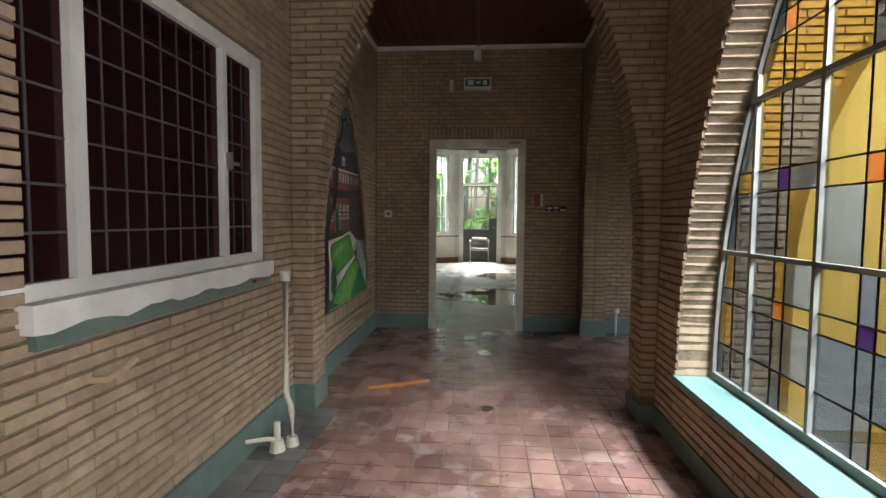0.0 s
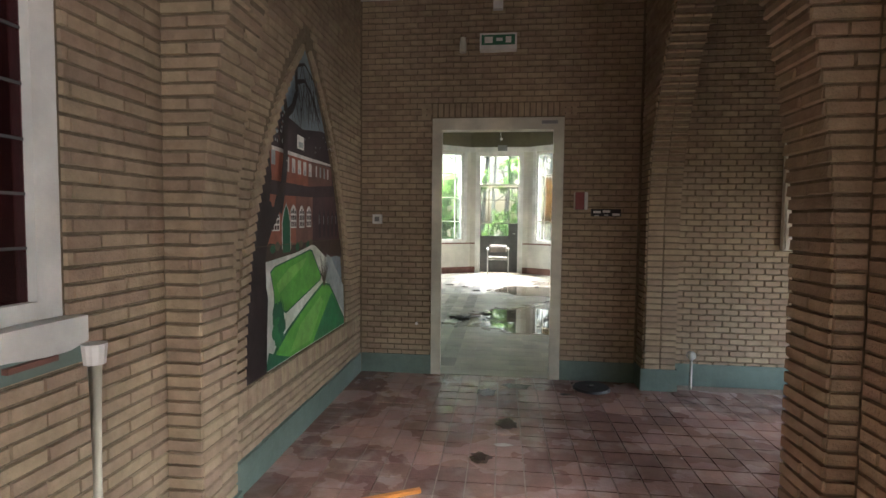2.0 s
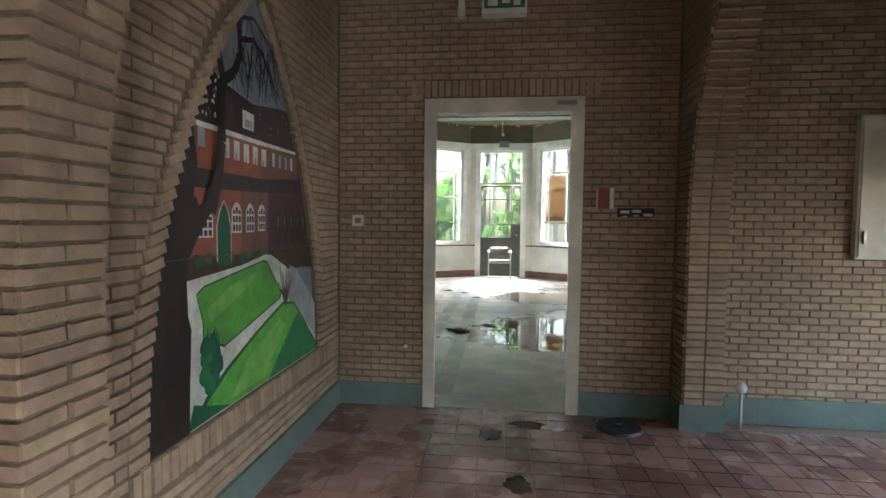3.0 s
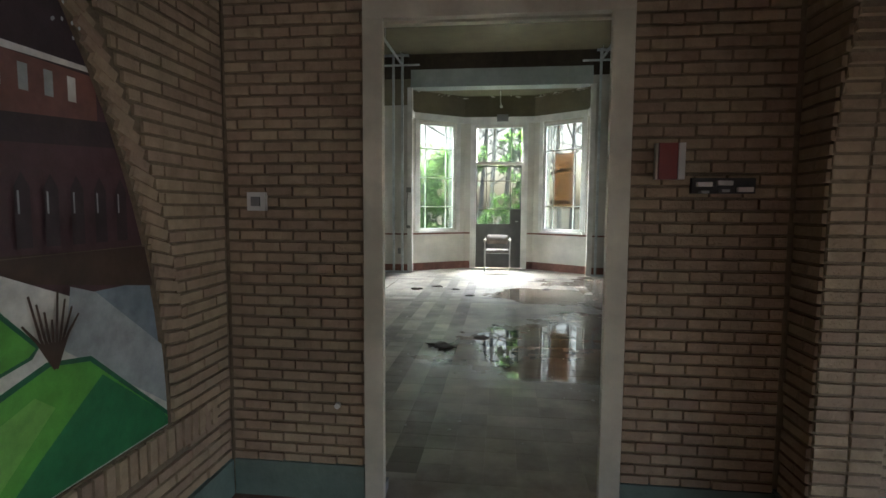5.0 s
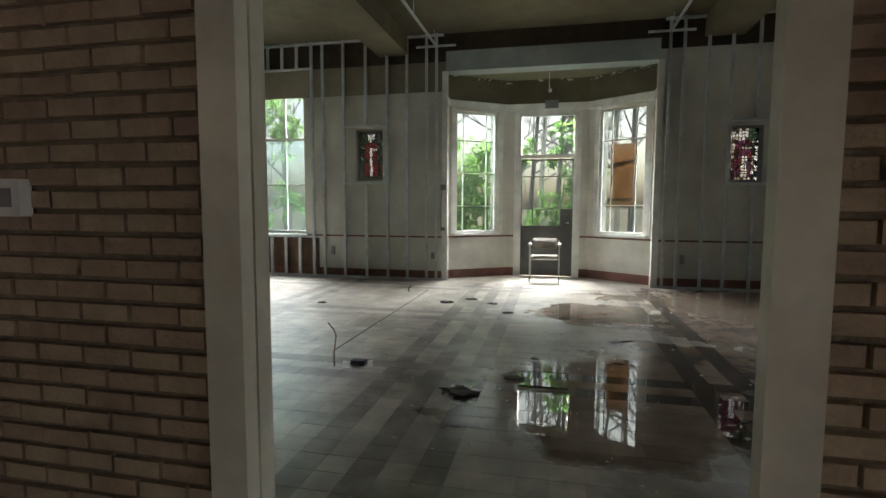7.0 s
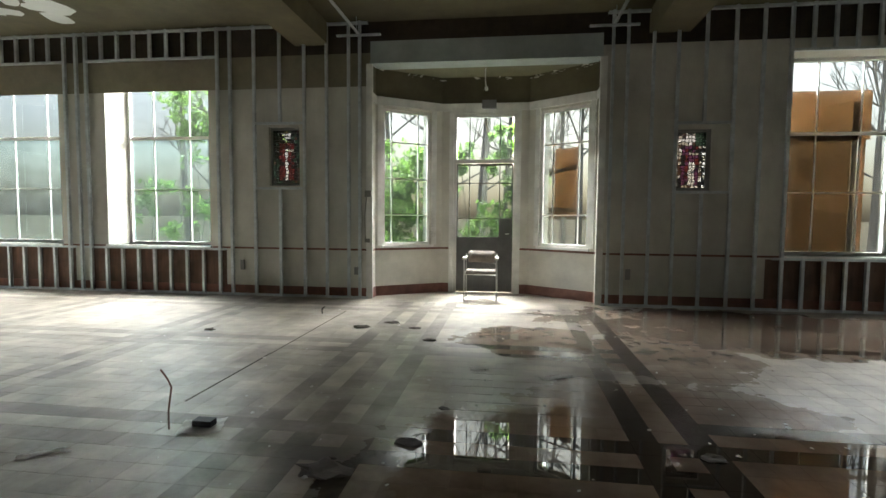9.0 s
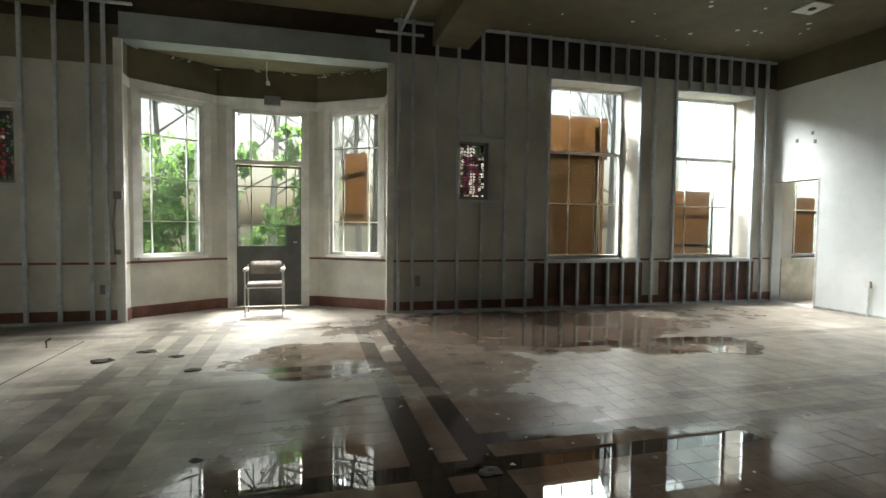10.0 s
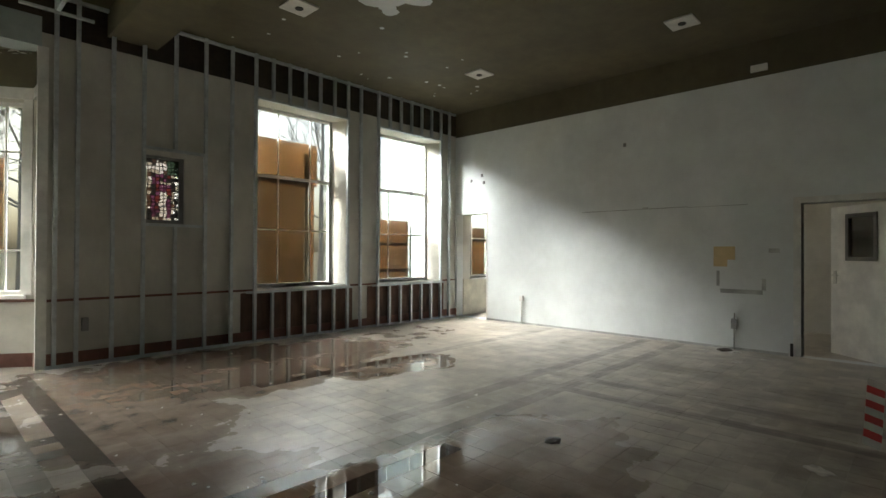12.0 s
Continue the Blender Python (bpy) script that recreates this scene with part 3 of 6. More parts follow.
lay_bricks(wall_left, PX(LW, 0, -90), 0.17, TOP - 0.03, 0.205, left_spans, lambda u, z: 1.3 < -u < 3.2 and 0.17 < z < 1.2, seed=2)
lay_bricks(wall_right, PX(RW, 0, 90), 0.02, TOP - 0.03, 0.205, right_spans, lambda u, z: u > 2.0 and z < 1.9, seed=3)
lay_bricks(wall_door, PX(0, DW, 180), 0.16, TOP - 0.03, 0.1225, door_spans, lambda u, z: -1.22 < u < -0.6 and z < 2.0, seed=4)
spots = []
for z in [0.17 + k * COURSE for k in range(62)]:
    h = arch_half(z + 0.02, AC["base"], AC["half"], AC["radius"])
    if h < 0.05:
        continue
    lean = math.degrees(math.asin(max(0.0, min(1, (z - AC["base"] + 0.02) / AC["radius"]))))
    spots.append((pose(1.49, AC["c"] + h - 0.006, z, 0, 0, 180) @ pose(0, 0, 0, lean, 0, 0), 0.115, BRICK_H))
    spots.append((pose(1.368, AC["c"] + h - 0.006, z, 0, 0, 180) @ pose(0, 0, 0, lean, 0, 0), 0.115, BRICK_H))
ARCADE_SPOTS = spots
lay_bricks(arcade, PX(1.24, 0, 90), 0.16, TOP - 0.03, 0.205, arcade_spans, lambda u, z: False, seed=5)


def stack(owner, spots, seed, limit=0):
    """Single bricks at given poses and lengths, such as jambs and voussoirs."""
    rng = random.Random(seed)
    rest = bmesh.new()
    for i, (m, w, hgt) in enumerate(spots):
        m = m @ pose(0, rng.uniform(-0.003, 0.003), rng.uniform(-0.001, 0.001), rng.uniform(-0.5, 0.5), 0, rng.uniform(-0.4, 0.4))
        if limit and i < limit:
            ob = new("brick", unit_brick(w))
            ob.parent = owner
            ob.matrix_parent_inverse = owner.matrix_world.inverted()
            ob.matrix_basis = m
            continue
        co = [(0, -0.02, 0), (w, -0.02, 0), (w, -0.02, hgt), (0, -0.02, hgt), (0.002, 0.003, 0.002), (w - 0.002, 0.003, 0.002), (w - 0.002, 0.003, hgt - 0.002), (0.002, 0.003, hgt - 0.002)]
        vs = [rest.verts.new(m @ Vector(c)) for c in co]
        for f in ((4, 7, 6, 5), (0, 4, 5, 1), (1, 5, 6, 2), (2, 6, 7, 3), (3, 7, 4, 0)):
            rest.faces.new([vs[j] for j in f])
    if len(rest.verts):
        tagged(part("brickwork", rest, BRICK, owner), "", "", "", "stuff")
    else:
        rest.free()


stack(arcade, ARCADE_SPOTS, 16, limit=200)
courses = [0.17 + k * COURSE for k in range(int((TOP - 0.2) / COURSE))]
# pilaster faces and the arch's soffit
spots = []
for k, z in enumerate(courses):
    zc = z + 0.02
    h = arch_half(zc, 1.0, AR["half"], AR["radius"])
    lean = math.degrees(math.asin(min(1, max(0, (zc - 1.0) / AR["radius"]))))
    for side in (-1, 1):
        edge = AR["c"] + side * h
        wall = LW if side < 0 else RW
        a, b = min(edge, wall), max(edge, wall)
        cuts = [a] + [c for c in (a + 0.1025 + 0.205 * j + (0.1 if k % 2 else 0) for j in range(6)) if a + 0.04 < c < b - 0.04] + [b]
        for p, q in zip(cuts, cuts[1:]):
            spots.append((pose(q - 0.002, 3.16, z, 0, 0, 180), q - p - 0.006, BRICK_H))
        frame_m = pose(edge, 3.165 if side > 0 else 3.405, z, 0, 0, 90 if side > 0 else -90) @ pose(0, 0, 0, lean, 0, 0)
        if k % 2:
            spots.append((frame_m, 0.24, BRICK_H))
        else:
            spots.append((frame_m, 0.115, BRICK_H))
            spots.append((frame_m @ pose(0.125, 0, 0), 0.115, BRICK_H))
stack(arch_wall, spots, 6, limit=300)
# window reveals
spots = []
for k in range(49):
    z = 0.415 + k * COURSE
    h = arch_half(z + 0.02, WIN["base"], WIN["half"], WIN["radius"])
    if h < 0.05:
        continue
    lean = math.degrees(math.asin(min(1, (z - WIN["base"] + 0.02) / WIN["radius"])))
    for side in (1, -1):
        y = WIN["c"] + side * h
        base = pose(RW + 0.195, y, z, 0, 0, 180) if side > 0 else pose(RW, y, z, 0, 0, 0)
        spots.append((base @ pose(0, 0, 0, lean, 0, 0), 0.19, BRICK_H))
spots.sort(key=lambda q: -q[0].translation.y)
stack(wall_right, spots, 7, limit=49)
# voussoirs round the mural
spots = []
for side in (-1, 1):
    r, cy = MUR["radius"], MUR["c"] - side * (MUR["radius"] - MUR["half"])
    n = 41
    for i in range(n):
        a = math.asin(1.90 / r) * (i + 0.5) / n
        y, z = cy + side * r * math.cos(a), MUR["base"] + r * math.sin(a)
        turn = math.degrees(a)
        m = pose(LW + 0.004, y, z, 0, 0, -90)
        m = m @ (pose(0, 0, 0, 0, -turn, 0) @ pose(-0.105, 0, -BRICK_H / 2) if side > 0 else pose(0, 0, 0, 0, turn, 0) @ pose(0.005, 0, -BRICK_H / 2))
        spots.append((m, 0.10, BRICK_H))
for i in range(41):
    spots.append((pose(LW + 0.004, MUR["c"] - MUR["half"] - 0.09 + 0.048 * i, 0.385, 0, 0, -90) @ pose(0, 0, 0, 0, -90, 0), 0.11, BRICK_H))
stack(wall_left, spots, 8, limit=140)
# soldier course over the door
spots = [(pose(0.715 - 0.048 * i, DW, 2.195, 0, 0, 180) @ pose(0, 0, 0, 0, 90, 0) @ pose(-0.115, 0, 0), 0.112, BRICK_H) for i in range(27)]
stack(wall_door, spots, 9, limit=30)

# plinths
structure(boxes("baseboard", [(LW - 0.02, LW + 0.014, -2.2, 3.15, 0, 0.165), (LW - 0.02, LW + 0.014, 3.42, DW - 0.02, 0, 0.165), (LW, AR["c"] - AR["half"] + 0.012, 3.146, 3.424, 0, 0.17)], GREEN, None, bev=0.004), "worn green painted plinth")
structure(boxes("baseboard", [(LW + 0.015, -0.479, DW - 0.014, DW + 0.02, 0, 0.165), (0.619, 1.225, DW - 0.014, DW + 0.02, 0, 0.165), (1.50, 3.3, DW - 0.014, DW + 0.02, 0, 0.18), (1.225, 1.505, 5.545, DW + 0.02, 0, 0.175)], GREEN, None, bev=0.004), "worn green painted plinth")
structure(boxes("baseboard", [(RW - 0.014, RW + 0.02, -2.2, 3.15, 0, 0.12), (AR["c"] + AR["half"] - 0.012, RW, 3.146, 3.424, 0, 0.12)], GREEN, None, bev=0.004), "worn green painted plinth")

# floor
base_floor = structure(boxes("floor", [(-1.36, 3.5, -2.4, 5.76, -0.2, -0.006)], JOINT), "red quarry tiles with a grey tile border, dusty and wet")
tile_me = {}


def tile_mesh(key, material, s):
    if key not in tile_me:
        bm = bmesh.new()
        box(bm, 0, s, 0, s, -0.012, 0)
        for v in bm.verts:
            if v.co.z > -0.001:
                v.co.x += 0.0015 if v.co.x < s / 2 else -0.0015
                v.co.y += 0.0015 if v.co.y < s / 2 else -0.0015
        me = bpy.data.meshes.new("tile")
        bm.to_mesh(me)
        bm.free()
        me.materials.append(material)
        tile_me[key] = me
    return tile_me[key]


def lay_tiles():
    rng = random.Random(11)
    s, step, made = 0.145, 0.15, 0
    rest = {"red": bmesh.new(), "grey": bmesh.new()}
    for i in range(29):
        for j in range(53):
            x, y = -1.09 + step * i, -2.2 + step * j
            if x > 1.2 and not 3.42 < y < 5.5:
                continue
            if x + s > 3.29 or y + s > 5.76:
                continue
            kind = "grey" if i < 2 and y < 3.1 else "red"
            dz, tx, ty = rng.uniform(-0.0015, 0.0015), rng.uniform(-0.3, 0.3), rng.uniform(-0.3, 0.3)
            m = pose(x, y, dz, tx, ty, rng.uniform(-0.3, 0.3))
            if 2.2 < y < 5.2 and x < 1.2 and made < 298:
                ob = new("tile", tile_mesh(kind, REDTILE if kind == "red" else GREYTILE, s))
                ob.parent = base_floor
                ob.matrix_basis = m
                made += 1
            else:
                b = rest[kind]
                co = [(0, 0, -0.012), (s, 0, -0.012), (s, s, -0.012), (0, s, -0.012), (0.0015, 0.0015, 0), (s - 0.0015, 0.0015, 0), (s - 0.0015, s - 0.0015, 0), (0.0015, s - 0.0015, 0)]
                vs = [b.verts.new(m @ Vector(c)) for c in co]
                for f in ((4, 5, 6, 7), (0, 1, 5, 4), (1, 2, 6, 5), (2, 3, 7, 6), (3, 0, 4, 7)):
                    b.faces.new([vs[q] for q in f])
    tagged(part("tiling", rest["red"], REDTILE, base_floor), "", "", "", "stuff")
    tagged(part("border_tiling", rest["grey"], GREYTILE, base_floor), "", "", "", "stuff")


# cornice strip
structure(boxes("trim", [(LW, RW, DW - 0.03, DW + 0.005, TOP - 0.06, TOP - 0.016), (LW - 0.005, LW + 0.03, 3.43, DW - 0.03, TOP - 0.06, TOP - 0.016), (RW - 0.03, RW + 0.005, 3.43, DW - 0.03, TOP - 0.06, TOP - 0.016)], WHITEPAINT), "white painted cornice strip")


# ---- corridor window with coloured leaded panes ----
def clip_poly(poly, inside, cross):
    out = []
    for i, p in enumerate(poly):
        q = poly[(i + 1) % len(poly)]
        if inside(p):
            out.append(p)
        if inside(p) != inside(q):
            out.append(cross(p, q))
    return out


def clip_convex(poly, hull):
    for i in range(len(hull)):
        a, b = hull[i], hull[(i + 1) % len(hull)]
        side = lambda p: (b[0] - a[0]) * (p[1] - a[1]) - (b[1] - a[1]) * (p[0] - a[0])

        def cross(p, q):
            s, t = side(p), side(q)
            k = s / (s - t)
            return (p[0] + (q[0] - p[0]) * k, p[1] + (q[1] - p[1]) * k)

        poly = clip_poly(poly, lambda p: side(p) >= 0, cross)
        if len(poly) < 3:
            return []
    return poly


def coloured_window():
    gx = RW + 0.205
    c, half = WIN["c"], WIN["half"] - 0.035
    win = empty("window_coloured", (gx, c, 0.42))
    structure(win, "pointed steel window with yellow, clear and purple leaded panes")
    hull = arch_loop(c, 0.45, 0.45, half, WIN["radius"] - 0.03)
    cols = [-0.84, -0.66, -0.48, -0.30, -0.22, 0.0, 0.22, 0.30, 0.48, 0.66, 0.84]
    rows = [0.45, 0.62, 0.85, 0.93, 1.12, 1.42, 1.52, 1.86, 2.10, 2.2, 2.80]
    rng = random.Random(5)
    lead = bmesh.new()
    for i in range(len(cols) - 1):
        for j in range(len(rows) - 1):
            cell = [(c + cols[i], rows[j]), (c + cols[i + 1], rows[j]), (c + cols[i + 1], rows[j + 1]), (c + cols[i], rows[j + 1])]
            poly = clip_convex(cell, hull)
            if len(poly) < 3:
                continue
            small = abs(cols[i + 1] - cols[i]) < 0.1 and rows[j + 1] - rows[j] < 0.12
            k = rng.random()
            material = (GL_PURPLE if (i + j) % 2 else GL_AMBER) if small else GL_YELLOW if k < 0.45 else GL_PLAIN if k < 0.72 else GL_PALE
            pm = bmesh.new()
            f = pm.faces.new([pm.verts.new((gx + rng.uniform(-0.001, 0.001), y, z)) for y, z in poly])
            g = bmesh.ops.extrude_face_region(pm, geom=[f])
            for v in g["geom"]:
                if isinstance(v, bmesh.types.BMVert):
                    v.co.x += 0.004
            bmesh.ops.recalc_face_normals(pm, faces=pm.faces[:])
            ob = part("pane", pm, material, win)
            ob.visible_shadow = False
            for p, q in zip(poly, poly[1:] + poly[:1]):
                if (Vector(p) - Vector(q)).length > 0.02:
                    rod(lead, (gx + 0.002, *p), (gx + 0.002, *q), 0.0045, seg=6)
    part("lead_came", lead, LEAD, win, "dark lead cames")
    bars = bmesh.new()
    for u in (-0.48, 0.0, 0.48):
        zt = max(z for y, z in arch_loop(c, 0.45, 0.45, half, WIN["radius"] - 0.03, n=60) if abs(y - c) >= abs(u) - 0.02) if u else 2.75
        box(bars, gx - 0.018, gx + 0.014, c + u - 0.011, c + u + 0.011, 0.44, zt)
    for z in (1.12, 1.86):
        h = arch_half(z, 0.45, half, WIN["radius"] - 0.03)
        box(bars, gx - 0.020, gx + 0.012, c - h, c + h, z - 0.011, z + 0.011)
    part("glazing_bar", bars, STEELBAR, win)
    fr = bmesh.new()
    slab(fr, arch_loop(c, 0.40, 0.41, WIN["half"] - 0.002, WIN["radius"], n=20), [arch_loop(c, 0.452, 0.455, half, WIN["radius"] - 0.03, n=20)], lambda u, v, w: (gx - 0.022 + w, u, v), 0.045)
    part("window_frame", fr, STEELBAR, win)
    sl = bmesh.new()
    box(sl, RW - 0.015, gx - 0.02, c - 0.86, c + 0.855, 0.375, 0.412)
    bevel(sl, 0.006, 2)
    part("window_sill", sl, SILLGREEN, win, "turquoise painted sill")


coloured_window()


# ---- internal window, white frame, dark leaded panes ----
def internal_window():
    win = structure(empty("window_internal", (LW, 1.97, 1.03)), "white timber window with dark leaded panes, paint flaking")
    y0, y1, z0, z1 = 1.085, 2.735, 1.04, 2.165
    x0, x1 = LW - 0.07, LW - 0.007
    bm = bmesh.new()
    for r in ((x0, x1, y0, y1, z0, z0 + 0.05), (x0, x1, y0, y1, z1 - 0.07, z1), (x0, x1, y0, y0 + 0.055, z0 + 0.05, z1 - 0.07), (x0, x1, y1 - 0.075, y1, z0 + 0.05, z1 - 0.07)):
        box(bm, *r)
    bevel(bm, 0.004)
    part("window_frame", bm, WHITEPAINT, win)
    for a, b in ((1.405, 1.460), (2.312, 2.352)):
        part("mullion", (lambda q: (box(q, x0 + 0.005, x1 + 0.002, a, b, z0 + 0.05, z1 - 0.07), bevel(q, 0.004), q)[2])(bmesh.new()), WHITEPAINT, win)
    sl = bmesh.new()
    rng = random.Random(3)
    n = 26
    top, bot = [], []
    for i in range(n + 1):
        y = 1.19 + (y1 - 1.16) * i / n
        top.append((y, z0 - 0.002))
        bot.append((y, z0 - 0.075 - rng.choice((0, 0.0, 0.003, 0.012, 0.006)) - 0.012 * math.sin(9 * y) ** 4))
    slab(sl, top + bot[::-1], [], lambda u, v, w: (LW - 0.03 + w, u, v), 0.075)
    part("window_sill", sl, WHITEPAINT, win, "white sill board with flaking lower edge")
    boxes("sill_underside", [(LW - 0.02, LW + 0.032, 1.21, y1 + 0.02, z0 - 0.135, z0 - 0.078)], GREEN, win, "green painted strip under the sill")
    lead = bmesh.new()
    for a, b in ((y0 + 0.055, 1.405), (1.460, 2.312), (2.352, y1 - 0.075)):
        n = max(1, round((b - a) / 0.112))
        for i in range(n):
            for j in range(7):
                zz = z0 + 0.05 + (z1 - z0 - 0.12) * j / 7
                zt = z0 + 0.05 + (z1 - z0 - 0.12) * (j + 1) / 7
                boxes("pane", [(LW - 0.04, LW - 0.036, a + (b - a) * i / n, a + (b - a) * (i + 1) / n, zz, zt)], GL_DARK, win)
        for i in range(1, n):
            y = a + (b - a) * i / n
            box(lead, LW - 0.043, LW - 0.033, y - 0.004, y + 0.004, z0 + 0.05, z1 - 0.07)
        for j in range(1, 7):
            z = z0 + 0.05 + (z1 - z0 - 0.12) * j / 7
            box(lead, LW - 0.0425, LW - 0.0335, a, b, z - 0.004, z + 0.004)
    part("lead_came", lead, CAME, win)
    hb = bmesh.new()
    box(hb, LW - 0.006, LW + 0.025, 2.33, 2.345, 1.52, 1.60)
    box(hb, LW + 0.02, LW + 0.03, 2.33, 2.40, 1.54, 1.555)
    bevel(hb, 0.003)
    part("window_catch", hb, CHROME, win, "steel casement catch")


internal_window()
# room behind the panes, its darkness put into the maroon walls
structure(boxes("wall_dark_room", [(-3.4, -3.2, 0.0, 3.6, 0, TOP), (-3.2, LW - 0.25, 0.0, 0.2, 0, TOP), (-3.2, LW - 0.25, 3.4, 3.6, 0, TOP), (-3.4, LW - 0.25, 0, 3.6, TOP, TOP + 0.1), (-3.4, LW - 0.25, 0, 3.6, -0.1, 0)], DARKROOM), "dark maroon box standing in for the unlit room behind")


# ---- mural in the pointed niche ----
PAINTS = {k: mat("mural_" + k, v, 0.5, var=0.28, scale=14, stain=0.25, sscale=4, bump=0.08) for k, v in dict(
    sky=(0.24, 0.30, 0.34), trunk=(0.035, 0.022, 0.021), brick=(0.38, 0.115, 0.07), brick_dim=(0.22, 0.095, 0.075), dusk=(0.095, 0.045, 0.05), roof=(0.05, 0.030, 0.035), lawn=(0.12, 0.42, 0.06), lawn_light=(0.20, 0.50, 0.10),
    lawn_shade=(0.03, 0.22, 0.08), path=(0.70, 0.70, 0.64), bush=(0.018, 0.14, 0.07), window=(0.80, 0.78, 0.74), hedge=(0.075, 0.045, 0.03), hedge_light=(0.14, 0.11, 0.07), mist=(0.42, 0.46, 0.47), pale=(0.30, 0.37, 0.41)).items()}


def mural():
    board = bmesh.new()
    hull = arch_loop(MUR["c"], 0.50, MUR["base"], MUR["half"], MUR["radius"])
    slab(board, hull, [], lambda u, v, w: (LW - 0.06 + w, u, v), 0.03)
    ob = part("mural", board, PAINTS["sky"])
    thing(ob, "glossy painted mural of a brick house and green lawns", "mural")
    layer = [LW - 0.0295]

    def shape(name, paint, pts):
        poly = clip_convex(pts, hull)
        if len(poly) < 3:
            return
        layer[0] += 0.00012
        q = bmesh.new()
        q.faces.new([q.verts.new((layer[0], y, z)) for y, z in poly])
        part(name, q, PAINTS[paint], ob)

    def strip(paint, pts, w0, w1):
        for i, (a, b) in enumerate(zip(pts, pts[1:])):
            d = Vector((b[0] - a[0], b[1] - a[1])).normalized()
            nrm = Vector((-d.y, d.x))
            k0, k1 = w0 + (w1 - w0) * i / len(pts), w0 + (w1 - w0) * (i + 1) / len(pts)
            shape("painted_branch", paint, [(a[0] - nrm.x * k0, a[1] - nrm.y * k0), (b[0] - nrm.x * k1, b[1] - nrm.y * k1), (b[0] + nrm.x * k1, b[1] + nrm.y * k1), (a[0] + nrm.x * k0, a[1] + nrm.y * k0)][::-1])

    def rect(name, paint, y0, z0, y1, z1, lean=0.0):
        shape(name, paint, [(y0, z0), (y1, z0 + lean), (y1, z1 + lean), (y0, z1)])

    def blob(name, paint, cy, cz, ry, rz, seed, n=13):
        rg = random.Random(seed)
        shape(name, paint, [(cy + ry * math.cos(6.2832 * k / n) * rg.uniform(0.8, 1.12), cz + rz * math.sin(6.2832 * k / n) * rg.uniform(0.8, 1.12)) for k in range(n)])

    # roof, facade and shaded wing
    shape("painted_sky", "pale", [(4.30, 2.05), (4.70, 1.98), (4.88, 2.02), (4.80, 2.30), (4.50, 2.42), (4.25, 2.25)])
    shape("painted_roof", "roof", [(3.7, 1.66), (5.35, 1.66), (5.35, 1.93), (4.86, 1.93), (4.54, 1.885), (4.30, 1.92), (4.08, 1.98), (3.7, 1.98)])
    rect("painted_facade", "dusk", 3.7, 1.05, 5.4, 1.70)
    rect("painted_facade", "brick", 4.00, 1.10, 4.62, 1.705)
    shape("painted_facade", "brick_dim", [(4.62, 1.53), (5.07, 1.57), (5.07, 1.70), (4.62, 1.705)])
    shape("painted_facade", "brick_dim", [(4.42, 1.12), (4.69, 1.14), (4.69, 1.47), (4.42, 1.47)])
    rect("painted_shade", "dusk", 4.73, 1.05, 5.4, 1.46)
    shape("painted_eave", "window", [(4.02, 1.70), (4.60, 1.70), (5.08, 1.71), (5.08, 1.725), (4.60, 1.722), (4.02, 1.722)])
    shape("painted_string_course", "roof", [(4.06, 1.455), (4.74, 1.47), (5.2, 1.50), (5.2, 1.58), (4.62, 1.535), (4.06, 1.535)])
    shape("painted_dormer", "window", [(4.44, 1.755), (4.545, 1.755), (4.55, 1.835), (4.44, 1.84)])
    rect("painted_pane", "mist", 4.46, 1.765, 4.53, 1.80)
    for i in range(5):
        y = 4.272 + 0.087 * i
        rect("painted_window", "window", y, 1.60, y + 0.05, 1.685)
        rect("painted_pane", "mist", y + 0.012, 1.603, y + 0.03, 1.63)
    for i in range(4):
        y = 4.74 + 0.075 * i
        rect("painted_window", "mist" if i % 3 else "window", y, 1.61, y + 0.028, 1.68)
    rect("painted_window", "mist", 4.085, 1.62, 4.135, 1.70)

    def lattice(y, z0, w, h):
        """A white arched window with dark panes."""
        shape("painted_window", "window", [(y, z0), (y + w, z0), (y + w, z0 + h * 0.72), (y + w * 0.78, z0 + h * 0.92), (y + w / 2, z0 + h), (y + w * 0.22, z0 + h * 0.92), (y, z0 + h * 0.72)])
        for i in range(3):
            for j in range(3):
                y0, zz = y + w * (0.10 + 0.29 * i), z0 + h * (0.06 + 0.28 * j)
                rect("painted_pane", "roof" if j else "dusk", y0, zz, y0 + w * 0.22, zz + h * (0.21 if j < 2 or i == 1 else 0.12))

    for y, z0, w, h in ((4.075, 1.255, 0.11, 0.115), (4.33, 1.27, 0.085, 0.14), (4.455, 1.27, 0.08, 0.14), (4.572, 1.275, 0.075, 0.135)):
        lattice(y, z0, w, h)
    for i in range(5):
        y = 4.78 + 0.085 * i
        shape("painted_window", "roof", [(y, 1.20), (y + 0.045, 1.20), (y + 0.045, 1.36), (y + 0.022, 1.40), (y, 1.36)])
        rect("painted_glint", "mist", y + 0.008, 1.29, y + 0.014, 1.35)
    shape("painted_hedge", "hedge", [(3.95, 1.08), (4.20, 1.10), (4.64, 1.13), (5.35, 1.02), (5.35, 1.17), (4.70, 1.185), (4.45, 1.17), (4.20, 1.17), (4.05, 1.19), (3.95, 1.16)])
    for i in range(12):
        blob("painted_hedge", ("hedge", "bush", "hedge_light")[i % 3], 4.03 + 0.055 * i, 1.145 + 0.012 * (i % 3), 0.035, 0.028, 40 + i, 9)
    shape("painted_niche", "window", [(4.197, 1.15), (4.312, 1.14), (4.315, 1.30), (4.29, 1.37), (4.255, 1.415), (4.22, 1.37), (4.195, 1.30)])
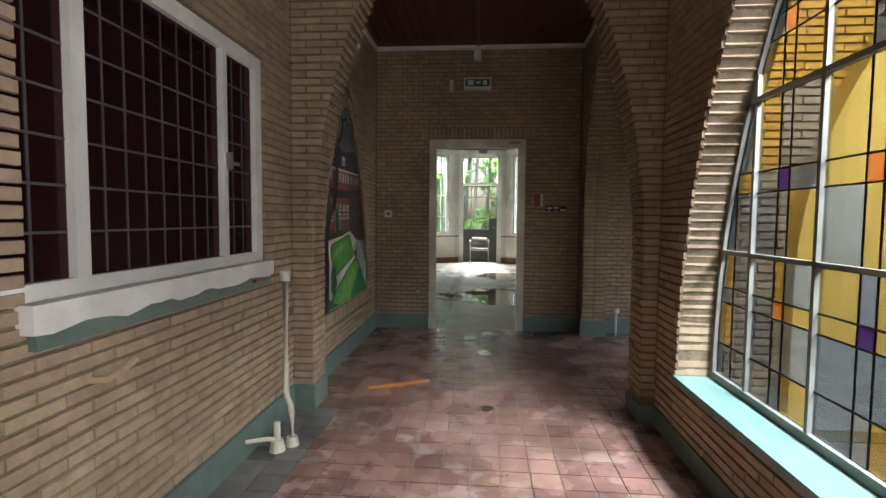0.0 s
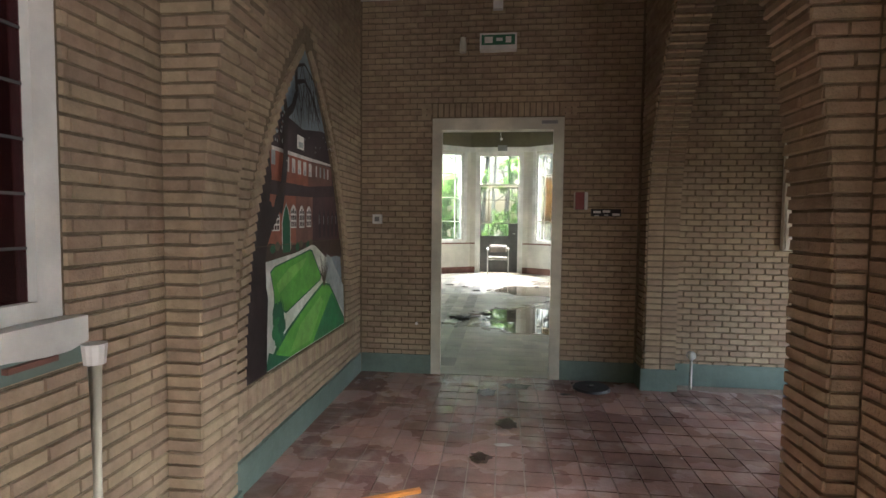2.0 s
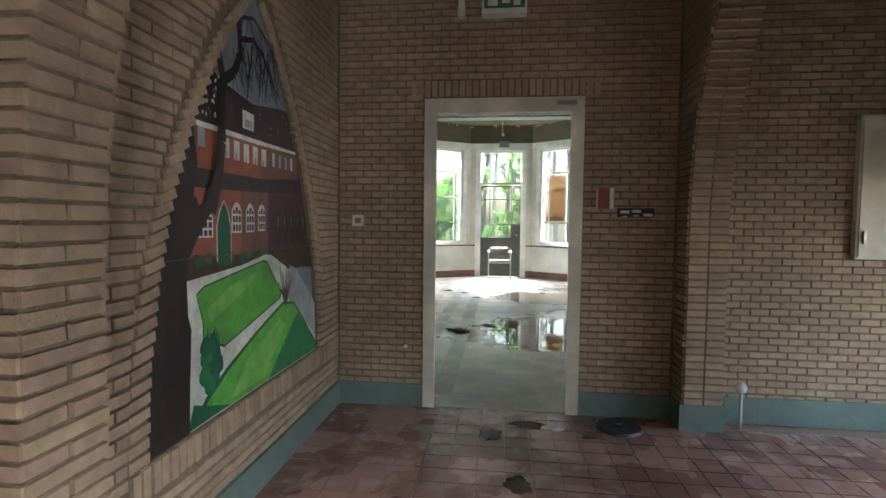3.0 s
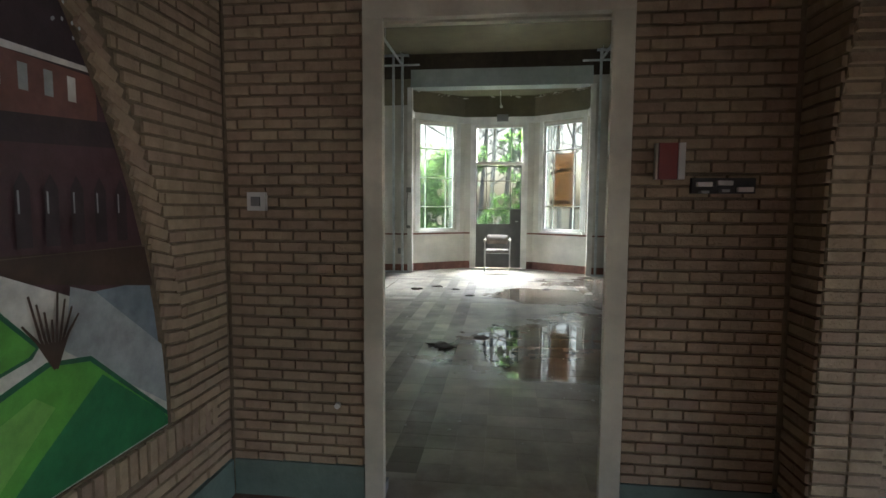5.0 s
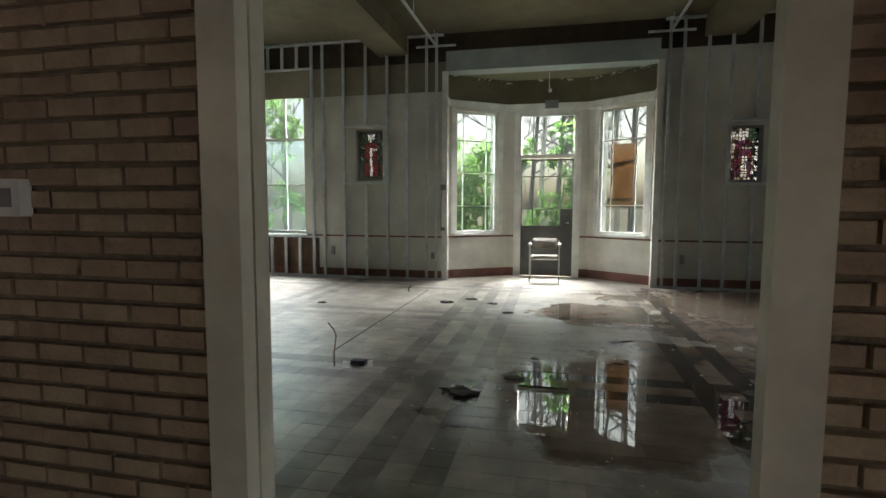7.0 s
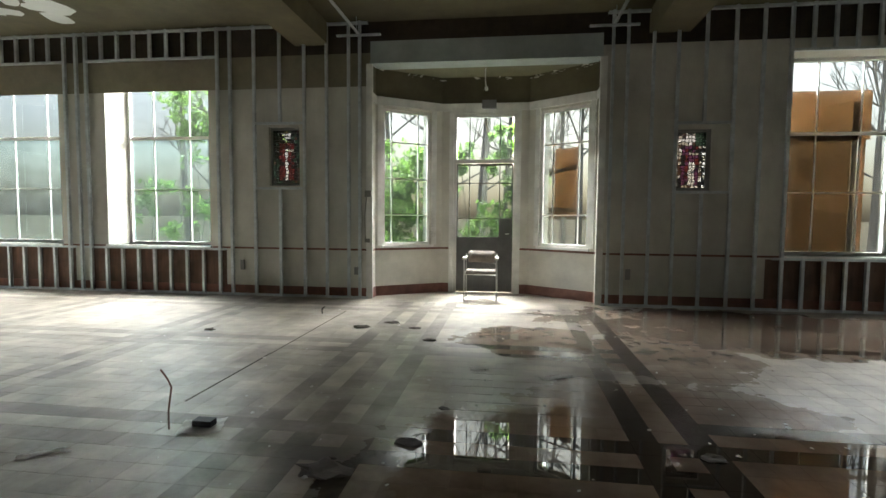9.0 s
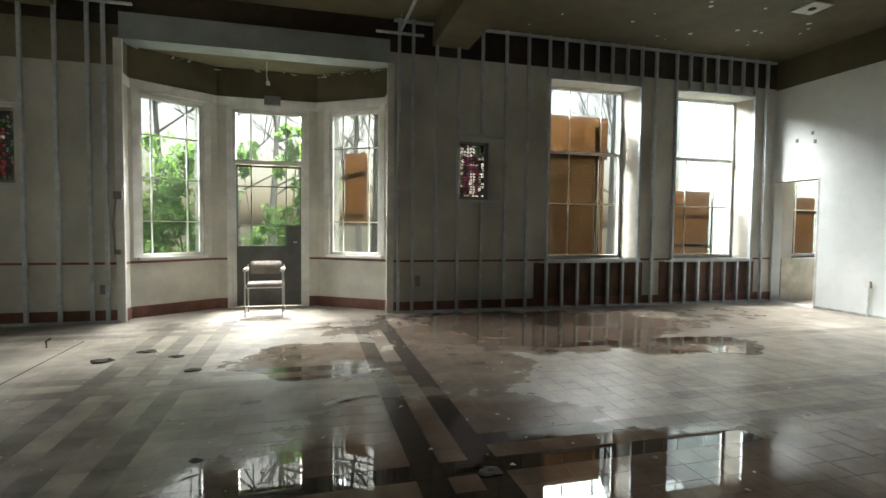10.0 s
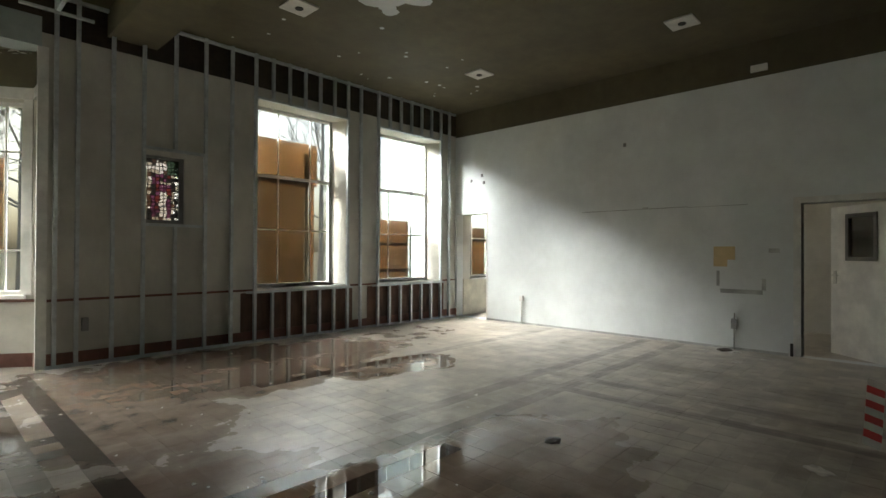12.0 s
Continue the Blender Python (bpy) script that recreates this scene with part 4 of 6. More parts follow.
    shape("painted_cypress", "bush", [(4.205, 1.13), (4.310, 1.13), (4.307, 1.30), (4.285, 1.365), (4.255, 1.405), (4.225, 1.365), (4.203, 1.30)])
    # snow-white paths, lawns
    shape("painted_path", "path", [(3.97, 0.50), (5.40, 0.50), (5.40, 0.62), (5.30, 0.77), (4.98, 1.03), (4.70, 1.15), (4.64, 1.155), (4.40, 1.12), (3.97, 1.09)])
    shape("painted_mist", "mist", [(4.90, 0.90), (5.36, 0.56), (5.32, 0.80), (5.02, 1.05), (4.93, 1.08)])
    shape("painted_lawn_edge", "bush", [(4.045, 1.035), (4.10, 1.062), (4.62, 1.13), (4.655, 1.12), (4.825, 0.935), (4.80, 0.905), (4.245, 0.775), (4.09, 0.84), (4.085, 0.92)])
    shape("painted_lawn", "lawn", [(4.052, 1.030), (4.10, 1.053), (4.61, 1.12), (4.645, 1.11), (4.812, 0.932), (4.79, 0.913), (4.25, 0.785), (4.10, 0.84), (4.092, 0.92)])
    shape("painted_lawn", "lawn_light", [(4.12, 0.96), (4.30, 1.04), (4.56, 1.08), (4.50, 1.03), (4.28, 0.95), (4.15, 0.90)])
    shape("painted_lawn_edge", "bush", [(4.0, 0.505), (5.36, 0.505), (5.34, 0.54), (4.99, 0.86), (4.84, 0.885), (4.55, 0.79), (4.26, 0.68), (4.10, 0.60)])
    shape("painted_lawn", "lawn", [(4.05, 0.505), (5.34, 0.505), (5.32, 0.54), (4.985, 0.845), (4.85, 0.870), (4.56, 0.775), (4.28, 0.665), (4.12, 0.58)])
    shape("painted_lawn", "lawn_light", [(4.30, 0.53), (4.62, 0.53), (4.86, 0.75), (4.80, 0.80), (4.45, 0.67)])
    shape("painted_lawn", "lawn_shade", [(4.66, 0.505), (5.34, 0.505), (5.30, 0.56), (5.03, 0.79), (4.96, 0.74), (4.80, 0.62)])
    shape("painted_lawn", "bush", [(3.98, 0.505), (4.30, 0.505), (4.12, 0.56), (4.02, 0.60)])
    for i in range(16):
        blob("painted_bush", "bush" if i % 3 else "lawn_shade", 4.14 + 0.065 * math.cos(i * 2.4) * (i / 16), 0.735 + 0.10 * math.sin(i * 2.4) * (i / 16) ** 0.5, 0.045, 0.045, 60 + i, 9)
    for i in range(7):
        strip("bush", [(4.11 + 0.014 * i, 0.80), (4.10 + 0.017 * i, 0.845 + 0.018 * ((i * 5) % 3))], 0.005, 0.002)
    for i in range(9):
        strip("hedge", [(4.865, 0.86), (4.86 + 0.012 * (i - 4), 0.95), (4.86 + 0.022 * (i - 4), 1.0 + 0.025 * ((i * 7) % 4))], 0.006, 0.002)
    # the dark tree
    shape("painted_trunk", "trunk", [(3.66, 0.50), (3.985, 0.50), (3.992, 0.70), (4.005, 0.90), (3.985, 0.96), (3.98, 1.10), (4.0, 1.18), (4.05, 1.25), (4.165, 1.375), (4.20, 1.47), (4.12, 1.46), (4.085, 1.40), (4.03, 1.42), (4.06, 1.55), (4.03, 1.72), (4.07, 1.86), (3.9, 1.86), (3.66, 1.6)])
    shape("painted_gap", "brick", [(4.035, 1.455), (4.11, 1.455), (4.085, 1.39), (4.062, 1.385)])
    strip("trunk", [(4.15, 1.36), (4.20, 1.50), (4.235, 1.66), (4.235, 1.82), (4.25, 1.94)], 0.036, 0.026)
    strip("trunk", [(4.25, 1.92), (4.22, 2.02), (4.17, 2.12), (4.16, 2.24)], 0.026, 0.014)
    strip("trunk", [(4.25, 1.92), (4.34, 1.98), (4.40, 2.08), (4.385, 2.18), (4.40, 2.32)], 0.026, 0.012)
    strip("trunk", [(4.05, 1.80), (4.10, 1.92), (4.15, 2.05), (4.22, 2.2)], 0.030, 0.014)
    strip("trunk", [(4.39, 2.14), (4.52, 2.18), (4.62, 2.13), (4.72, 2.02), (4.79, 1.97)], 0.014, 0.003)
    strip("trunk", [(4.40, 2.24), (4.52, 2.28), (4.66, 2.22), (4.77, 2.12)], 0.010, 0.002)
    rng = random.Random(8)
    for i in range(46):
        a = (rng.uniform(4.32, 4.72), rng.uniform(2.05, 2.26))
        b = (a[0] + rng.uniform(-0.05, 0.09), a[1] - rng.uniform(0.05, 0.16))
        strip("trunk", [a, b, (b[0] + rng.uniform(-0.03, 0.05), b[1] - 0.07)], 0.0035, 0.0015)
    for i in range(26):
        blob("painted_leaf", "mist" if i % 3 else "brick_dim", rng.uniform(4.06, 4.19), rng.uniform(1.74, 1.93), 0.007, 0.009, 90 + i, 6)
    for i in range(14):
        blob("painted_leaf", "mist", rng.uniform(4.34, 5.0), rng.uniform(1.74, 1.88), 0.005, 0.006, 120 + i, 6)
    rect("panel_joint", "hedge_light", 3.80, 1.178, 5.3, 1.181)


mural()

# ---- hall door frame ----
frame_ob = structure(empty("door_1", (0.07, 5.82, 0)), "cream painted door frame, door leaf removed, hinges left")
boxes("door_frame", [(-0.505, -0.425, 5.765, 5.875, 0.0, 2.105), (0.592, 0.655, 5.765, 5.875, 0.0, 2.105), (-0.505, 0.655, 5.765, 5.875, 2.105, 2.185)], CREAMPAINT, frame_ob, bev=0.006)
boxes("casing", [(-0.475, -0.392, 5.722, 5.764, 0.0, 2.085), (0.530, 0.615, 5.722, 5.764, 0.0, 2.085), (-0.475, 0.615, 5.722, 5.764, 2.086, 2.185)], CREAMPAINT, frame_ob, "off-white painted casing, chipped", 0.006)
boxes("door_stop", [(-0.425, -0.410, 5.80, 5.84, 0.05, 2.088), (0.582, 0.592, 5.80, 5.84, 0.05, 2.088), (-0.425, 0.592, 5.80, 5.84, 2.088, 2.105)], CREAMPAINT, frame_ob, bev=0.003)
for z in (0.20, 1.05, 1.85):
    h = bmesh.new()
    rod(h, (-0.428, 5.762, z), (-0.428, 5.762, z + 0.09), 0.007)
    box(h, -0.426, -0.42, 5.77, 5.80, z, z + 0.09)
    part("hinge", h, STEELBAR, frame_ob, "rusty steel hinge")
    if z > 0.9:
        boxes("strike_plate", [(0.586, 0.592, 5.775, 5.80, z, z + 0.12)], STEELBAR, frame_ob)
boxes("door_closer_plate", [(0.43, 0.56, 5.705, 5.722, 2.13, 2.155)], GREYBOX, frame_ob, "dark door closer plate", 0.003)
boxes("threshold_shoe", [(-0.42, -0.40, 5.78, 5.86, 0.0, 0.05), (0.575, 0.591, 5.78, 5.83, 0.0, 0.05)], GREYBOX, frame_ob)
lay_tiles()


# ---- the hall: shell ----
HX0, HX1, HY0, HY1, HZ, BAND = -9.75, 8.885, 5.87, 13.74, 4.33, 3.86
bm = bmesh.new()
slab(bm, [(HX0 - 0.2, 0), (-0.51, 0), (-0.51, 2.19), (0.66, 2.19), (0.66, 0), (HX1 + 0.2, 0), (HX1 + 0.2, HZ), (HX0 - 0.2, HZ)], [], lambda u, v, w: (u, 5.77 + w, v), 0.10)
structure(part("wall_hall_south", bm, WHITEPL), "dull white plaster wall of the hall")


def rect(a, b, c, d):
    return [(a, b), (c, b), (c, d), (a, d)]


W_OPEN = [(-9.05, 0.80, -7.22, 3.80), (-6.34, 0.80, -4.46, 3.76), (4.38, 0.80, 6.06, 3.67), (6.73, 0.80, 8.42, 3.66), (9.40, 0.80, 10.85, 3.6)]
SPLAY = [(0.11, 0.11), (0.16, 0.12), (0.12, 0.14), (0.12, 0.12), (0.02, 0.02)]   # how far each reveal closes in towards its sash
SG = [(-3.42, 1.80, -2.90, 2.74), (2.84, 1.73, 3.36, 2.62)]
bm = bmesh.new()
slab(bm, rect(HX0 - 0.4, 0, -1.72, HZ), [rect(*o) for o in W_OPEN[:2]] + [rect(*SG[0])], lambda u, v, w: (u, HY1 + w, v), 0.42)
slab(bm, rect(1.80, 0, 11.6, HZ), [rect(*o) for o in W_OPEN[2:]] + [rect(*SG[1])], lambda u, v, w: (u, HY1 + w, v), 0.42)
wall_far = structure(part("wall_hall_north", bm, PLASTER), "grey cream plaster window wall, stripped back, stained")
boxes("upper_band", [(HX0, -1.72, HY1 - 0.006, HY1, BAND, HZ), (1.80, HX1, HY1 - 0.006, HY1, BAND, HZ)], DARKBROWN, wall_far, "dark brown band under the ceiling")
boxes("upper_wash", [(HX0, -1.72, HY1 - 0.004, HY1, 3.35, BAND)], mat("olive_wash", (0.26, 0.235, 0.17), 0.8, var=0.15, bump=0.2), wall_far)
for (a, z0, b, z1), (sa, sb) in zip(W_OPEN, SPLAY):
    q = bmesh.new()
    slab(q, [(a - 0.001, HY1 + 0.004), (a + sa, HY1 + 0.33), (a + sa, HY1 + 0.41), (a - 0.001, HY1 + 0.41)], [], lambda u, v, w: (u, v, z0 + w), z1 - z0)
    slab(q, [(b + 0.001, HY1 + 0.004), (b + 0.001, HY1 + 0.41), (b - sb, HY1 + 0.41), (b - sb, HY1 + 0.33)], [], lambda u, v, w: (u, v, z0 + w), z1 - z0)
    part("window_reveal", q, CREAMPL, wall_far, "cream plaster reveal, splayed")
boxes("niche", [(a - 0.25, b + 0.12, HY1 - 0.005, HY1, 0.0, 0.74) for a, b in ((-9.0, -7.1), (-6.45, -4.3), (4.4, 6.05), (6.75, 8.4))], mat("brown_stained_niche", (0.17, 0.095, 0.065), 0.7, var=0.4, scale=4, stain=0.5, sscale=2.2, bump=0.3, stretch=(3, 3, 0.4)), wall_far, "stained brown wall under the window")
bm = bmesh.new()
slab(bm, rect(HY0 - 0.15, 0, 16.2, HZ), [rect(12.87, 0.0005, 13.69, 2.17), rect(6.66, 0.0005, 7.58, 2.04)], lambda u, v, w: (HX1 + w, u, v), 0.2)
wall_r = structure(part("wall_hall_east", bm, WHITEPL), "white plaster wall with repaired patches")
boxes("upper_band", [(HX1 - 0.006, HX1, HY0, HY1 - 0.01, 3.83, HZ)], CEIL, wall_r)
boxes("crack_batten", [(HX1 - 0.006, HX1, 9.0, 10.75, 2.068, 2.080), (HX1 - 0.004, HX1, 8.2, 9.0, 2.060, 2.066), (HX1 - 0.03, HX1 - 0.004, 9.60, 9.68, 2.08, 2.10)], GREYPATCH, wall_r)
boxes("bare_patch", [(HX1 - 0.003, HX1, 8.36, 8.64, 1.28, 1.47), (HX1 - 0.0025, HX1, 8.46, 8.64, 1.18, 1.28)], OCHRE, wall_r, "patch of bare ochre plaster")
boxes("repaired_patch", [(HX1 - 0.002, HX1, 8.02, 8.55, 0.80, 0.86), (HX1 - 0.0022, HX1, 7.98, 8.03, 0.86, 1.02), (HX1 - 0.0022, HX1, 7.82, 7.95, 1.38, 1.44), (HX1 - 0.002, HX1, 8.56, 8.60, 0.9, 1.12)], GREYPATCH, wall_r, "grey smeared repair")
boxes("skirting_scar", [(HX1 - 0.012, HX1, 7.72, 12.86, 0.0, 0.035)], GREYPATCH, wall_r)
wl = bmesh.new()
slab(wl, rect(HY0 - 0.15, 0, HY1, HZ), [rect(11.3, 0.8, 12.95, 3.78)], lambda u, v, w: (HX0 - w, u, v), 0.42)
wall_l = structure(part("wall_hall_west", wl, PLASTER), "grey cream plaster wall with a window")
boxes("upper_band", [(HX0, HX0 + 0.006, HY0, HY1, BAND, HZ)], DARKBROWN, wall_l)
structure(boxes("ceiling_hall", [(HX0 - 0.4, HX1 + 0.2, HY0 - 0.15, HY1 + 0.4, HZ, HZ + 0.15)], CEIL), "dark olive painted ceiling, flaking")
floor_bm = bmesh.new()
slab(floor_bm, [(HX0 - 0.4, 5.76), (11.6, 5.76), (11.6, 16.2), (9.0, 16.2), (9.0, HY1 + 0.1), (1.80, HY1 + 0.1), (1.80, 14.05), (0.80, 14.80), (-0.72, 14.80), (-1.75, 14.05), (-1.75, HY1 + 0.1), (HX0 - 0.4, HY1 + 0.1)], [], lambda u, v, w: (u, v, -w), 0.15)
hall_floor = structure(part("floor_hall", floor_bm, HALLFLOOR), "worn grey floor with dark inlaid bands and rain puddles")
boxes("floor_crack", [(-1.765, -1.748, 9.1, 10.4, -0.001, 0.0032), (-1.757, -1.745, 10.4, 12.6, -0.001, 0.003)], DARKBROWN, hall_floor, "long dark crack along the tile joints")
# ceiling beams
for a, b in ((-2.95, -2.40), (2.44, 3.0)):
    q = bmesh.new()
    box(q, a, b, HY0, HY1 - 0.01, 4.0, HZ + 0.01)
    bevel(q, 0.03, 2)
    structure(part("ceiling_beam", q, CEIL), "dark olive ceiling beam")
q = bmesh.new()
box(q, -1.72, 1.80, HY1 - 0.02, HY1 + 0.36, 3.70, 4.03)
box(q, -1.72, 1.80, HY1 - 0.04, HY1 - 0.02, 3.685, 3.73)
structure(part("bay_beam", q, BEAMBLUE), "pale blue painted beam across the bay")
structure(boxes("wall_over_bay", [(-1.72, 1.80, HY1, HY1 + 0.36, 4.03, HZ)], DARKBROWN), "dark brown wall over the bay")

# the bay
BAY = [(-1.716, 13.746), (-1.716, 14.00), (-0.71, 14.69), (0.78, 14.69), (1.796, 14.00), (1.796, 13.746)]


def bay_wall(a, b, hole, nm):
    a, b = Vector(a), Vector(b)
    d = (b - a).normalized()
    nrm = Vector((-d.y, d.x))
    L = (b - a).length

    def place(u, v, w):
        p = a + d * u + nrm * w
        return (p.x, p.y, v)

    q = bmesh.new()
    if hole and hole[1] < 0.01:
        slab(q, [(0, 0), (hole[0], 0), (hole[0], hole[3]), (hole[2], hole[3]), (hole[2], 0), (L, 0), (L, 3.72), (0, 3.72)], [], place, 0.30)
    else:
        slab(q, rect(0, 0, L, 3.72), [rect(*hole)] if hole else [], place, 0.30)
    ob = structure(part(nm, q, CREAMPL), "cream plaster bay wall")
    for name, material, z0, z1, out, skip in (("baseboard", BROWN, 0.0, 0.16, 0.014, True), ("dado_strip", BROWN, 0.755, 0.79, 0.008, True), ("frieze", CEIL, 3.26, 3.70, 0.004, False), ("cornice", WHITEPAINT, 3.13, 3.26, 0.03, False)):
        spans = [(0, L)] if not (skip and hole and hole[1] < z1) else [(0, hole[0] - 0.03), (hole[2] + 0.03, L)]
        q = bmesh.new()
        for s, e in spans:
            if e - s > 0.01:
                slab(q, rect(s, z0, e, z1), [], lambda u, v, w: place(u, v, -w), out)
        part(name, q, material, ob)
    return place


SIDE_HOLE = (0.13, 0.84, 1.00, 3.09)
p_left = bay_wall(BAY[1], BAY[2], SIDE_HOLE, "wall_bay_west")
p_mid = bay_wall(BAY[2], BAY[3], (0.205, 0.0, 1.285, 3.09), "wall_bay_north")
p_right = bay_wall(BAY[3], BAY[4], (0.22, 0.84, 1.11, 3.09), "wall_bay_east")
for n_, (a, b) in (("wall_bay_return", (BAY[0], BAY[1])), ("wall_bay_return", (BAY[4], BAY[5]))):
    bay_wall(a, b, None, n_)
structure(boxes("ceiling_bay", [(-2.1, 2.2, HY1 + 0.36, 15.1, 3.70, 3.8)], BAYCEIL), "olive bay ceiling with flaking plaster")
rng = random.Random(21)
q = bmesh.new()
for i in range(34):
    u = rng.uniform(0, 1)
    k = rng.choice((0, 1, 2, 2))
    pl, L = ((p_left, 1.22), (p_mid, 1.49), (p_right, 1.22))[k]
    x_, y_, _ = pl(u * L, 0, -0.012)
    w = rng.uniform(0.03, 0.12)
    m = pose(x_, y_, 3.685 + rng.uniform(-0.05, 0.01), rng.uniform(-30, 30), rng.uniform(-20, 20), rng.uniform(0, 180))
    vs = [q.verts.new(m @ Vector((w * math.cos(t) * rng.uniform(0.6, 1.1), 0.35 * w * math.sin(t) * rng.uniform(0.6, 1.1), rng.uniform(-0.006, 0.006)))) for t in (0, 1.1, 2.2, 3.3, 4.3, 5.3)]
    q.faces.new(vs)
tagged(part("flaking_plaster", q, CREAMPL), "loose white plaster flakes at the bay ceiling edge", "plaster", "", "stuff")


# ---- windows ----
def sash(name, place, w, z0, z1, cols, rows, thick, glasses, label, group=""):
    """A framed window: place(u, v, depth); rows: heights of its bars, thick: which of them are transoms."""
    o = place(w / 2, z0, 0)
    win = structure(empty(name, o), label)
    f = 0.045

    def bar(nm, u0, u1, v0, v1, d0, d1, material=WHITEPAINT):
        q = bmesh.new()
        co = [(u0, v0, d0), (u1, v0, d0), (u1, v1, d0), (u0, v1, d0), (u0, v0, d1), (u1, v0, d1), (u1, v1, d1), (u0, v1, d1)]
        vs = [q.verts.new(place(*c)) for c in co]
        for s in ((0, 1, 2, 3), (7, 6, 5, 4), (0, 4, 5, 1), (1, 5, 6, 2), (2, 6, 7, 3), (3, 7, 4, 0)):
            q.faces.new([vs[i] for i in s])
        bmesh.ops.recalc_face_normals(q, faces=q.faces[:])
        return part(nm, q, material, win)

    bar("window_frame", 0, f, z0, z1, -0.03, 0.05)
    bar("window_frame", w - f, w, z0, z1, -0.03, 0.05)
    bar("window_frame", f, w - f, z1 - f, z1, -0.03, 0.05)
    bar("window_frame", f, w - f, z0, z0 + f, -0.03, 0.05)
    us = [f] + [w * c for c in cols] + [w - f]
    vs = [z0 + f] + list(rows) + [z1 - f]
    for i, c in enumerate(us[1:-1]):
        bar("glazing_bar", c - 0.009, c + 0.009, z0 + f, z1 - f, -0.004, 0.026)
    for v in rows:
        t = 0.024 if v in thick else 0.009
        bar("transom" if v in thick else "glazing_bar", f, w - f, v - t, v + t, -0.02 if v in thick else -0.006, 0.04 if v in thick else 0.028)
    for i in range(len(us) - 1):
        for j in range(len(vs) - 1):
            pane = bar("pane", us[i], us[i + 1], vs[j], vs[j + 1], 0.008, 0.012, glasses(i, j))
            pane.visible_shadow = False
    return win


def straight(x0, y):
    return lambda u, v, w: (x0 + u, y + w, v)


clear = lambda i, j: GL_CLEAR
foggy = lambda i, j: GL_DIRTY if j < 2 else GL_CLEAR
for (a, z0, b, z1), (sa, sb), g in zip(W_OPEN, SPLAY, (foggy, foggy, clear, clear, clear)):
    sash("window_tall", straight(a + sa, HY1 + 0.34), b - a - sa - sb, z0, z1, (0.30, 0.72), (z0 + (z1 - z0) * 0.32, z0 + (z1 - z0) * 0.62), (z0 + (z1 - z0) * 0.62,), g, "tall white timber sash window with glazing bars")
    sill = bmesh.new()
    box(sill, a - 0.02, b + 0.02, HY1 - 0.05, HY1 + 0.32, z0 - 0.035, z0)
    bevel(sill, 0.006)
    structure(part("window_sill", sill, WHITEPAINT), "white window sill with grit")
sash("window_west", lambda u, v, w: (HX0 - 0.34 - w, 11.3 + u, v), 1.65, 0.8, 3.78, (0.33, 0.67), (1.8, 2.65), (2.65,), foggy, "tall white timber sash window")
sash("window_bay", lambda u, v, w: p_left(0.13 + u, v, 0.06 + w), 0.87, 0.84, 3.09, (0.20, 0.76), (1.34, 1.95, 2.55), (), lambda i, j: GL_CLEAR, "bay window grown over with ivy")
sash("window_bay", lambda u, v, w: p_right(0.22 + u, v, 0.06 + w), 0.89, 0.84, 3.09, (0.24, 0.76), (1.36, 2.52), (), lambda i, j: GL_CLEAR, "bay window boarded from outside")
for pl, a in ((p_left, 0.10), (p_right, 0.19)):
    q = bmesh.new()
    slab(q, rect(a, 0.795, a + 0.95, 0.835), [], lambda u, v, w: pl(u, v, 0.05 - w), 0.10)
    structure(part("window_sill", q, WHITEPAINT), "white painted bay sill")
    q = bmesh.new()
    for s, e in ((a - 0.06, a + 0.03), (a + 0.92, a + 1.01)):
        slab(q, rect(s, 0.835, e, 3.16), [], lambda u, v, w: pl(u, v, -w), 0.016)
    structure(part("trim", q, WHITEPAINT), "white window architrave")

# garden door in the bay
gd = structure(empty("door_garden", (0.04, 14.75, 0)), "dark half glazed garden door with a transom light")
boxes("door_frame", [(-0.505, -0.455, 14.72, 14.80, 0, 3.09), (0.525, 0.575, 14.72, 14.80, 0, 3.09), (-0.455, 0.525, 14.72, 14.80, 3.04, 3.09), (-0.455, 0.525, 14.71, 14.80, 2.25, 2.31)], WHITEPAINT, gd, bev=0.004)
boxes("door_leaf", [(-0.452, 0.522, 14.745, 14.79, 0.01, 0.97), (-0.452, -0.43, 14.745, 14.79, 0.97, 2.24), (0.50, 0.522, 14.745, 14.79, 0.97, 2.24), (-0.43, 0.50, 14.745, 14.79, 2.21, 2.24)], DOORDARK, gd, "dark grey painted door", 0.004)
boxes("boarded_pane", [(0.30, 0.50, 14.752, 14.77, 0.97, 1.29)], DOORDARK, gd, "board over a broken pane")
boxes("glazing_bar", [(-0.24, -0.225, 14.755, 14.785, 0.97, 3.04), (0.285, 0.30, 14.755, 14.785, 0.97, 3.04), (-0.43, 0.50, 14.754, 14.784, 1.285, 1.30), (-0.43, 0.50, 14.754, 14.784, 1.90, 1.915)], STEELBAR, gd)
for z0, z1 in ((0.97, 1.29), (1.30, 1.9), (1.915, 2.21), (2.31, 3.04)):
    for a, b in ((-0.43, -0.24), (-0.225, 0.285), (0.30, 0.50)):
        if a == 0.30 and z0 == 0.97:
            continue
        pn = boxes("pane", [(a, b, 14.768, 14.772, z0, z1)], GL_CLEAR, gd)
        pn.visible_shadow = False
boxes("architrave", [(-0.58, -0.505, 14.675, 14.72, 0, 3.14), (0.575, 0.65, 14.675, 14.72, 0, 3.14), (-0.58, 0.65, 14.675, 14.72, 3.09, 3.15)], WHITEPAINT, gd)
boxes("door_handle", [(0.44, 0.46, 14.69, 14.745, 1.02, 1.04), (0.40, 0.46, 14.685, 14.70, 1.02, 1.04)], CHROME, gd)


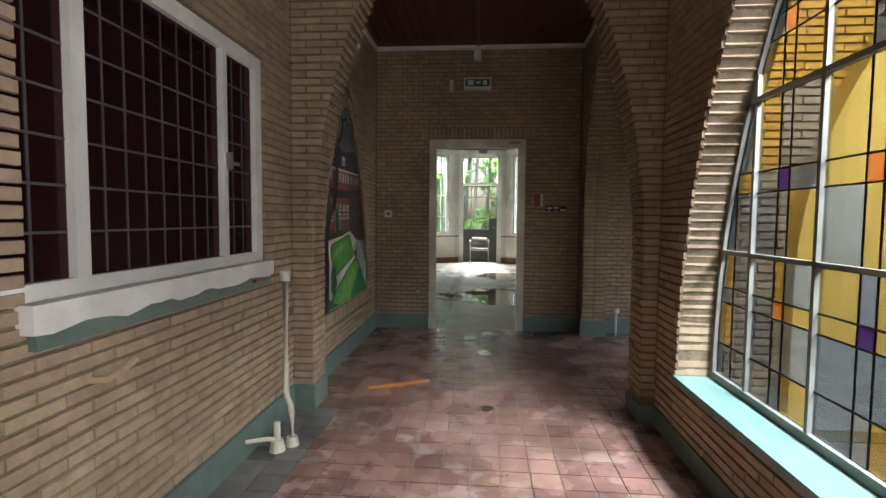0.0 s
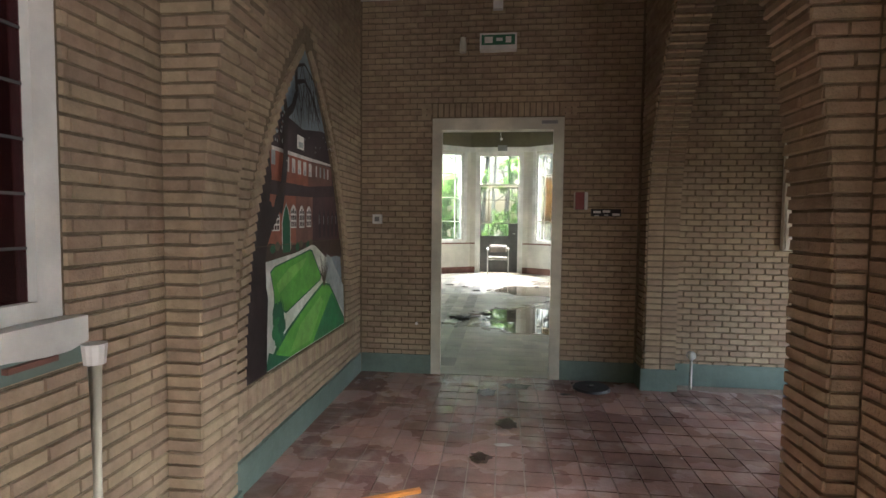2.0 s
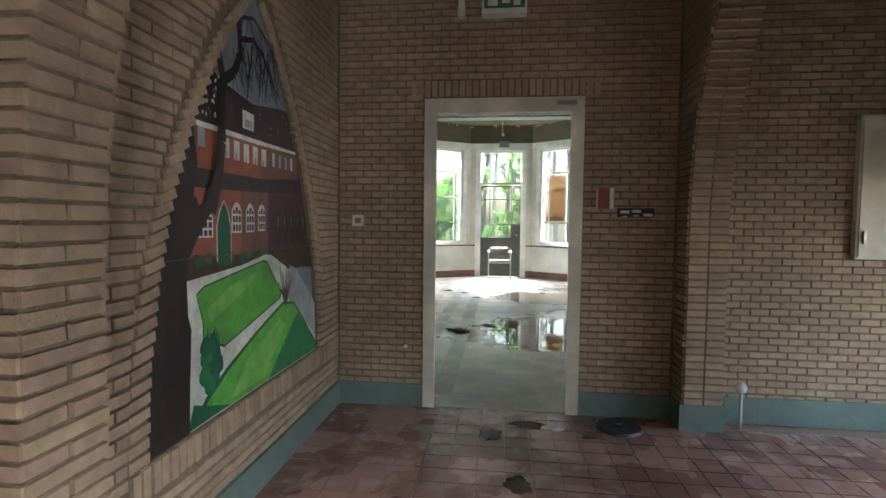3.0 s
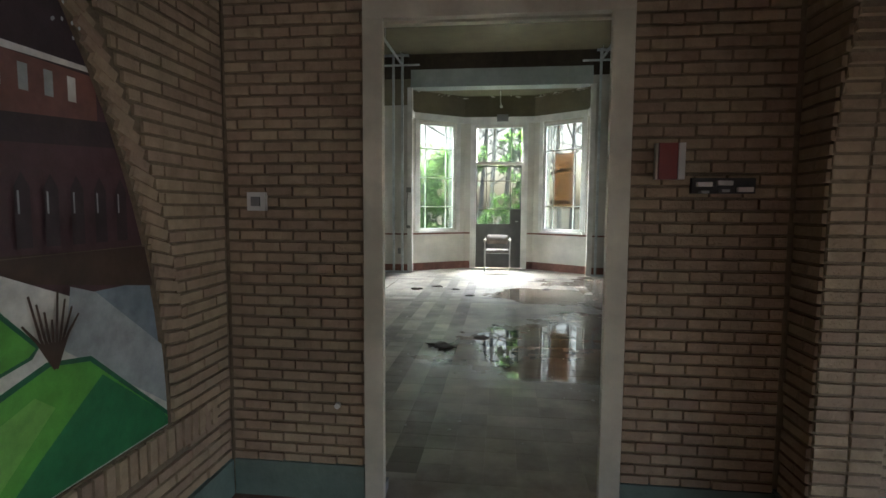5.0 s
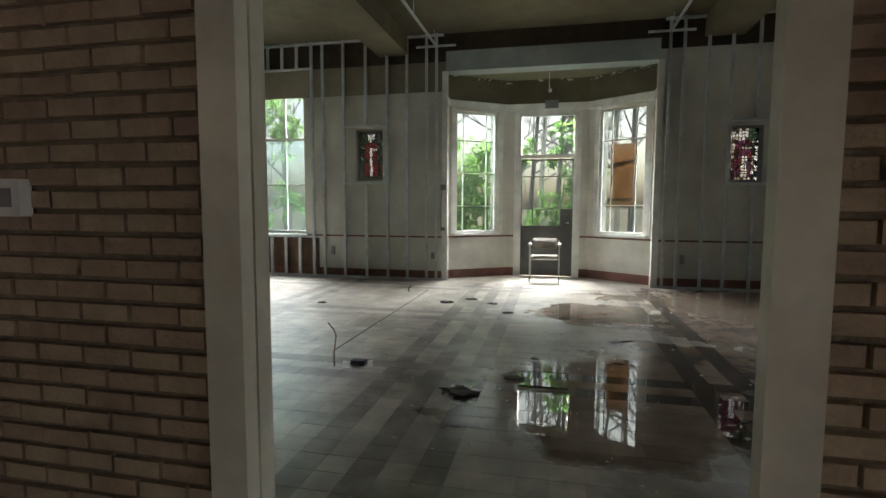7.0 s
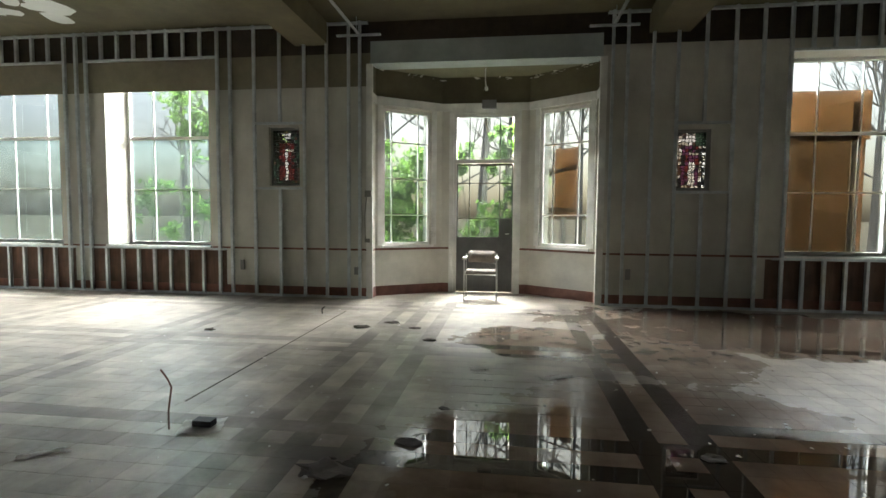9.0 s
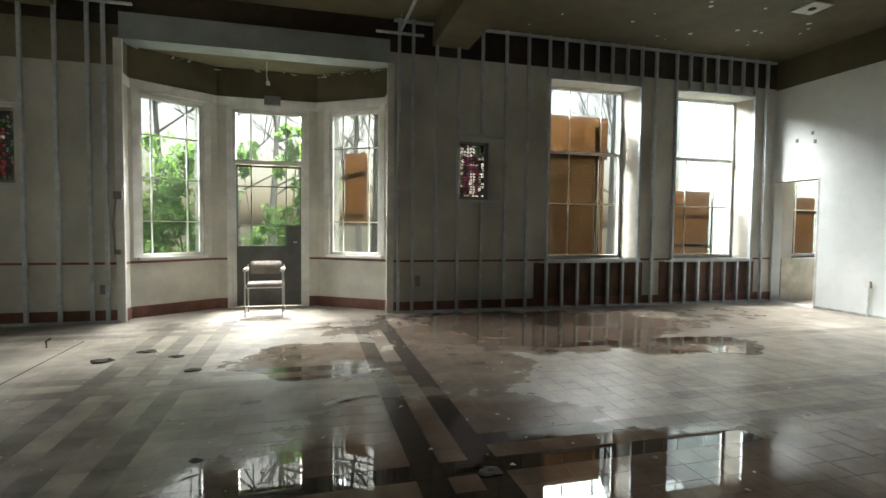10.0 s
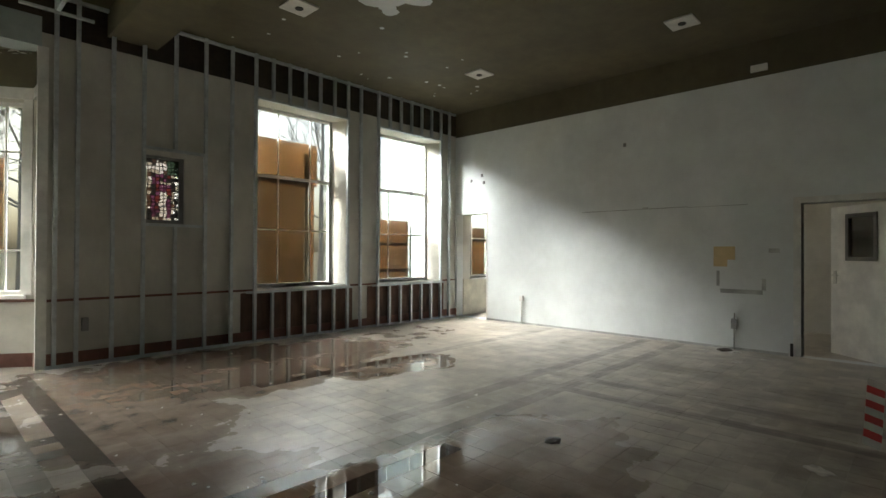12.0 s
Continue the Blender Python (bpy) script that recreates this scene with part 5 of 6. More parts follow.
# ---- stained glass in the two niches ----
SGC = [glass("stained_" + k, tuple(0.8 * c for c in v), 0.05, v) for k, v in (("cream", (0.26, 0.25, 0.23)), ("brown", (0.13, 0.10, 0.085)), ("purple", (0.15, 0.09, 0.13)), ("red", (0.15, 0.07, 0.07)), ("white", (0.36, 0.36, 0.36)), ("dark", (0.06, 0.06, 0.06)), ("green", (0.09, 0.12, 0.10)))]


def stained(name, x0, z0, x1, z1, y, dim, seed, label):
    ob = empty(name, ((x0 + x1) / 2, y, z0))
    thing(ob, label, "stained glass", "stained glass panels")
    rng = random.Random(seed)
    lead = bmesh.new()
    nx, nz = 9, 17
    w, h = (x1 - x0) / nx, (z1 - z0) / nz
    pt = {}
    for i in range(nx + 1):
        for j in range(nz + 1):
            ex, ez = 0 < i < nx, 0 < j < nz
            pt[i, j] = (x0 + w * (i + (rng.uniform(-0.28, 0.28) if ex else 0)), z0 + h * (j + (rng.uniform(-0.28, 0.28) if ez else 0)))
    for i in range(nx):
        for j in range(nz):
            u, v = (i + 0.5) / nx, (j + 0.5) / nz
            if ((u - 0.5) / 0.13) ** 2 + ((v - 0.86) / 0.10) ** 2 < 1:
                k = 4                                     # pale head
            elif 0.06 < v < 0.78 and abs(u - 0.5) < 0.30 - 0.08 * abs(v - 0.45):
                if v < (0.62 if dim else 0.46) and 0.44 < u < (0.56 if dim else 0.68):
                    k = 4                                 # white fall of cloth
                elif 0.56 < v < 0.66 and u > 0.44:
                    k = 0                                 # forearm
                else:
                    k = rng.choice((3, 3, 5, 3)) if dim else rng.choice((2, 2, 3, 5, 2))
            elif dim:
                k = rng.choice((5, 5, 5, 6, 6, 1))
            else:
                k = rng.choice((0, 4, 0)) if u < 0.12 else 6 if u > 0.7 and v > 0.78 else rng.choice((0, 0, 1, 1, 5, 5, 4))
            q = bmesh.new()
            cor = [pt[i, j], pt[i + 1, j], pt[i + 1, j + 1], pt[i, j + 1]]
            near = [q.verts.new((px_, y, pz_)) for px_, pz_ in cor]
            far = [q.verts.new((px_, y + 0.004, pz_)) for px_, pz_ in cor]
            q.faces.new(near)
            q.faces.new(far[::-1])
            part("glass_piece", q, SGC[k], ob)
            for a, b in ((cor[0], cor[1]), (cor[0], cor[3])):
                rod(lead, (a[0], y, a[1]), (b[0], y, b[1]), 0.0055, seg=5)
    part("lead_came", lead, LEAD, ob)
    boxes("frame", [(x0 - 0.08, x0, y - 0.015, y + 0.02, z0 - 0.08, z1 + 0.08), (x1, x1 + 0.08, y - 0.015, y + 0.02, z0 - 0.08, z1 + 0.08), (x0, x1, y - 0.015, y + 0.02, z0 - 0.08, z0), (x0, x1, y - 0.015, y + 0.02, z1, z1 + 0.08)], GREYBOX, ob)


stained("stained_glass_panel", -3.39, 1.84, -2.93, 2.70, 13.84, True, 4, "dark stained glass panel with a plain figure shape, in a niche")
stained("stained_glass_panel", 2.87, 1.77, 3.30, 2.58, 13.80, False, 6, "bright stained glass panel with a plain purple figure shape")


# ---- metal studs left from a removed lining ----
def stud(x, z0, z1, y=13.655, name="metal_stud"):
    q = bmesh.new()
    lip = 0.011
    box(q, x - 0.020, x + 0.020, y - 0.0008, y, z0, z1)
    box(q, x - 0.020, x - 0.0192, y, y + 0.05, z0, z1)
    box(q, x - 0.020, x - 0.020 + lip, y + 0.0492, y + 0.05, z0, z1)
    box(q, x + 0.0192, x + 0.020, y, y + 0.05, z0, z1)
    ob = part(name, q, STUD)
    return thing(ob, "upright galvanised metal stud standing before the plaster wall", "metal stud", "metal studs of the window wall")


def track(x0, x1, z, y=13.65):
    q = bmesh.new()
    box(q, x0, x1, y, y + 0.055, z, z + 0.002)
    box(q, x0, x1, y, y + 0.002, z, z + 0.035)
    box(q, x0, x1, y + 0.053, y + 0.055, z, z + 0.035)
    return thing(part("metal_track", q, STUD), "horizontal galvanised metal track of the stud frame", "metal track", "metal tracks of the window wall")


FULL = [1.93, 2.14, 2.50, 2.84, 3.61, 3.98, 4.34, 6.02, 6.30, 6.70, 8.36, 8.62, -1.88, -2.06, -2.42, -2.79, -3.20 + 0.02, -3.63, -4.04, -4.26, -6.62, -6.80, -7.02, -9.12, -9.45]
for x in FULL:
    if abs(x + 3.18) < 0.01 or abs(x - 3.22) < 0.01:
        continue
    stud(x, 0.0, HZ)
for x, (a, b) in ((3.22, (0, 1.68)), (3.22, (2.70, HZ)), (-3.20, (0, 1.74)), (-3.20, (2.80, HZ))):
    stud(x, a, b)
for a, b in ((4.34, 6.02), (6.70, 8.36), (-6.62, -4.26), (-9.12, -7.02)):
    n = round((b - a) / 0.30)
    top = 3.66 if a > 0 else 3.84
    for i in range(1, n):
        stud(a + (b - a) * i / n, 0.0, 0.735)
        stud(a + (b - a) * i / n, top + 0.03, HZ)
    track(a - 0.12, b + 0.10, 0.735)
    track(a - 0.02, b + 0.02, top)
for a, b, z in ((2.82, 3.63, 2.68), (2.82, 3.63, 1.685), (-3.65, -2.77, 2.77), (-3.65, -2.77, 1.735), (-9.6, -1.75, 0.0), (1.85, 8.8, 0.0), (-9.6, -1.75, HZ - 0.05), (1.85, 8.8, HZ - 0.05)):
    track(a, b, z)
for x, y in ((HX0 + 0.09, 13.3), (HX0 + 0.09, 13.05), (HX0 + 0.09, 11.2), (HX0 + 0.09, 10.8), (HX0 + 0.09, 10.4)):
    stud(x, 0, HZ, y)
structure(boxes("dado_strip", [(HX0, -6.3, HY1 - 0.010, HY1, 0.765, 0.795), (-4.42, -1.74, HY1 - 0.010, HY1, 0.765, 0.795), (1.83, 4.40, HY1 - 0.010, HY1, 0.765, 0.795), (5.9, 6.8, HY1 - 0.010, HY1, 0.765, 0.795), (8.26, HX1, HY1 - 0.010, HY1, 0.765, 0.795)], BROWN), "red brown dado strip")
structure(boxes("baseboard", [(HX0, -1.74, HY1 - 0.016, HY1 - 0.006, 0, 0.165), (1.82, HX1, HY1 - 0.016, HY1 - 0.006, 0, 0.165), (HX1 - 0.016, HX1, 13.70, HY1 - 0.02, 0, 0.165)], BROWN), "red brown baseboard")
for x in (-1.735, 1.815):
    structure(boxes("trim", [(x - 0.05, x + 0.05, HY1 - 0.03, HY1 + 0.02, 0, 3.69)], WHITEPAINT), "white corner strip of the bay opening")
# ceiling rails running into the room
for x in (-1.88, 1.93):
    q = bmesh.new()
    box(q, x - 0.02, x + 0.02, 8.5, 13.65, 4.10, 4.12)
    for y in (9.0, 10.6, 12.2, 13.5):
        box(q, x - 0.003, x + 0.003, y, y + 0.02, 4.12, HZ)
    box(q, x - 0.35, x + 0.35, 13.60, 13.64, 4.08, 4.11)
    thing(part("ceiling_rail", q, STUD), "galvanised ceiling rail on hangers", "ceiling rail", "ceiling rails")
q = bmesh.new()
tube(q, [(-1.79, 13.68, 0.95), (-1.80, 13.66, 1.3), (-1.77, 13.68, 1.62), (-1.72, 13.69, 1.66)], 0.008)
box(q, -1.80, -1.70, 13.67, 13.712, 1.62, 1.72)
box(q, -1.80, -1.72, 13.67, 13.712, 0.90, 0.96)
thing(part("espagnolette_bolt", q, STEELBAR), "bent steel bolt rod hanging on the bay post", "bolt")
q = bmesh.new()
tube(q, [(0.05, 14.2, 3.70), (0.05, 14.2, 3.50), (0.065, 14.2, 3.40)], 0.010, 6)
rod(q, (0.065, 14.2, 3.41), (0.068, 14.2, 3.36), 0.03)
thing(part("lamp_cable", q, WHITEPLASTIC), "white lamp cable stub hanging from the bay ceiling", "cable")
thing(boxes("emergency_light", [(-0.02, 0.22, 14.60, 14.66, 3.16, 3.30)], GREYBOX, bev=0.008), "small dark emergency light over the garden door", "emergency light")


# ---- chair ----
def chair():
    c = empty("armchair", (0.03, 13.80, 0))
    thing(c, "steel tube armchair with grey brown padded seat and back", "chair")
    cx, y0 = 0.03, 13.80
    q = bmesh.new()
    box(q, cx - 0.225, cx + 0.225, y0 - 0.05, y0 + 0.37, 0.425, 0.475)
    bevel(q, 0.02, 3)
    part("seat", q, SEAT, c, smooth=True)
    q = bmesh.new()
    box(q, cx - 0.22, cx + 0.22, y0 + 0.34, y0 + 0.385, 0.575, 0.765)
    bmesh.ops.subdivide_edges(q, edges=[e for e in q.edges if abs(e.verts[0].co.x - e.verts[1].co.x) > 0.3], cuts=6)
    for v in q.verts:
        v.co.y += 0.05 * (1 - ((v.co.x - cx) / 0.22) ** 2) + 0.15 * (v.co.z - 0.5)
    bevel(q, 0.015, 2)
    part("backrest", q, SEAT, c, smooth=True)
    for s in (-1, 1):
        x = cx + s * 0.252
        for nm, pts in (("leg", [(x, y0 - 0.03, 0), (x, y0 - 0.03, 0.63), (x, y0 - 0.01, 0.655)]), ("leg", [(x, y0 + 0.40, 0), (x, y0 + 0.36, 0.45), (x, y0 + 0.38, 0.72)])):
            q = bmesh.new()
            tube(q, pts, 0.011)
            part(nm, q, CHROME, c)
        q = bmesh.new()
        box(q, x - 0.025, x + 0.025, y0 - 0.06, y0 + 0.30, 0.65, 0.685)
        bevel(q, 0.012, 2)
        part("armrest", q, mat("cream_arm_pad", (0.55, 0.52, 0.46), 0.5, bump=0.1), c, "pale arm pad")
        q = bmesh.new()
        tube(q, [(x, y0 - 0.03, 0.43), (x, y0 + 0.36, 0.43)], 0.010)
        part("side_rail", q, CHROME, c)
    q = bmesh.new()
    tube(q, [(cx - 0.25, y0 - 0.03, 0.42), (cx + 0.25, y0 - 0.03, 0.42)], 0.011)
    part("front_rail", q, CHROME, c)


chair()


# ---- boards over the windows ----
def board(name, rows, label, materials):
    ob = empty(name, ((rows[0][0] + rows[0][1]) / 2, rows[0][2], rows[0][4]))
    thing(ob, label, "boarding", "boards over windows")
    for r, m, nm in zip(rows, materials[0], materials[1]):
        boxes(nm, [r], m, ob, bev=0.002)
    return ob


board("window_boarding", [(4.56, 5.70, 14.150, 14.165, 2.50, 3.22), (4.58, 5.44, 14.131, 14.149, 0.85, 2.58), (5.45, 5.52, 14.131, 14.149, 0.85, 3.05), (5.56, 5.63, 14.131, 14.149, 0.85, 2.5)], "plywood and dark hardboard sheets boarding up a tall window", ((PLY, PLYDARK, TIMBER, PLY), ("upper_sheet", "lower_sheet", "batten", "batten")))
board("window_boarding", [(6.92, 7.88, 14.150, 14.165, 0.85, 2.00), (6.92, 7.88, 14.131, 14.149, 1.50, 1.56), (6.88, 7.92, 14.131, 14.149, 0.96, 1.03)], "plywood sheet with battens boarding the lower window", ((PLY, TIMBER, TIMBER), ("sheet", "batten", "batten")))
board("window_boarding", [(9.55, 10.40, 14.150, 14.165, 0.85, 1.95), (9.5, 10.5, 14.131, 14.149, 1.62, 1.70)], "orange plywood sheet boarding a side room window", ((PLY, TIMBER), ("sheet", "batten")))
q0, q1 = Vector(p_right(0.40, 0, 0.15)), Vector(p_right(0.84, 0, 0.15))
bo = empty("window_boarding", ((q0.x + q1.x) / 2, q0.y, 1.2))
thing(bo, "plywood sheet with two battens over the bay window", "boarding", "boards over windows")
for nm, u0, u1, z0, z1, w0, w1, m, tilt in (("sheet", 0.42, 0.82, 1.34, 2.46, 0.15, 0.165, PLY, 0), ("batten", 0.33, 0.83, 2.02, 2.09, 0.13, 0.15, TIMBER, 0.10), ("batten", 0.33, 0.83, 1.42, 1.49, 0.13, 0.15, TIMBER, 0)):
    q = bmesh.new()
    slab(q, [(u0, z0), (u1, z0 + tilt), (u1, z1 + tilt), (u0, z1)], [], lambda u, v, w: p_right(u, v, w0 + w), w1 - w0)
    part(nm, q, m, bo)

# ---- the two side rooms ----
structure(boxes("wall_side_room", [(11.6, 11.8, 5.8, 10.8, 0, 3.6), (11.6, 11.8, 13.4, 16.2, 0, 3.6), (11.6, 11.8, 10.8, 13.4, 0, 1.2), (11.6, 11.8, 10.8, 13.4, 2.2, 3.6), (9.1, 11.6, 5.7, 5.9, 0, 3.6), (9.1, 11.6, 5.7, 14.2, 3.5, 3.6)], CREAMPL), "cream plaster side room")
d2 = structure(empty("door_2", (HX1, 13.28, 0)), "plain opening to a side room with a white edge strip")
boxes("door_frame", [(HX1 - 0.012, HX1 + 0.21, 12.845, 12.87, 0, 2.20), (HX1 - 0.012, HX1 + 0.21, 12.87, 13.69, 2.17, 2.20)], WHITEPAINT, d2)
boxes("panelled_dado", [(9.12, 10.9, 13.70, 13.738, 0.0, 0.78)], CREAMPAINT, d2)
d3 = structure(empty("door_3", (HX1, 7.1, 0)), "white door standing ajar into a grey side room")
boxes("door_frame", [(HX1 - 0.015, HX1 + 0.2, 7.58, 7.665, 0, 2.12), (HX1 - 0.015, HX1 + 0.2, 6.575, 6.66, 0, 2.12), (HX1 - 0.015, HX1 + 0.2, 6.66, 7.58, 2.04, 2.12)], WHITEPAINT, d3, bev=0.004)
lm = pose(HX1 + 0.05, 6.67, 0.01, 0, 0, 45)
q = bmesh.new()
slab(q, rect(0, 0, 0.90, 2.0), [rect(0.20, 1.30, 0.62, 1.86)], lambda u, v, w: tuple(lm @ Vector((u, w, v))), 0.04)
leaf = part("door_leaf", q, WHITEPAINT, d3, "white flush door with a small window")
q = bmesh.new()
slab(q, rect(0.17, 1.27, 0.65, 1.89), [rect(0.22, 1.32, 0.60, 1.84)], lambda u, v, w: tuple(lm @ Vector((u, w - 0.012, v))), 0.064)
part("vision_panel_frame", q, DOORDARK, leaf, "dark glazing frame")
q = bmesh.new()
slab(q, rect(0.20, 1.30, 0.62, 1.86), [], lambda u, v, w: tuple(lm @ Vector((u, w + 0.018, v))), 0.004)
part("pane", q, GL_PALE, leaf)
q = bmesh.new()
box(q, 0.80, 0.84, 0.04, 0.055, 0.95, 1.13, lm)
tube(q, [tuple(lm @ Vector(c)) for c in ((0.82, 0.05, 1.07), (0.82, 0.09, 1.07), (0.72, 0.095, 1.07))], 0.009)
part("door_handle", q, CHROME, leaf, "steel lever handle")
boxes("kick_block", [(HX1 - 0.02, HX1 + 0.02, 7.665, 7.70, 0, 0.17)], BLACK, d3)

# ---- fittings on the hall walls and ceiling ----
def ceiling_plate(x, y, s):
    ob = boxes("ceiling_plate", [(x - s, x + s, y - s, y + s, HZ - 0.02, HZ + 0.0)], WHITEPLASTIC, bev=0.004)
    thing(ob, "square white ceiling plate with a dark centre hole", "ceiling plate", "ceiling plates")
    q = bmesh.new()
    rod(q, (x, y, HZ - 0.021), (x, y, HZ - 0.03), 0.05, seg=14)
    part("socket", q, BLACK, ob)


for x, y in ((7.25, 11.75), (7.55, 8.65), (4.0, 11.9)):
    ceiling_plate(x, y, 0.17)
thing(boxes("wall_detector", [(HX1 - 0.05, HX1 - 0.006, 7.96, 8.16, 3.90, 3.99)], WHITEPLASTIC, bev=0.01), "small white detector box high on the dark wall band", "detector")
q = bmesh.new()
rng = random.Random(31)
for i in range(10):
    cx_, cy_, s = 4.75 + rng.uniform(-0.35, 0.35), 10.95 + rng.uniform(-0.3, 0.3), rng.uniform(0.08, 0.25)
    q.faces.new([q.verts.new((cx_ + s * math.cos(t) * rng.uniform(0.7, 1.1), cy_ + s * math.sin(t) * rng.uniform(0.7, 1.1), HZ - 0.002 - 0.0006 * i)) for t in [k * 0.7 for k in range(9)]])
for i in range(26):
    cx_, cy_, s = -7.5 + rng.uniform(-1.3, 1.5), 12.35 + rng.uniform(-0.75, 0.7), rng.uniform(0.08, 0.38)
    q.faces.new([q.verts.new((cx_ + s * math.cos(t) * rng.uniform(0.6, 1.1), cy_ + s * math.sin(t) * rng.uniform(0.6, 1.1), HZ - 0.002 - 0.0006 * i)) for t in [k * 0.7 for k in range(9)]])
for i in range(22):
    cx_, cy_, s = rng.uniform(3.5, 8.0), rng.uniform(11.5, 13.4), rng.uniform(0.012, 0.04)
    q.faces.new([q.verts.new((cx_ + s * math.cos(t), cy_ + s * math.sin(t), HZ - 0.003)) for t in [k * 0.9 for k in range(7)]])
tagged(part("flaked_ceiling", q, WHITEPL), "bare white patches where ceiling paint has flaked", "ceiling damage", "", "stuff")
q = bmesh.new()
tube(q, [(HX1 - 0.02, 12.0, 0), (HX1 - 0.02, 12.0, 0.44)], 0.010)
box(q, HX1 - 0.045, HX1 - 0.0, 11.965, 12.035, 0.44, 0.54)
thing(part("wall_socket", q, WHITEPLASTIC), "white socket on a conduit by the white wall", "socket")
sk = boxes("wall_socket", [(HX1 - 0.05, HX1 - 0.002, 8.33, 8.40, 0.30, 0.44)], GREYBOX, bev=0.006)
thing(sk, "grey socket box on a steel conduit", "socket")
q = bmesh.new()
tube(q, [(HX1 - 0.02, 8.365, 0), (HX1 - 0.02, 8.365, 0.30)], 0.009)
tube(q, [(HX1 - 0.02, 8.365, 0.44), (HX1 - 0.02, 8.36, 0.52)], 0.009)
part("conduit", q, STEELBAR, sk)
for y, z in ((9.98, 3.15), (13.0, 2.95), (13.28, 2.86), (12.95, 2.80)):
    thing(boxes("cable_clip", [(HX1 - 0.02, HX1 - 0.001, y - 0.02, y + 0.02, z - 0.03, z + 0.03)], GREYBOX, bev=0.004), "small grey cable clip on the white wall", "clip", "clips on the white wall")
sw = boxes("wall_box", [(-1.98, -1.92, 13.70, 13.735, 0.38, 0.5)], GREYBOX, bev=0.004)
thing(sw, "grey box on the plaster behind the studs", "wall box")
thing(boxes("wall_box", [(-3.92, -3.86, 13.70, 13.735, 0.42, 0.58)], GREYBOX, bev=0.004), "grey box on the plaster behind the studs", "wall box")
thing(boxes("wall_box", [(2.20, 2.27, 13.70, 13.735, 0.40, 0.56)], GREYBOX, bev=0.004), "grey box on the plaster behind the studs", "wall box")


# ---- litter on the hall floor ----
def sheet(x, y, w, h, rz, label, material=None, name="paper_sheet"):
    q = bmesh.new()
    bmesh.ops.create_grid(q, x_segments=5, y_segments=5, size=0.5)
    rg = random.Random(int(x * 100 + y * 1000))
    for v in q.verts:
        v.co = Vector((v.co.x * w * rg.uniform(0.9, 1.05), v.co.y * h * rg.uniform(0.9, 1.05), 0.004 + rg.uniform(0, 0.012)))
        v.co = pose(x, y, 0, 0, 0, rz) @ v.co
    g = bmesh.ops.extrude_face_region(q, geom=q.faces[:])
    for v in g["geom"]:
        if isinstance(v, bmesh.types.BMVert):
            v.co.z -= 0.003
    return thing(part(name, q, material or PAPER), label, "paper", "litter on the hall floor")


for x, y, w, h, rz, lb in ((-1.38, 8.72, 0.26, 0.22, 20, "crumpled wet paper sheet on the floor"), (0.23, 10.2, 0.16, 0.12, 10, "small wet scrap of pale paper"), (0.88, 10.04, 0.30, 0.07, 30, "torn dark paper strip on wet floor"), (-2.02, 8.26, 0.22, 0.06, 40, "torn strip of wet paper on the floor"), (-2.3, 7.5, 0.12, 0.06, 70, "torn scrap of wet paper on the floor"), (7.9, 8.1, 0.15, 0.1, 0, "paper scrap by the white wall"), (8.3, 7.9, 0.12, 0.08, 50, "paper scrap by the white wall"), (8.55, 9.7, 0.1, 0.06, 50, "small white paper scrap on the floor"), (4.7, 6.9, 0.15, 0.1, 50, "small white paper scrap on the floor")):
    sheet(x, y, w, h, rz, lb)
q = bmesh.new()
box(q, -1.43, -1.31, 8.69, 8.76, 0.012, 0.05, pose(0, 0, 0))
bevel(q, 0.012, 2)
thing(part("rubble_lump", q, BLACK), "dark wet lump lying on paper", "rubble", "litter on the hall floor")
q = bmesh.new()
tube(q, [(-1.56, 8.66, 0), (-1.56, 8.66, 0.12), (-1.545, 8.67, 0.26), (-1.56, 8.66, 0.31), (-1.62, 8.68, 0.36)], 0.006, 6)
thing(part("floor_wire", q, BROWN), "rusty wire standing up from the floor", "wire")
q = bmesh.new()
tube(q, [(-2.0, 12.35, 0), (-2.0, 12.34, 0.07), (-1.96, 12.35, 0.10)], 0.008, 6)
thing(part("floor_wire", q, BLACK), "short bent wire standing on the floor", "wire")
rng = random.Random(77)
for x, y, s, lb in ((3.98, 8.37, 0.05, "small rusty fitting on the floor"), (-1.24, 11.62, 0.07, "dark lump of wet leaf litter"), (-0.93, 11.93, 0.06, "dark lump of wet leaf litter"), (-0.60, 11.67, 0.05, "dark lump of wet leaf litter"), (-0.35, 11.13, 0.06, "dark lump of wet leaf litter"), (0.85, 11.88, 0.05, "dark lump by a puddle"), (-0.44, 8.31, 0.10, "flattened dark wet rag on the floor"), (-0.08, 8.69, 0.06, "dark lump on wet floor"), (8.7, 8.45, 0.09, "dark heap of rubble by the wall"), (8.62, 8.30, 0.07, "pale rubble by the wall"), (-2.9, 11.2, 0.05, "dark lump on the floor"), (0.05, 9.25, 0.03, "small dark lump of dirt on the floor"), (1.6, 8.75, 0.05, "dark debris in the puddle"), (1.4, 8.2, 0.04, "dark debris in the puddle")):
    q = bmesh.new()
    bmesh.ops.create_icosphere(q, subdivisions=2, radius=s)
    for v in q.verts:
        k = 1 + 0.9 * noise.noise(v.co * (1.9 / s) + Vector((x, y, 0)))
        v.co = Vector((v.co.x * k * 1.3, v.co.y * k, max(0, v.co.z * k * 0.28 + s * 0.07)))
        v.co += Vector((x, y, 0))
    thing(part("rubble_lump", q, PAPER if "pale" in lb else LITTER), lb, "rubble", "litter on the hall floor")
q = bmesh.new()
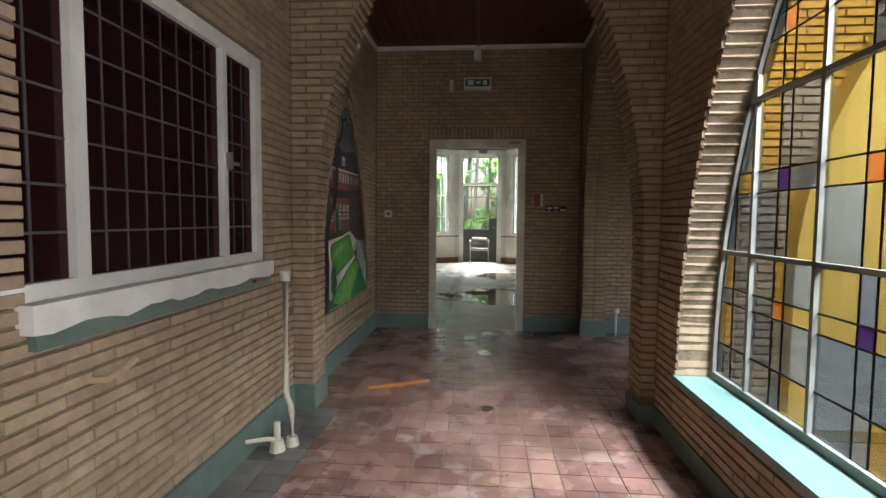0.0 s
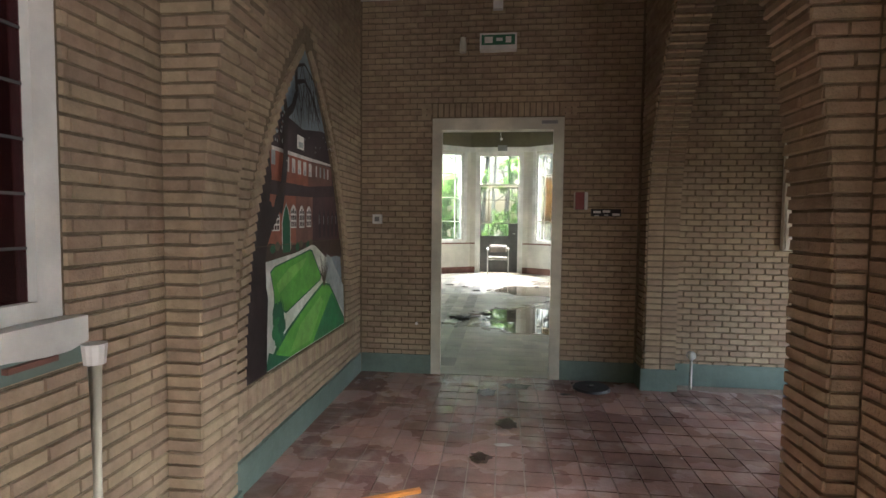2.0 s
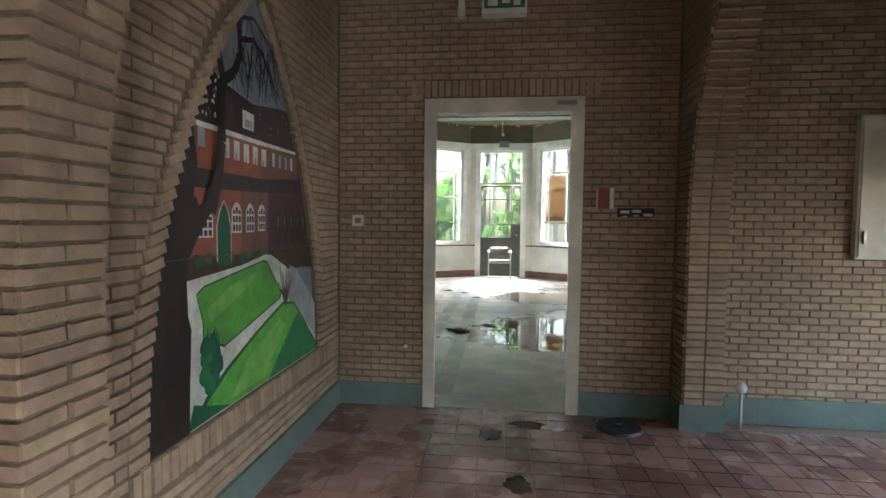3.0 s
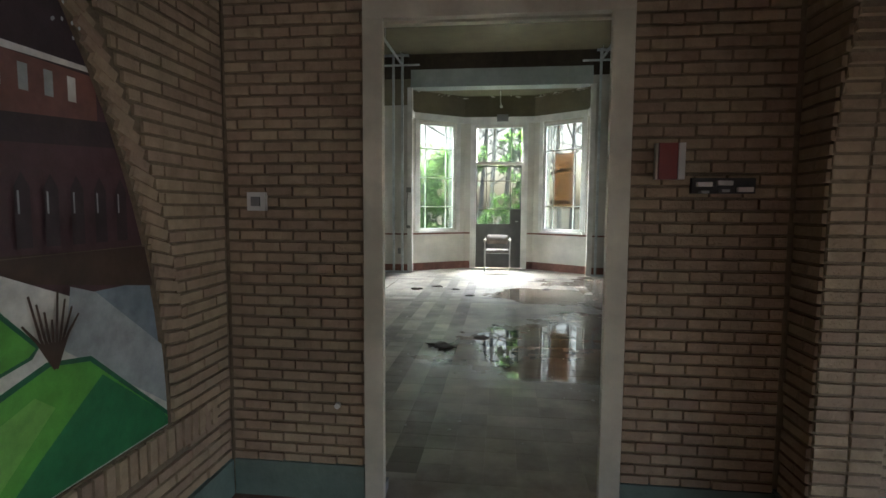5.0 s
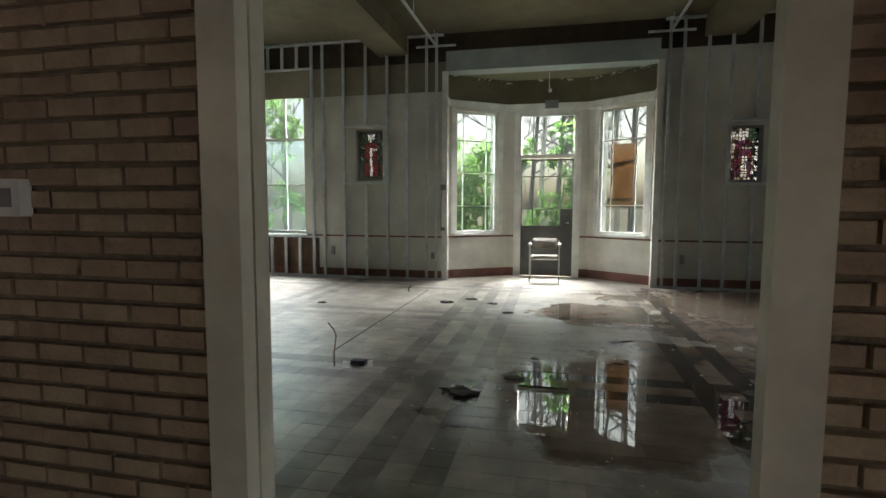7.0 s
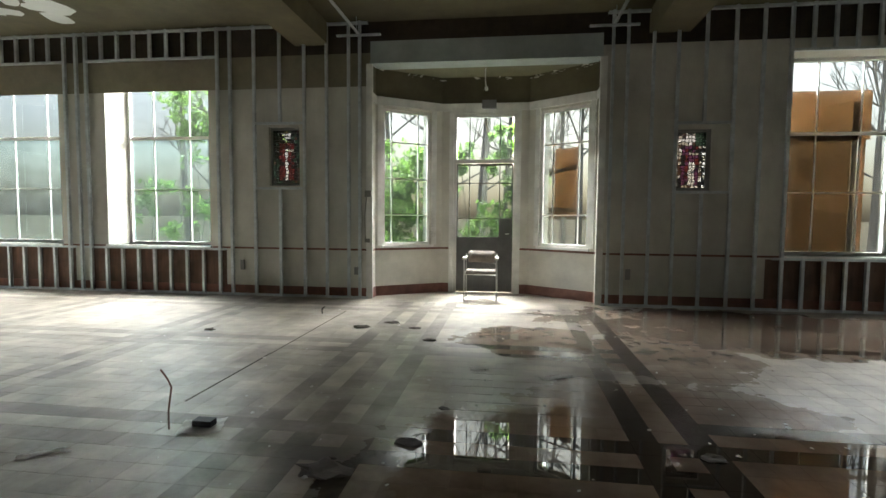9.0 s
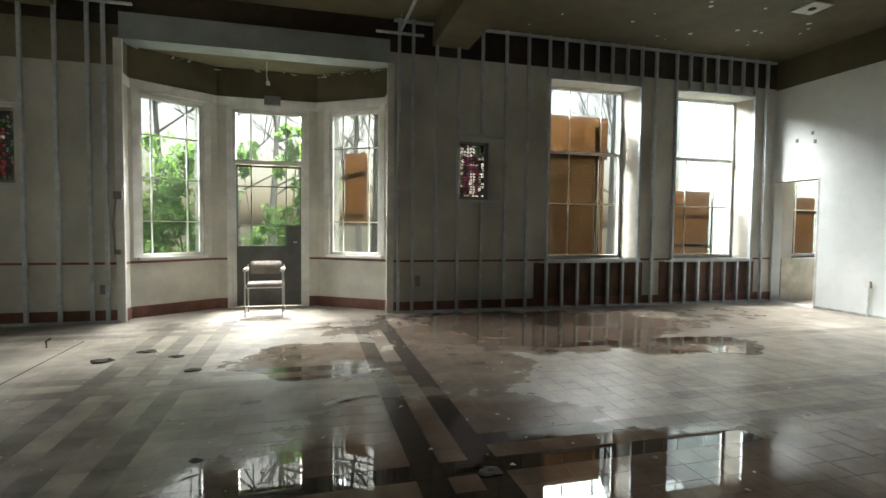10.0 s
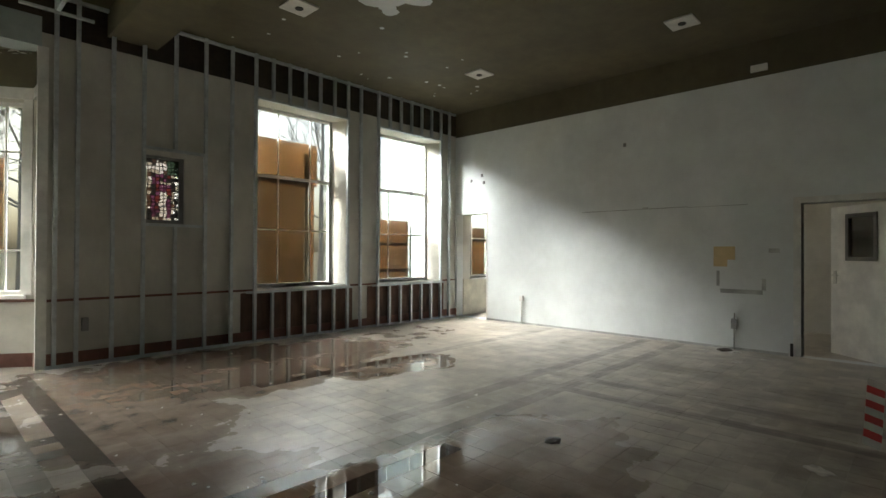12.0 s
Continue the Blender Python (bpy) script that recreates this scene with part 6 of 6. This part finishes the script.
for i in range(260):
    x, y = rng.gauss(0.6, 2.6), rng.uniform(6.3, 13.2)
    if not -8 < x < 8:
        continue
    s = rng.uniform(0.006, 0.022)
    m = pose(x, y, 0.002, rng.uniform(-12, 12), rng.uniform(-12, 12), rng.uniform(0, 360))
    vs = [q.verts.new(m @ Vector((s * math.cos(t) * rng.uniform(0.6, 1.2), s * math.sin(t) * rng.uniform(0.5, 1.1), rng.uniform(0.001, 0.006)))) for t in (0, 1.2, 2.4, 3.6, 4.8)]
    top = q.verts.new(m @ Vector((0, 0, s * 0.7)))
    for a, b in zip(vs, vs[1:] + vs[:1]):
        q.faces.new((a, b, top))
tagged(part("floor_grit", q, PAPER), "scattered grit and plaster crumbs on the floor", "grit", "", "stuff")
# barrier tape
tp = empty("barrier_tape", (5.35, 6.68, 0))
thing(tp, "crumpled red and white striped barrier tape", "tape")
for i in range(9):
    q = bmesh.new()
    z0, z1 = 0.05 * i, 0.05 * (i + 1)
    xx = lambda z: 5.41 + 0.25 * z + 0.02 * math.sin(9 * z)
    yy = lambda z: 6.685 - 0.05 * z
    vs = [q.verts.new(c) for c in ((xx(z0), yy(z0) - 0.05, z0), (xx(z0), yy(z0) + 0.05, z0 + 0.03), (xx(z1), yy(z1) + 0.05, z1 + 0.03), (xx(z1), yy(z1) - 0.05, z1))]
    f = q.faces.new(vs)
    g = bmesh.ops.extrude_face_region(q, geom=[f])
    for v in g["geom"]:
        if isinstance(v, bmesh.types.BMVert):
            v.co.x += 0.002
    part("stripe", q, REDPLASTIC if i % 2 else WHITEPLASTIC, tp)

# ---- fittings in the brick corridor ----
ex = boxes("exit_sign", [(-0.085, 0.215, DW - 0.085, DW - 0.002, 2.72, 2.85)], WHITEPLASTIC, bev=0.008)
thing(ex, "white emergency exit sign box with dark green field over the door", "exit sign")
boxes("sign_field", [(-0.07, 0.20, DW - 0.088, DW - 0.085, 2.755, 2.835)], SIGNGREEN, ex, "dark green sign field")
boxes("sign_mark", [(-0.045, 0.02, DW - 0.0895, DW - 0.088, 2.77, 2.82), (0.05, 0.10, DW - 0.0895, DW - 0.088, 2.785, 2.81), (0.125, 0.17, DW - 0.0895, DW - 0.088, 2.77, 2.82)], WHITEPLASTIC, ex)
bl = bmesh.new()
rod(bl, (-0.225, DW - 0.03, 2.72), (-0.225, DW - 0.03, 2.80), 0.028)
rod(bl, (-0.225, DW - 0.03, 2.80), (-0.225, DW - 0.03, 2.84), 0.022)
rod(bl, (-0.225, DW, 2.74), (-0.225, DW - 0.03, 2.74), 0.02)
thing(part("wall_detector", bl, CREAMPAINT), "small cream detector beside the exit sign", "detector")
thing(boxes("junction_box", [(0.02, 0.10, DW - 0.05, DW - 0.002, 3.06, 3.17)], WHITEPLASTIC, bev=0.006), "white junction box under the cornice strip", "junction box")
lampw = bmesh.new()
bmesh.ops.create_uvsphere(lampw, u_segments=14, v_segments=8, radius=0.055, matrix=pose(LW + 0.06, 4.55, 2.86))
rod(lampw, (LW, 4.55, 2.86), (LW + 0.03, 4.55, 2.86), 0.045, seg=14)
thing(part("wall_lamp", lampw, WHITEPLASTIC, smooth=True), "small white globe lamp above the mural, unlit", "wall lamp")
s1 = boxes("light_switch", [(-0.988, -0.908, DW - 0.03, DW - 0.001, 1.295, 1.375)], WHITEPLASTIC, bev=0.006)
thing(s1, "white light switch on the brick wall", "switch")
boxes("rocker", [(-0.968, -0.928, DW - 0.036, DW - 0.03, 1.315, 1.355)], GREYBOX, s1)
q = bmesh.new()
rod(q, (-0.60, DW, 0.437), (-0.60, DW - 0.018, 0.437), 0.013, seg=10)
thing(part("wall_plug", q, WHITEPLASTIC), "small white plug in the brick wall", "plug")
cp = boxes("call_point", [(0.715, 0.785, DW - 0.04, DW - 0.001, 1.43, 1.57)], RED, bev=0.006)
thing(cp, "dark red call point with a white side strip", "call point")
boxes("side_strip", [(0.787, 0.812, DW - 0.042, DW - 0.001, 1.43, 1.57)], WHITEPLASTIC, cp, "white strip")
boxes("edge_strip", [(0.705, 0.713, DW - 0.03, DW - 0.001, 1.43, 1.57)], CREAMPAINT, cp)
hk = boxes("hook_rail", [(0.845, 1.08, DW - 0.025, DW - 0.001, 1.375, 1.435)], BLACK, bev=0.004)
thing(hk, "dark rail with three pale metal plates on the brick wall", "hook rail")
for i, z in enumerate((1.41, 1.415, 1.39)):
    boxes("plate", [(0.86 + 0.075 * i, 0.915 + 0.075 * i, DW - 0.045, DW - 0.025, z - 0.009, z + 0.009)], WHITEPLASTIC, hk, "pale plate")
    if i != 2:
        boxes("hook", [(0.87 + 0.075 * i, 0.90 + 0.075 * i, DW - 0.055, DW - 0.025, z - 0.035, z - 0.025)], CHROME, hk)
wb = boxes("wall_cabinet", [(2.31, 2.78, DW - 0.045, DW - 0.001, 1.12, 2.03)], CREAMPAINT, bev=0.008)
thing(wb, "flat cream wall cabinet in the alcove", "cabinet")
boxes("door", [(2.325, 2.765, DW - 0.055, DW - 0.045, 1.135, 2.015)], CREAMPAINT, wb)
boxes("door_handle", [(2.345, 2.36, DW - 0.07, DW - 0.055, 1.22, 1.30)], CHROME, wb)
# pipes
q = bmesh.new()
tube(q, [(-0.945, 2.66, 0.93), (-0.945, 2.66, 0.30), (-0.94, 2.655, 0.26), (-0.915, 2.64, 0.23), (-0.905, 2.635, 0.18), (-0.905, 2.635, 0.0)], 0.017, 10)
tube(q, [(-0.96, 2.56, 0.0), (-0.96, 2.56, 0.16)], 0.018, 10)
pp = thing(part("radiator_pipe", q, CREAMPAINT, smooth=True), "cut off cream painted heating pipe with a valve", "pipe")
q = bmesh.new()
rod(q, (-0.945, 2.66, 0.93), (-0.945, 2.66, 0.985), 0.026, 0.031, 12)
part("cap", q, WHITEPLASTIC, pp, "white plastic cap")
q = bmesh.new()
rod(q, (-0.96, 2.56, 0.0), (-0.96, 2.56, 0.06), 0.045, 0.032, 12)
rod(q, (-0.905, 2.635, 0.0), (-0.905, 2.635, 0.05), 0.04, 0.03, 12)
tube(q, [(-1.09, 2.45, 0.09), (-1.0, 2.52, 0.08), (-0.96, 2.56, 0.06)], 0.012, 8)
part("floor_collar", q, CREAMPAINT, pp)
q = bmesh.new()
tube(q, [(1.635, DW - 0.11, 0.0), (1.635, DW - 0.11, 0.25)], 0.011, 8)
bmesh.ops.create_uvsphere(q, u_segments=12, v_segments=8, radius=0.036, matrix=pose(1.635, DW - 0.11, 0.275))
thing(part("pipe_stub", q, WHITEPLASTIC, smooth=True), "white capped pipe stub rising from the floor", "pipe")
q = bmesh.new()
rod(q, (0.85, 5.535, 0.0), (0.85, 5.535, 0.018), 0.145, 0.135, 28)
rod(q, (0.85, 5.535, 0.018), (0.85, 5.535, 0.026), 0.05, 0.03, 14)
dr = thing(part("drain_cover", q, BLACK), "round black drain cover lying on the tiles", "drain cover")
boxes("keyhole", [(0.835, 0.865, 5.53, 5.54, 0.026, 0.030)], CHROME, dr)
m = pose(-0.475, 3.705, 0, 0, 0, 27.5)
q = bmesh.new()
box(q, -0.25, 0.25, -0.013, 0.013, 0.002, 0.02, m)
bevel(q, 0.003)
thing(part("wooden_stick", q, ORANGE), "orange stained wooden lath lying on the tiles", "stick")
q = bmesh.new()
tube(q, [(LW - 0.01, 1.42, 0.755), (LW + 0.05, 1.44, 0.755), (LW + 0.055, 1.52, 0.77), (LW + 0.05, 1.58, 0.785)], 0.011, 8)
thing(part("pipe_bracket", q, TIMBER), "broken pipe bracket sticking out of the brick wall", "bracket")
q = bmesh.new()
box(q, LW - 0.01, LW + 0.05, 2.52, 2.66, 0.935, 0.95)
thing(part("pipe_bracket", q, BROWN), "rusty pipe bracket in the brick wall", "bracket")
for x, y, s in ((0.45, 5.45, 0.06), (0.62, 5.35, 0.05), (0.15, 4.4, 0.05)):
    q = bmesh.new()
    rg = random.Random(int(x * 100))
    vs = [q.verts.new((x + s * math.cos(t) * rg.uniform(0.6, 1.3), y + s * 0.6 * math.sin(t) * rg.uniform(0.6, 1.2), 0.004)) for t in (0, 1, 2, 3, 4, 5)]
    tp_ = q.verts.new((x, y, 0.014))
    for a, b in zip(vs, vs[1:] + vs[:1]):
        q.faces.new((a, b, tp_))
    thing(part("plaster_scrap", q, PAPER if x != 0.62 else BLACK), "loose scrap on the wet tiles", "debris", "litter on the tiles")


WATER = mat("shallow_water", (0.075, 0.045, 0.038), 0.14, var=0.3, scale=6, stain=0.2, bump=0.0)


def puddle(x, y, rx, ry, seed):
    """A shallow pool with an uneven rim, a little thicker in the middle."""
    rg = random.Random(seed)
    q = bmesh.new()
    k = [rg.uniform(0.65, 1.15) for _ in range(18)]
    rim = [q.verts.new((x + rx * k[i] * math.cos(0.349 * i), y + ry * k[i] * math.sin(0.349 * i), 0.0022)) for i in range(18)]
    top = [q.verts.new((x + 0.93 * rx * k[i] * math.cos(0.349 * i), y + 0.93 * ry * k[i] * math.sin(0.349 * i), 0.0036)) for i in range(18)]
    for i in range(18):
        q.faces.new((rim[i], rim[(i + 1) % 18], top[(i + 1) % 18], top[i]))
    q.faces.new(top)
    thing(part("puddle", q, WATER), "small shallow rain puddle on red tiles", "puddle", "puddles on the tiles")


for i, (x, y, rx, ry) in enumerate(((0.02, 5.32, 0.10, 0.10), (0.18, 4.72, 0.08, 0.10), (0.02, 4.22, 0.07, 0.07), (0.26, 5.5, 0.13, 0.07), (0.20, 3.30, 0.05, 0.06))):
    puddle(x, y, rx, ry, 200 + i)


# ---- outside ----
structure(boxes("ground", [(-1200, 1200, 16.2, 1500, -0.75, -0.45), (-1200, HX0 - 0.9, -1200, 16.2, -0.75, -0.45), (11.9, 1200, -1200, 16.2, -0.75, -0.45), (HX0 - 0.9, -2.2, 14.3, 16.2, -0.75, -0.45), (-2.2, 2.3, 15.15, 16.2, -0.75, -0.45), (2.3, 11.9, 14.3, 16.2, -0.75, -0.45), (3.6, 11.9, -1200, 5.6, -0.75, -0.452), (1.55, 3.6, -1200, 3.1, -0.75, -0.453)], GRASS), "rough winter grass")


def tree(x, y, h, seed, lean=0.0, thick=0.11, depth=5):
    rg = random.Random(seed)
    t = empty("bare_tree", (x, y, -0.5))
    thing(t, "bare winter tree with thin grey branches", "tree", "trees outside the hall")
    trunk, limbs = bmesh.new(), bmesh.new()
    pts = [Vector((x + lean * h * k + rg.uniform(-0.12, 0.12) * k, y + rg.uniform(-0.15, 0.15) * k, -0.5 + h * k)) for k in (0, 0.2, 0.4, 0.6, 0.8, 1.0)]
    for i, (a, b) in enumerate(zip(pts, pts[1:])):
        rod(trunk, a, b, thick * (1 - i * 0.17), thick * (1 - (i + 1) * 0.17) + 0.008, 8, False)

    def grow(p, d, length, r, level):
        q = p + d * length
        rod(limbs, p, q, r, r * 0.6, 5, False)
        if level <= 0:
            return
        for _ in range(rg.choice((2, 3, 3))):
            nd = (d + Vector((rg.uniform(-0.8, 0.8), rg.uniform(-0.8, 0.8), rg.uniform(-0.25, 0.7)))).normalized()
            grow(p + (q - p) * rg.uniform(0.45, 1.0), nd, length * rg.uniform(0.55, 0.8), r * 0.55, level - 1)

    for i in range(9):
        k = 0.28 + 0.08 * i
        j = min(4, int(k * 5))
        p = pts[j].lerp(pts[j + 1], k * 5 - j)
        a = rg.uniform(0, 6.28)
        grow(p, Vector((math.cos(a), math.sin(a), rg.uniform(0.4, 1.1))).normalized(), h * rg.uniform(0.12, 0.2), thick * 0.34, depth - 2)
    part("trunk", trunk, BARK, t)
    part("limbs", limbs, BARK, t)


for i, (x, y, h, th) in enumerate(((-0.3, 19.5, 9, 0.09), (0.9, 22.0, 10, 0.12), (0.2, 25.0, 11, 0.12), (-1.6, 24, 10, 0.10), (2.0, 20.5, 9, 0.09), (2.9, 24.5, 11, 0.13), (4.2, 21.5, 9, 0.10), (5.6, 24.0, 10, 0.12), (7.4, 22.0, 10, 0.11), (9.0, 26.0, 11, 0.13), (11.5, 23.0, 10, 0.12), (14.0, 26.0, 11, 0.13), (-3.6, 22.5, 10, 0.11), (-9.5, 22.0, 10, 0.14), (-12.5, 25.0, 11, 0.15), (-1.0, 29.0, 12, 0.14), (1.4, 30.0, 12, 0.15), (3.8, 31.0, 12, 0.14), (17, 30, 12, 0.15))):
    tree(x, y, h, 100 + i, random.Random(i).uniform(-0.05, 0.05), th)


def ivy(name, spots, label, seed, size=0.06, n=2600):
    """A shrub: thin stems and many leaves in uneven clumps."""
    rg = random.Random(seed)
    b = empty(name, (spots[0][0], spots[0][1], -0.5))
    thing(b, label, "shrub", "evergreen shrubs outside")
    leaves, stems = bmesh.new(), bmesh.new()
    clumps = []
    for x, y, z, r in spots:
        root = (x + rg.uniform(-0.1, 0.1), y + 0.1, -0.5)
        tube(stems, [root, (x + rg.uniform(-0.2, 0.2), y + 0.05, (z - 0.5) / 2), (x, y, z)], 0.014, 5)
        for _ in range(9):
            clumps.append((x + rg.gauss(0, r * 0.55), y + rg.gauss(0, r * 0.4), z + rg.gauss(0, r * 0.55), r * rg.uniform(0.22, 0.5)))
    for _ in range(n):
        cx_, cy_, cz_, r = rg.choice(clumps)
        p = Vector((rg.gauss(0, 0.5), rg.gauss(0, 0.5), rg.gauss(0, 0.5))) * r + Vector((cx_, cy_, max(-0.4, cz_)))
        s = size * rg.uniform(0.5, 1.4)
        m = Matrix.Translation(p) @ Euler((rg.uniform(0, 6.28), rg.uniform(-0.9, 0.9), rg.uniform(0, 6.28))).to_matrix().to_4x4()
        vs = [leaves.verts.new(m @ Vector(c)) for c in ((0, -s, 0), (s * 0.55, 0, s * 0.12), (0, s, 0), (-s * 0.55, 0, s * 0.12))]
        leaves.faces.new(vs)
    part("stems", stems, BARK, b)
    tagged(part("leaves", leaves, LEAF, b), "", "", "", "stuff")


ivy("ivy_shrub", [(-1.75, 15.3, 0.8, 0.7), (-1.5, 15.5, 1.5, 0.7), (-1.8, 15.5, 2.2, 0.7), (-1.35, 15.7, 2.0, 0.5), (-2.2, 15.4, 1.4, 0.7), (-2.4, 15.6, 2.6, 0.6), (-1.4, 15.5, 0.5, 0.5)], "dense green ivy shrub pressed against the bay window", 5, n=6500)
ivy("ivy_shrub", [(0.45, 15.9, 1.2, 0.4), (0.5, 15.9, 1.9, 0.35), (0.42, 16.0, 2.5, 0.3), (0.4, 15.9, 2.9, 0.25), (0.0, 15.7, 0.85, 0.45), (0.35, 15.6, 0.7, 0.4), (-0.45, 15.9, 1.0, 0.35), (-0.55, 16.2, 2.6, 0.35)], "green ivy climbing outside the garden door", 6, n=3200)
ivy("ivy_shrub", [(-6.2, 15.6, 3.6, 0.6), (-5.2, 15.7, 3.7, 0.6), (-4.6, 15.6, 3.2, 0.6), (-5.9, 15.5, 2.9, 0.4), (-8.5, 15.8, 3.4, 0.5), (-7.2, 16, 1.6, 0.4), (-5.8, 15.4, 1.4, 0.4)], "loose climbing shrub outside the tall windows", 7, n=3600)
# courtyard wing seen through the coloured window
CY = structure(empty("courtyard_wing", (4.2, 2.0, -0.45)), "tan brick wing across the courtyard with pointed windows")
q = bmesh.new()
slab(q, rect(-6.0, -0.5, 3.0, 3.9), [arch_loop(3.0 - 4.9, 0.4, 0.42, 0.84, 3.68), arch_loop(0.75, 0.4, 0.42, 0.84, 3.68)], lambda u, v, w: (3.62 + w, u, v), 0.3)
wing = part("wall", q, MORTAR, CY)


def wing_spans(z):
    s = [(-5.9, 2.95)]
    if z > 0.4:
        for c in (-1.9, 0.75):
            h = arch_half(z, 0.42, 0.92, 3.76)
            if h > 0.02:
                s = cut(s, c - h, c + h)
    return s


lay_bricks(wing, PX(3.61, 0, 90), -0.4, 3.8, 0.205, wing_spans, lambda u, z: False, seed=14)
for c in (0.75, -1.9):
    gl = bmesh.new()
    slab(gl, arch_loop(c, 0.42, 0.42, 0.80, 3.64), [], lambda u, v, w: (3.80 + w, u, v), 0.006)
    part("pane", gl, GL_DARK, CY)
    boxes("glazing_bar", [(3.775, 3.80, c - 0.015 + u, c + 0.015 + u, 0.42, 2.3) for u in (-0.4, 0.0, 0.4)] + [(3.77, 3.80, c - 0.75, c + 0.75, z, z + 0.03) for z in (0.62, 1.1, 1.5)], WHITEPAINT, CY)
    boxes("window_sill", [(3.55, 3.72, c - 0.9, c + 0.9, 0.33, 0.41)], WHITEPAINT, CY)
# dark sheet put behind the panes for the wing's unlit rooms
boxes("dark_backing", [(3.9, 4.0, -6, 3.0, -0.4, 3.9)], DARKROOM, CY)
q = bmesh.new()
slab(q, [(1.56, -0.45), (3.6, -0.45), (3.6, 3.9), (1.56, 3.9)], [arch_loop(2.58, 0.0, 0.9, 0.62, 2.6)], lambda u, v, w: (u, 3.0 + w, v), 0.16)
side = part("side_wall", q, MORTAR, CY)


def side_spans(z):
    s = [(-3.6, -1.58)]
    h = arch_half(z, 0.9, 0.70, 2.68) if z > 0 else 0
    return cut(s, -2.58 - h, -2.58 + h) if h > 0.02 else s


lay_bricks(side, PX(0, 2.99, 180), -0.4, 3.8, 0.205, side_spans, lambda u, z: False, seed=15)
ivy("courtyard_plant", [(2.3, 1.4, -0.1, 0.35), (2.6, 1.9, -0.05, 0.35), (2.9, 1.2, 0.0, 0.35), (2.4, 2.4, -0.15, 0.3)], "low green plants in the courtyard", 9, size=0.05, n=1200)


# ---- floor tiles of the hall ----
def hall_tiles():
    s, made = TILE - 0.0016, 0
    me = None
    rng = random.Random(41)
    verts, polys = [], []
    co = [(0, 0, -0.004), (s, 0, -0.004), (s, s, -0.004), (0, s, -0.004), (0.0006, 0.0006, 0.0015), (s - 0.0006, 0.0006, 0.0015), (s - 0.0006, s - 0.0006, 0.0015), (0.0006, s - 0.0006, 0.0015)]
    faces = ((4, 5, 6, 7), (0, 1, 5, 4), (1, 2, 6, 5), (2, 3, 7, 6), (3, 0, 4, 7))
    for i in range(-68, 48):
        for j in range(-16, 33):
            x, y = GX + TILE * i + 0.0008, GY + TILE * j + 0.0008
            if x < HX0 or x + s > HX1 or y < 5.78 or y + s > HY1 - 0.02 or (y < HY0 and not -0.4 < x < 0.4):
                continue
            dz = rng.uniform(-0.0006, 0.0004)
            if 0.0 < x < 2.8 and 7.6 < y < 10.2 and made < 299:
                if me is None:
                    me = bpy.data.meshes.new("tile")
                    me.from_pydata(co, [], faces)
                    me.materials.append(HALLFLOOR)
                ob = new("tile", me)
                ob.parent = hall_floor
                ob.location = (x, y, dz)
                made += 1
            else:
                k = len(verts)
                verts += [(x + a, y + b, c + dz) for a, b, c in co]
                polys += [tuple(k + q for q in f) for f in faces]
    me2 = bpy.data.meshes.new("tiling")
    me2.from_pydata(verts, [], polys)
    me2.materials.append(HALLFLOOR)
    ob = new("tiling", me2)
    ob.parent = hall_floor
    tagged(ob, "", "", "", "stuff")


hall_tiles()
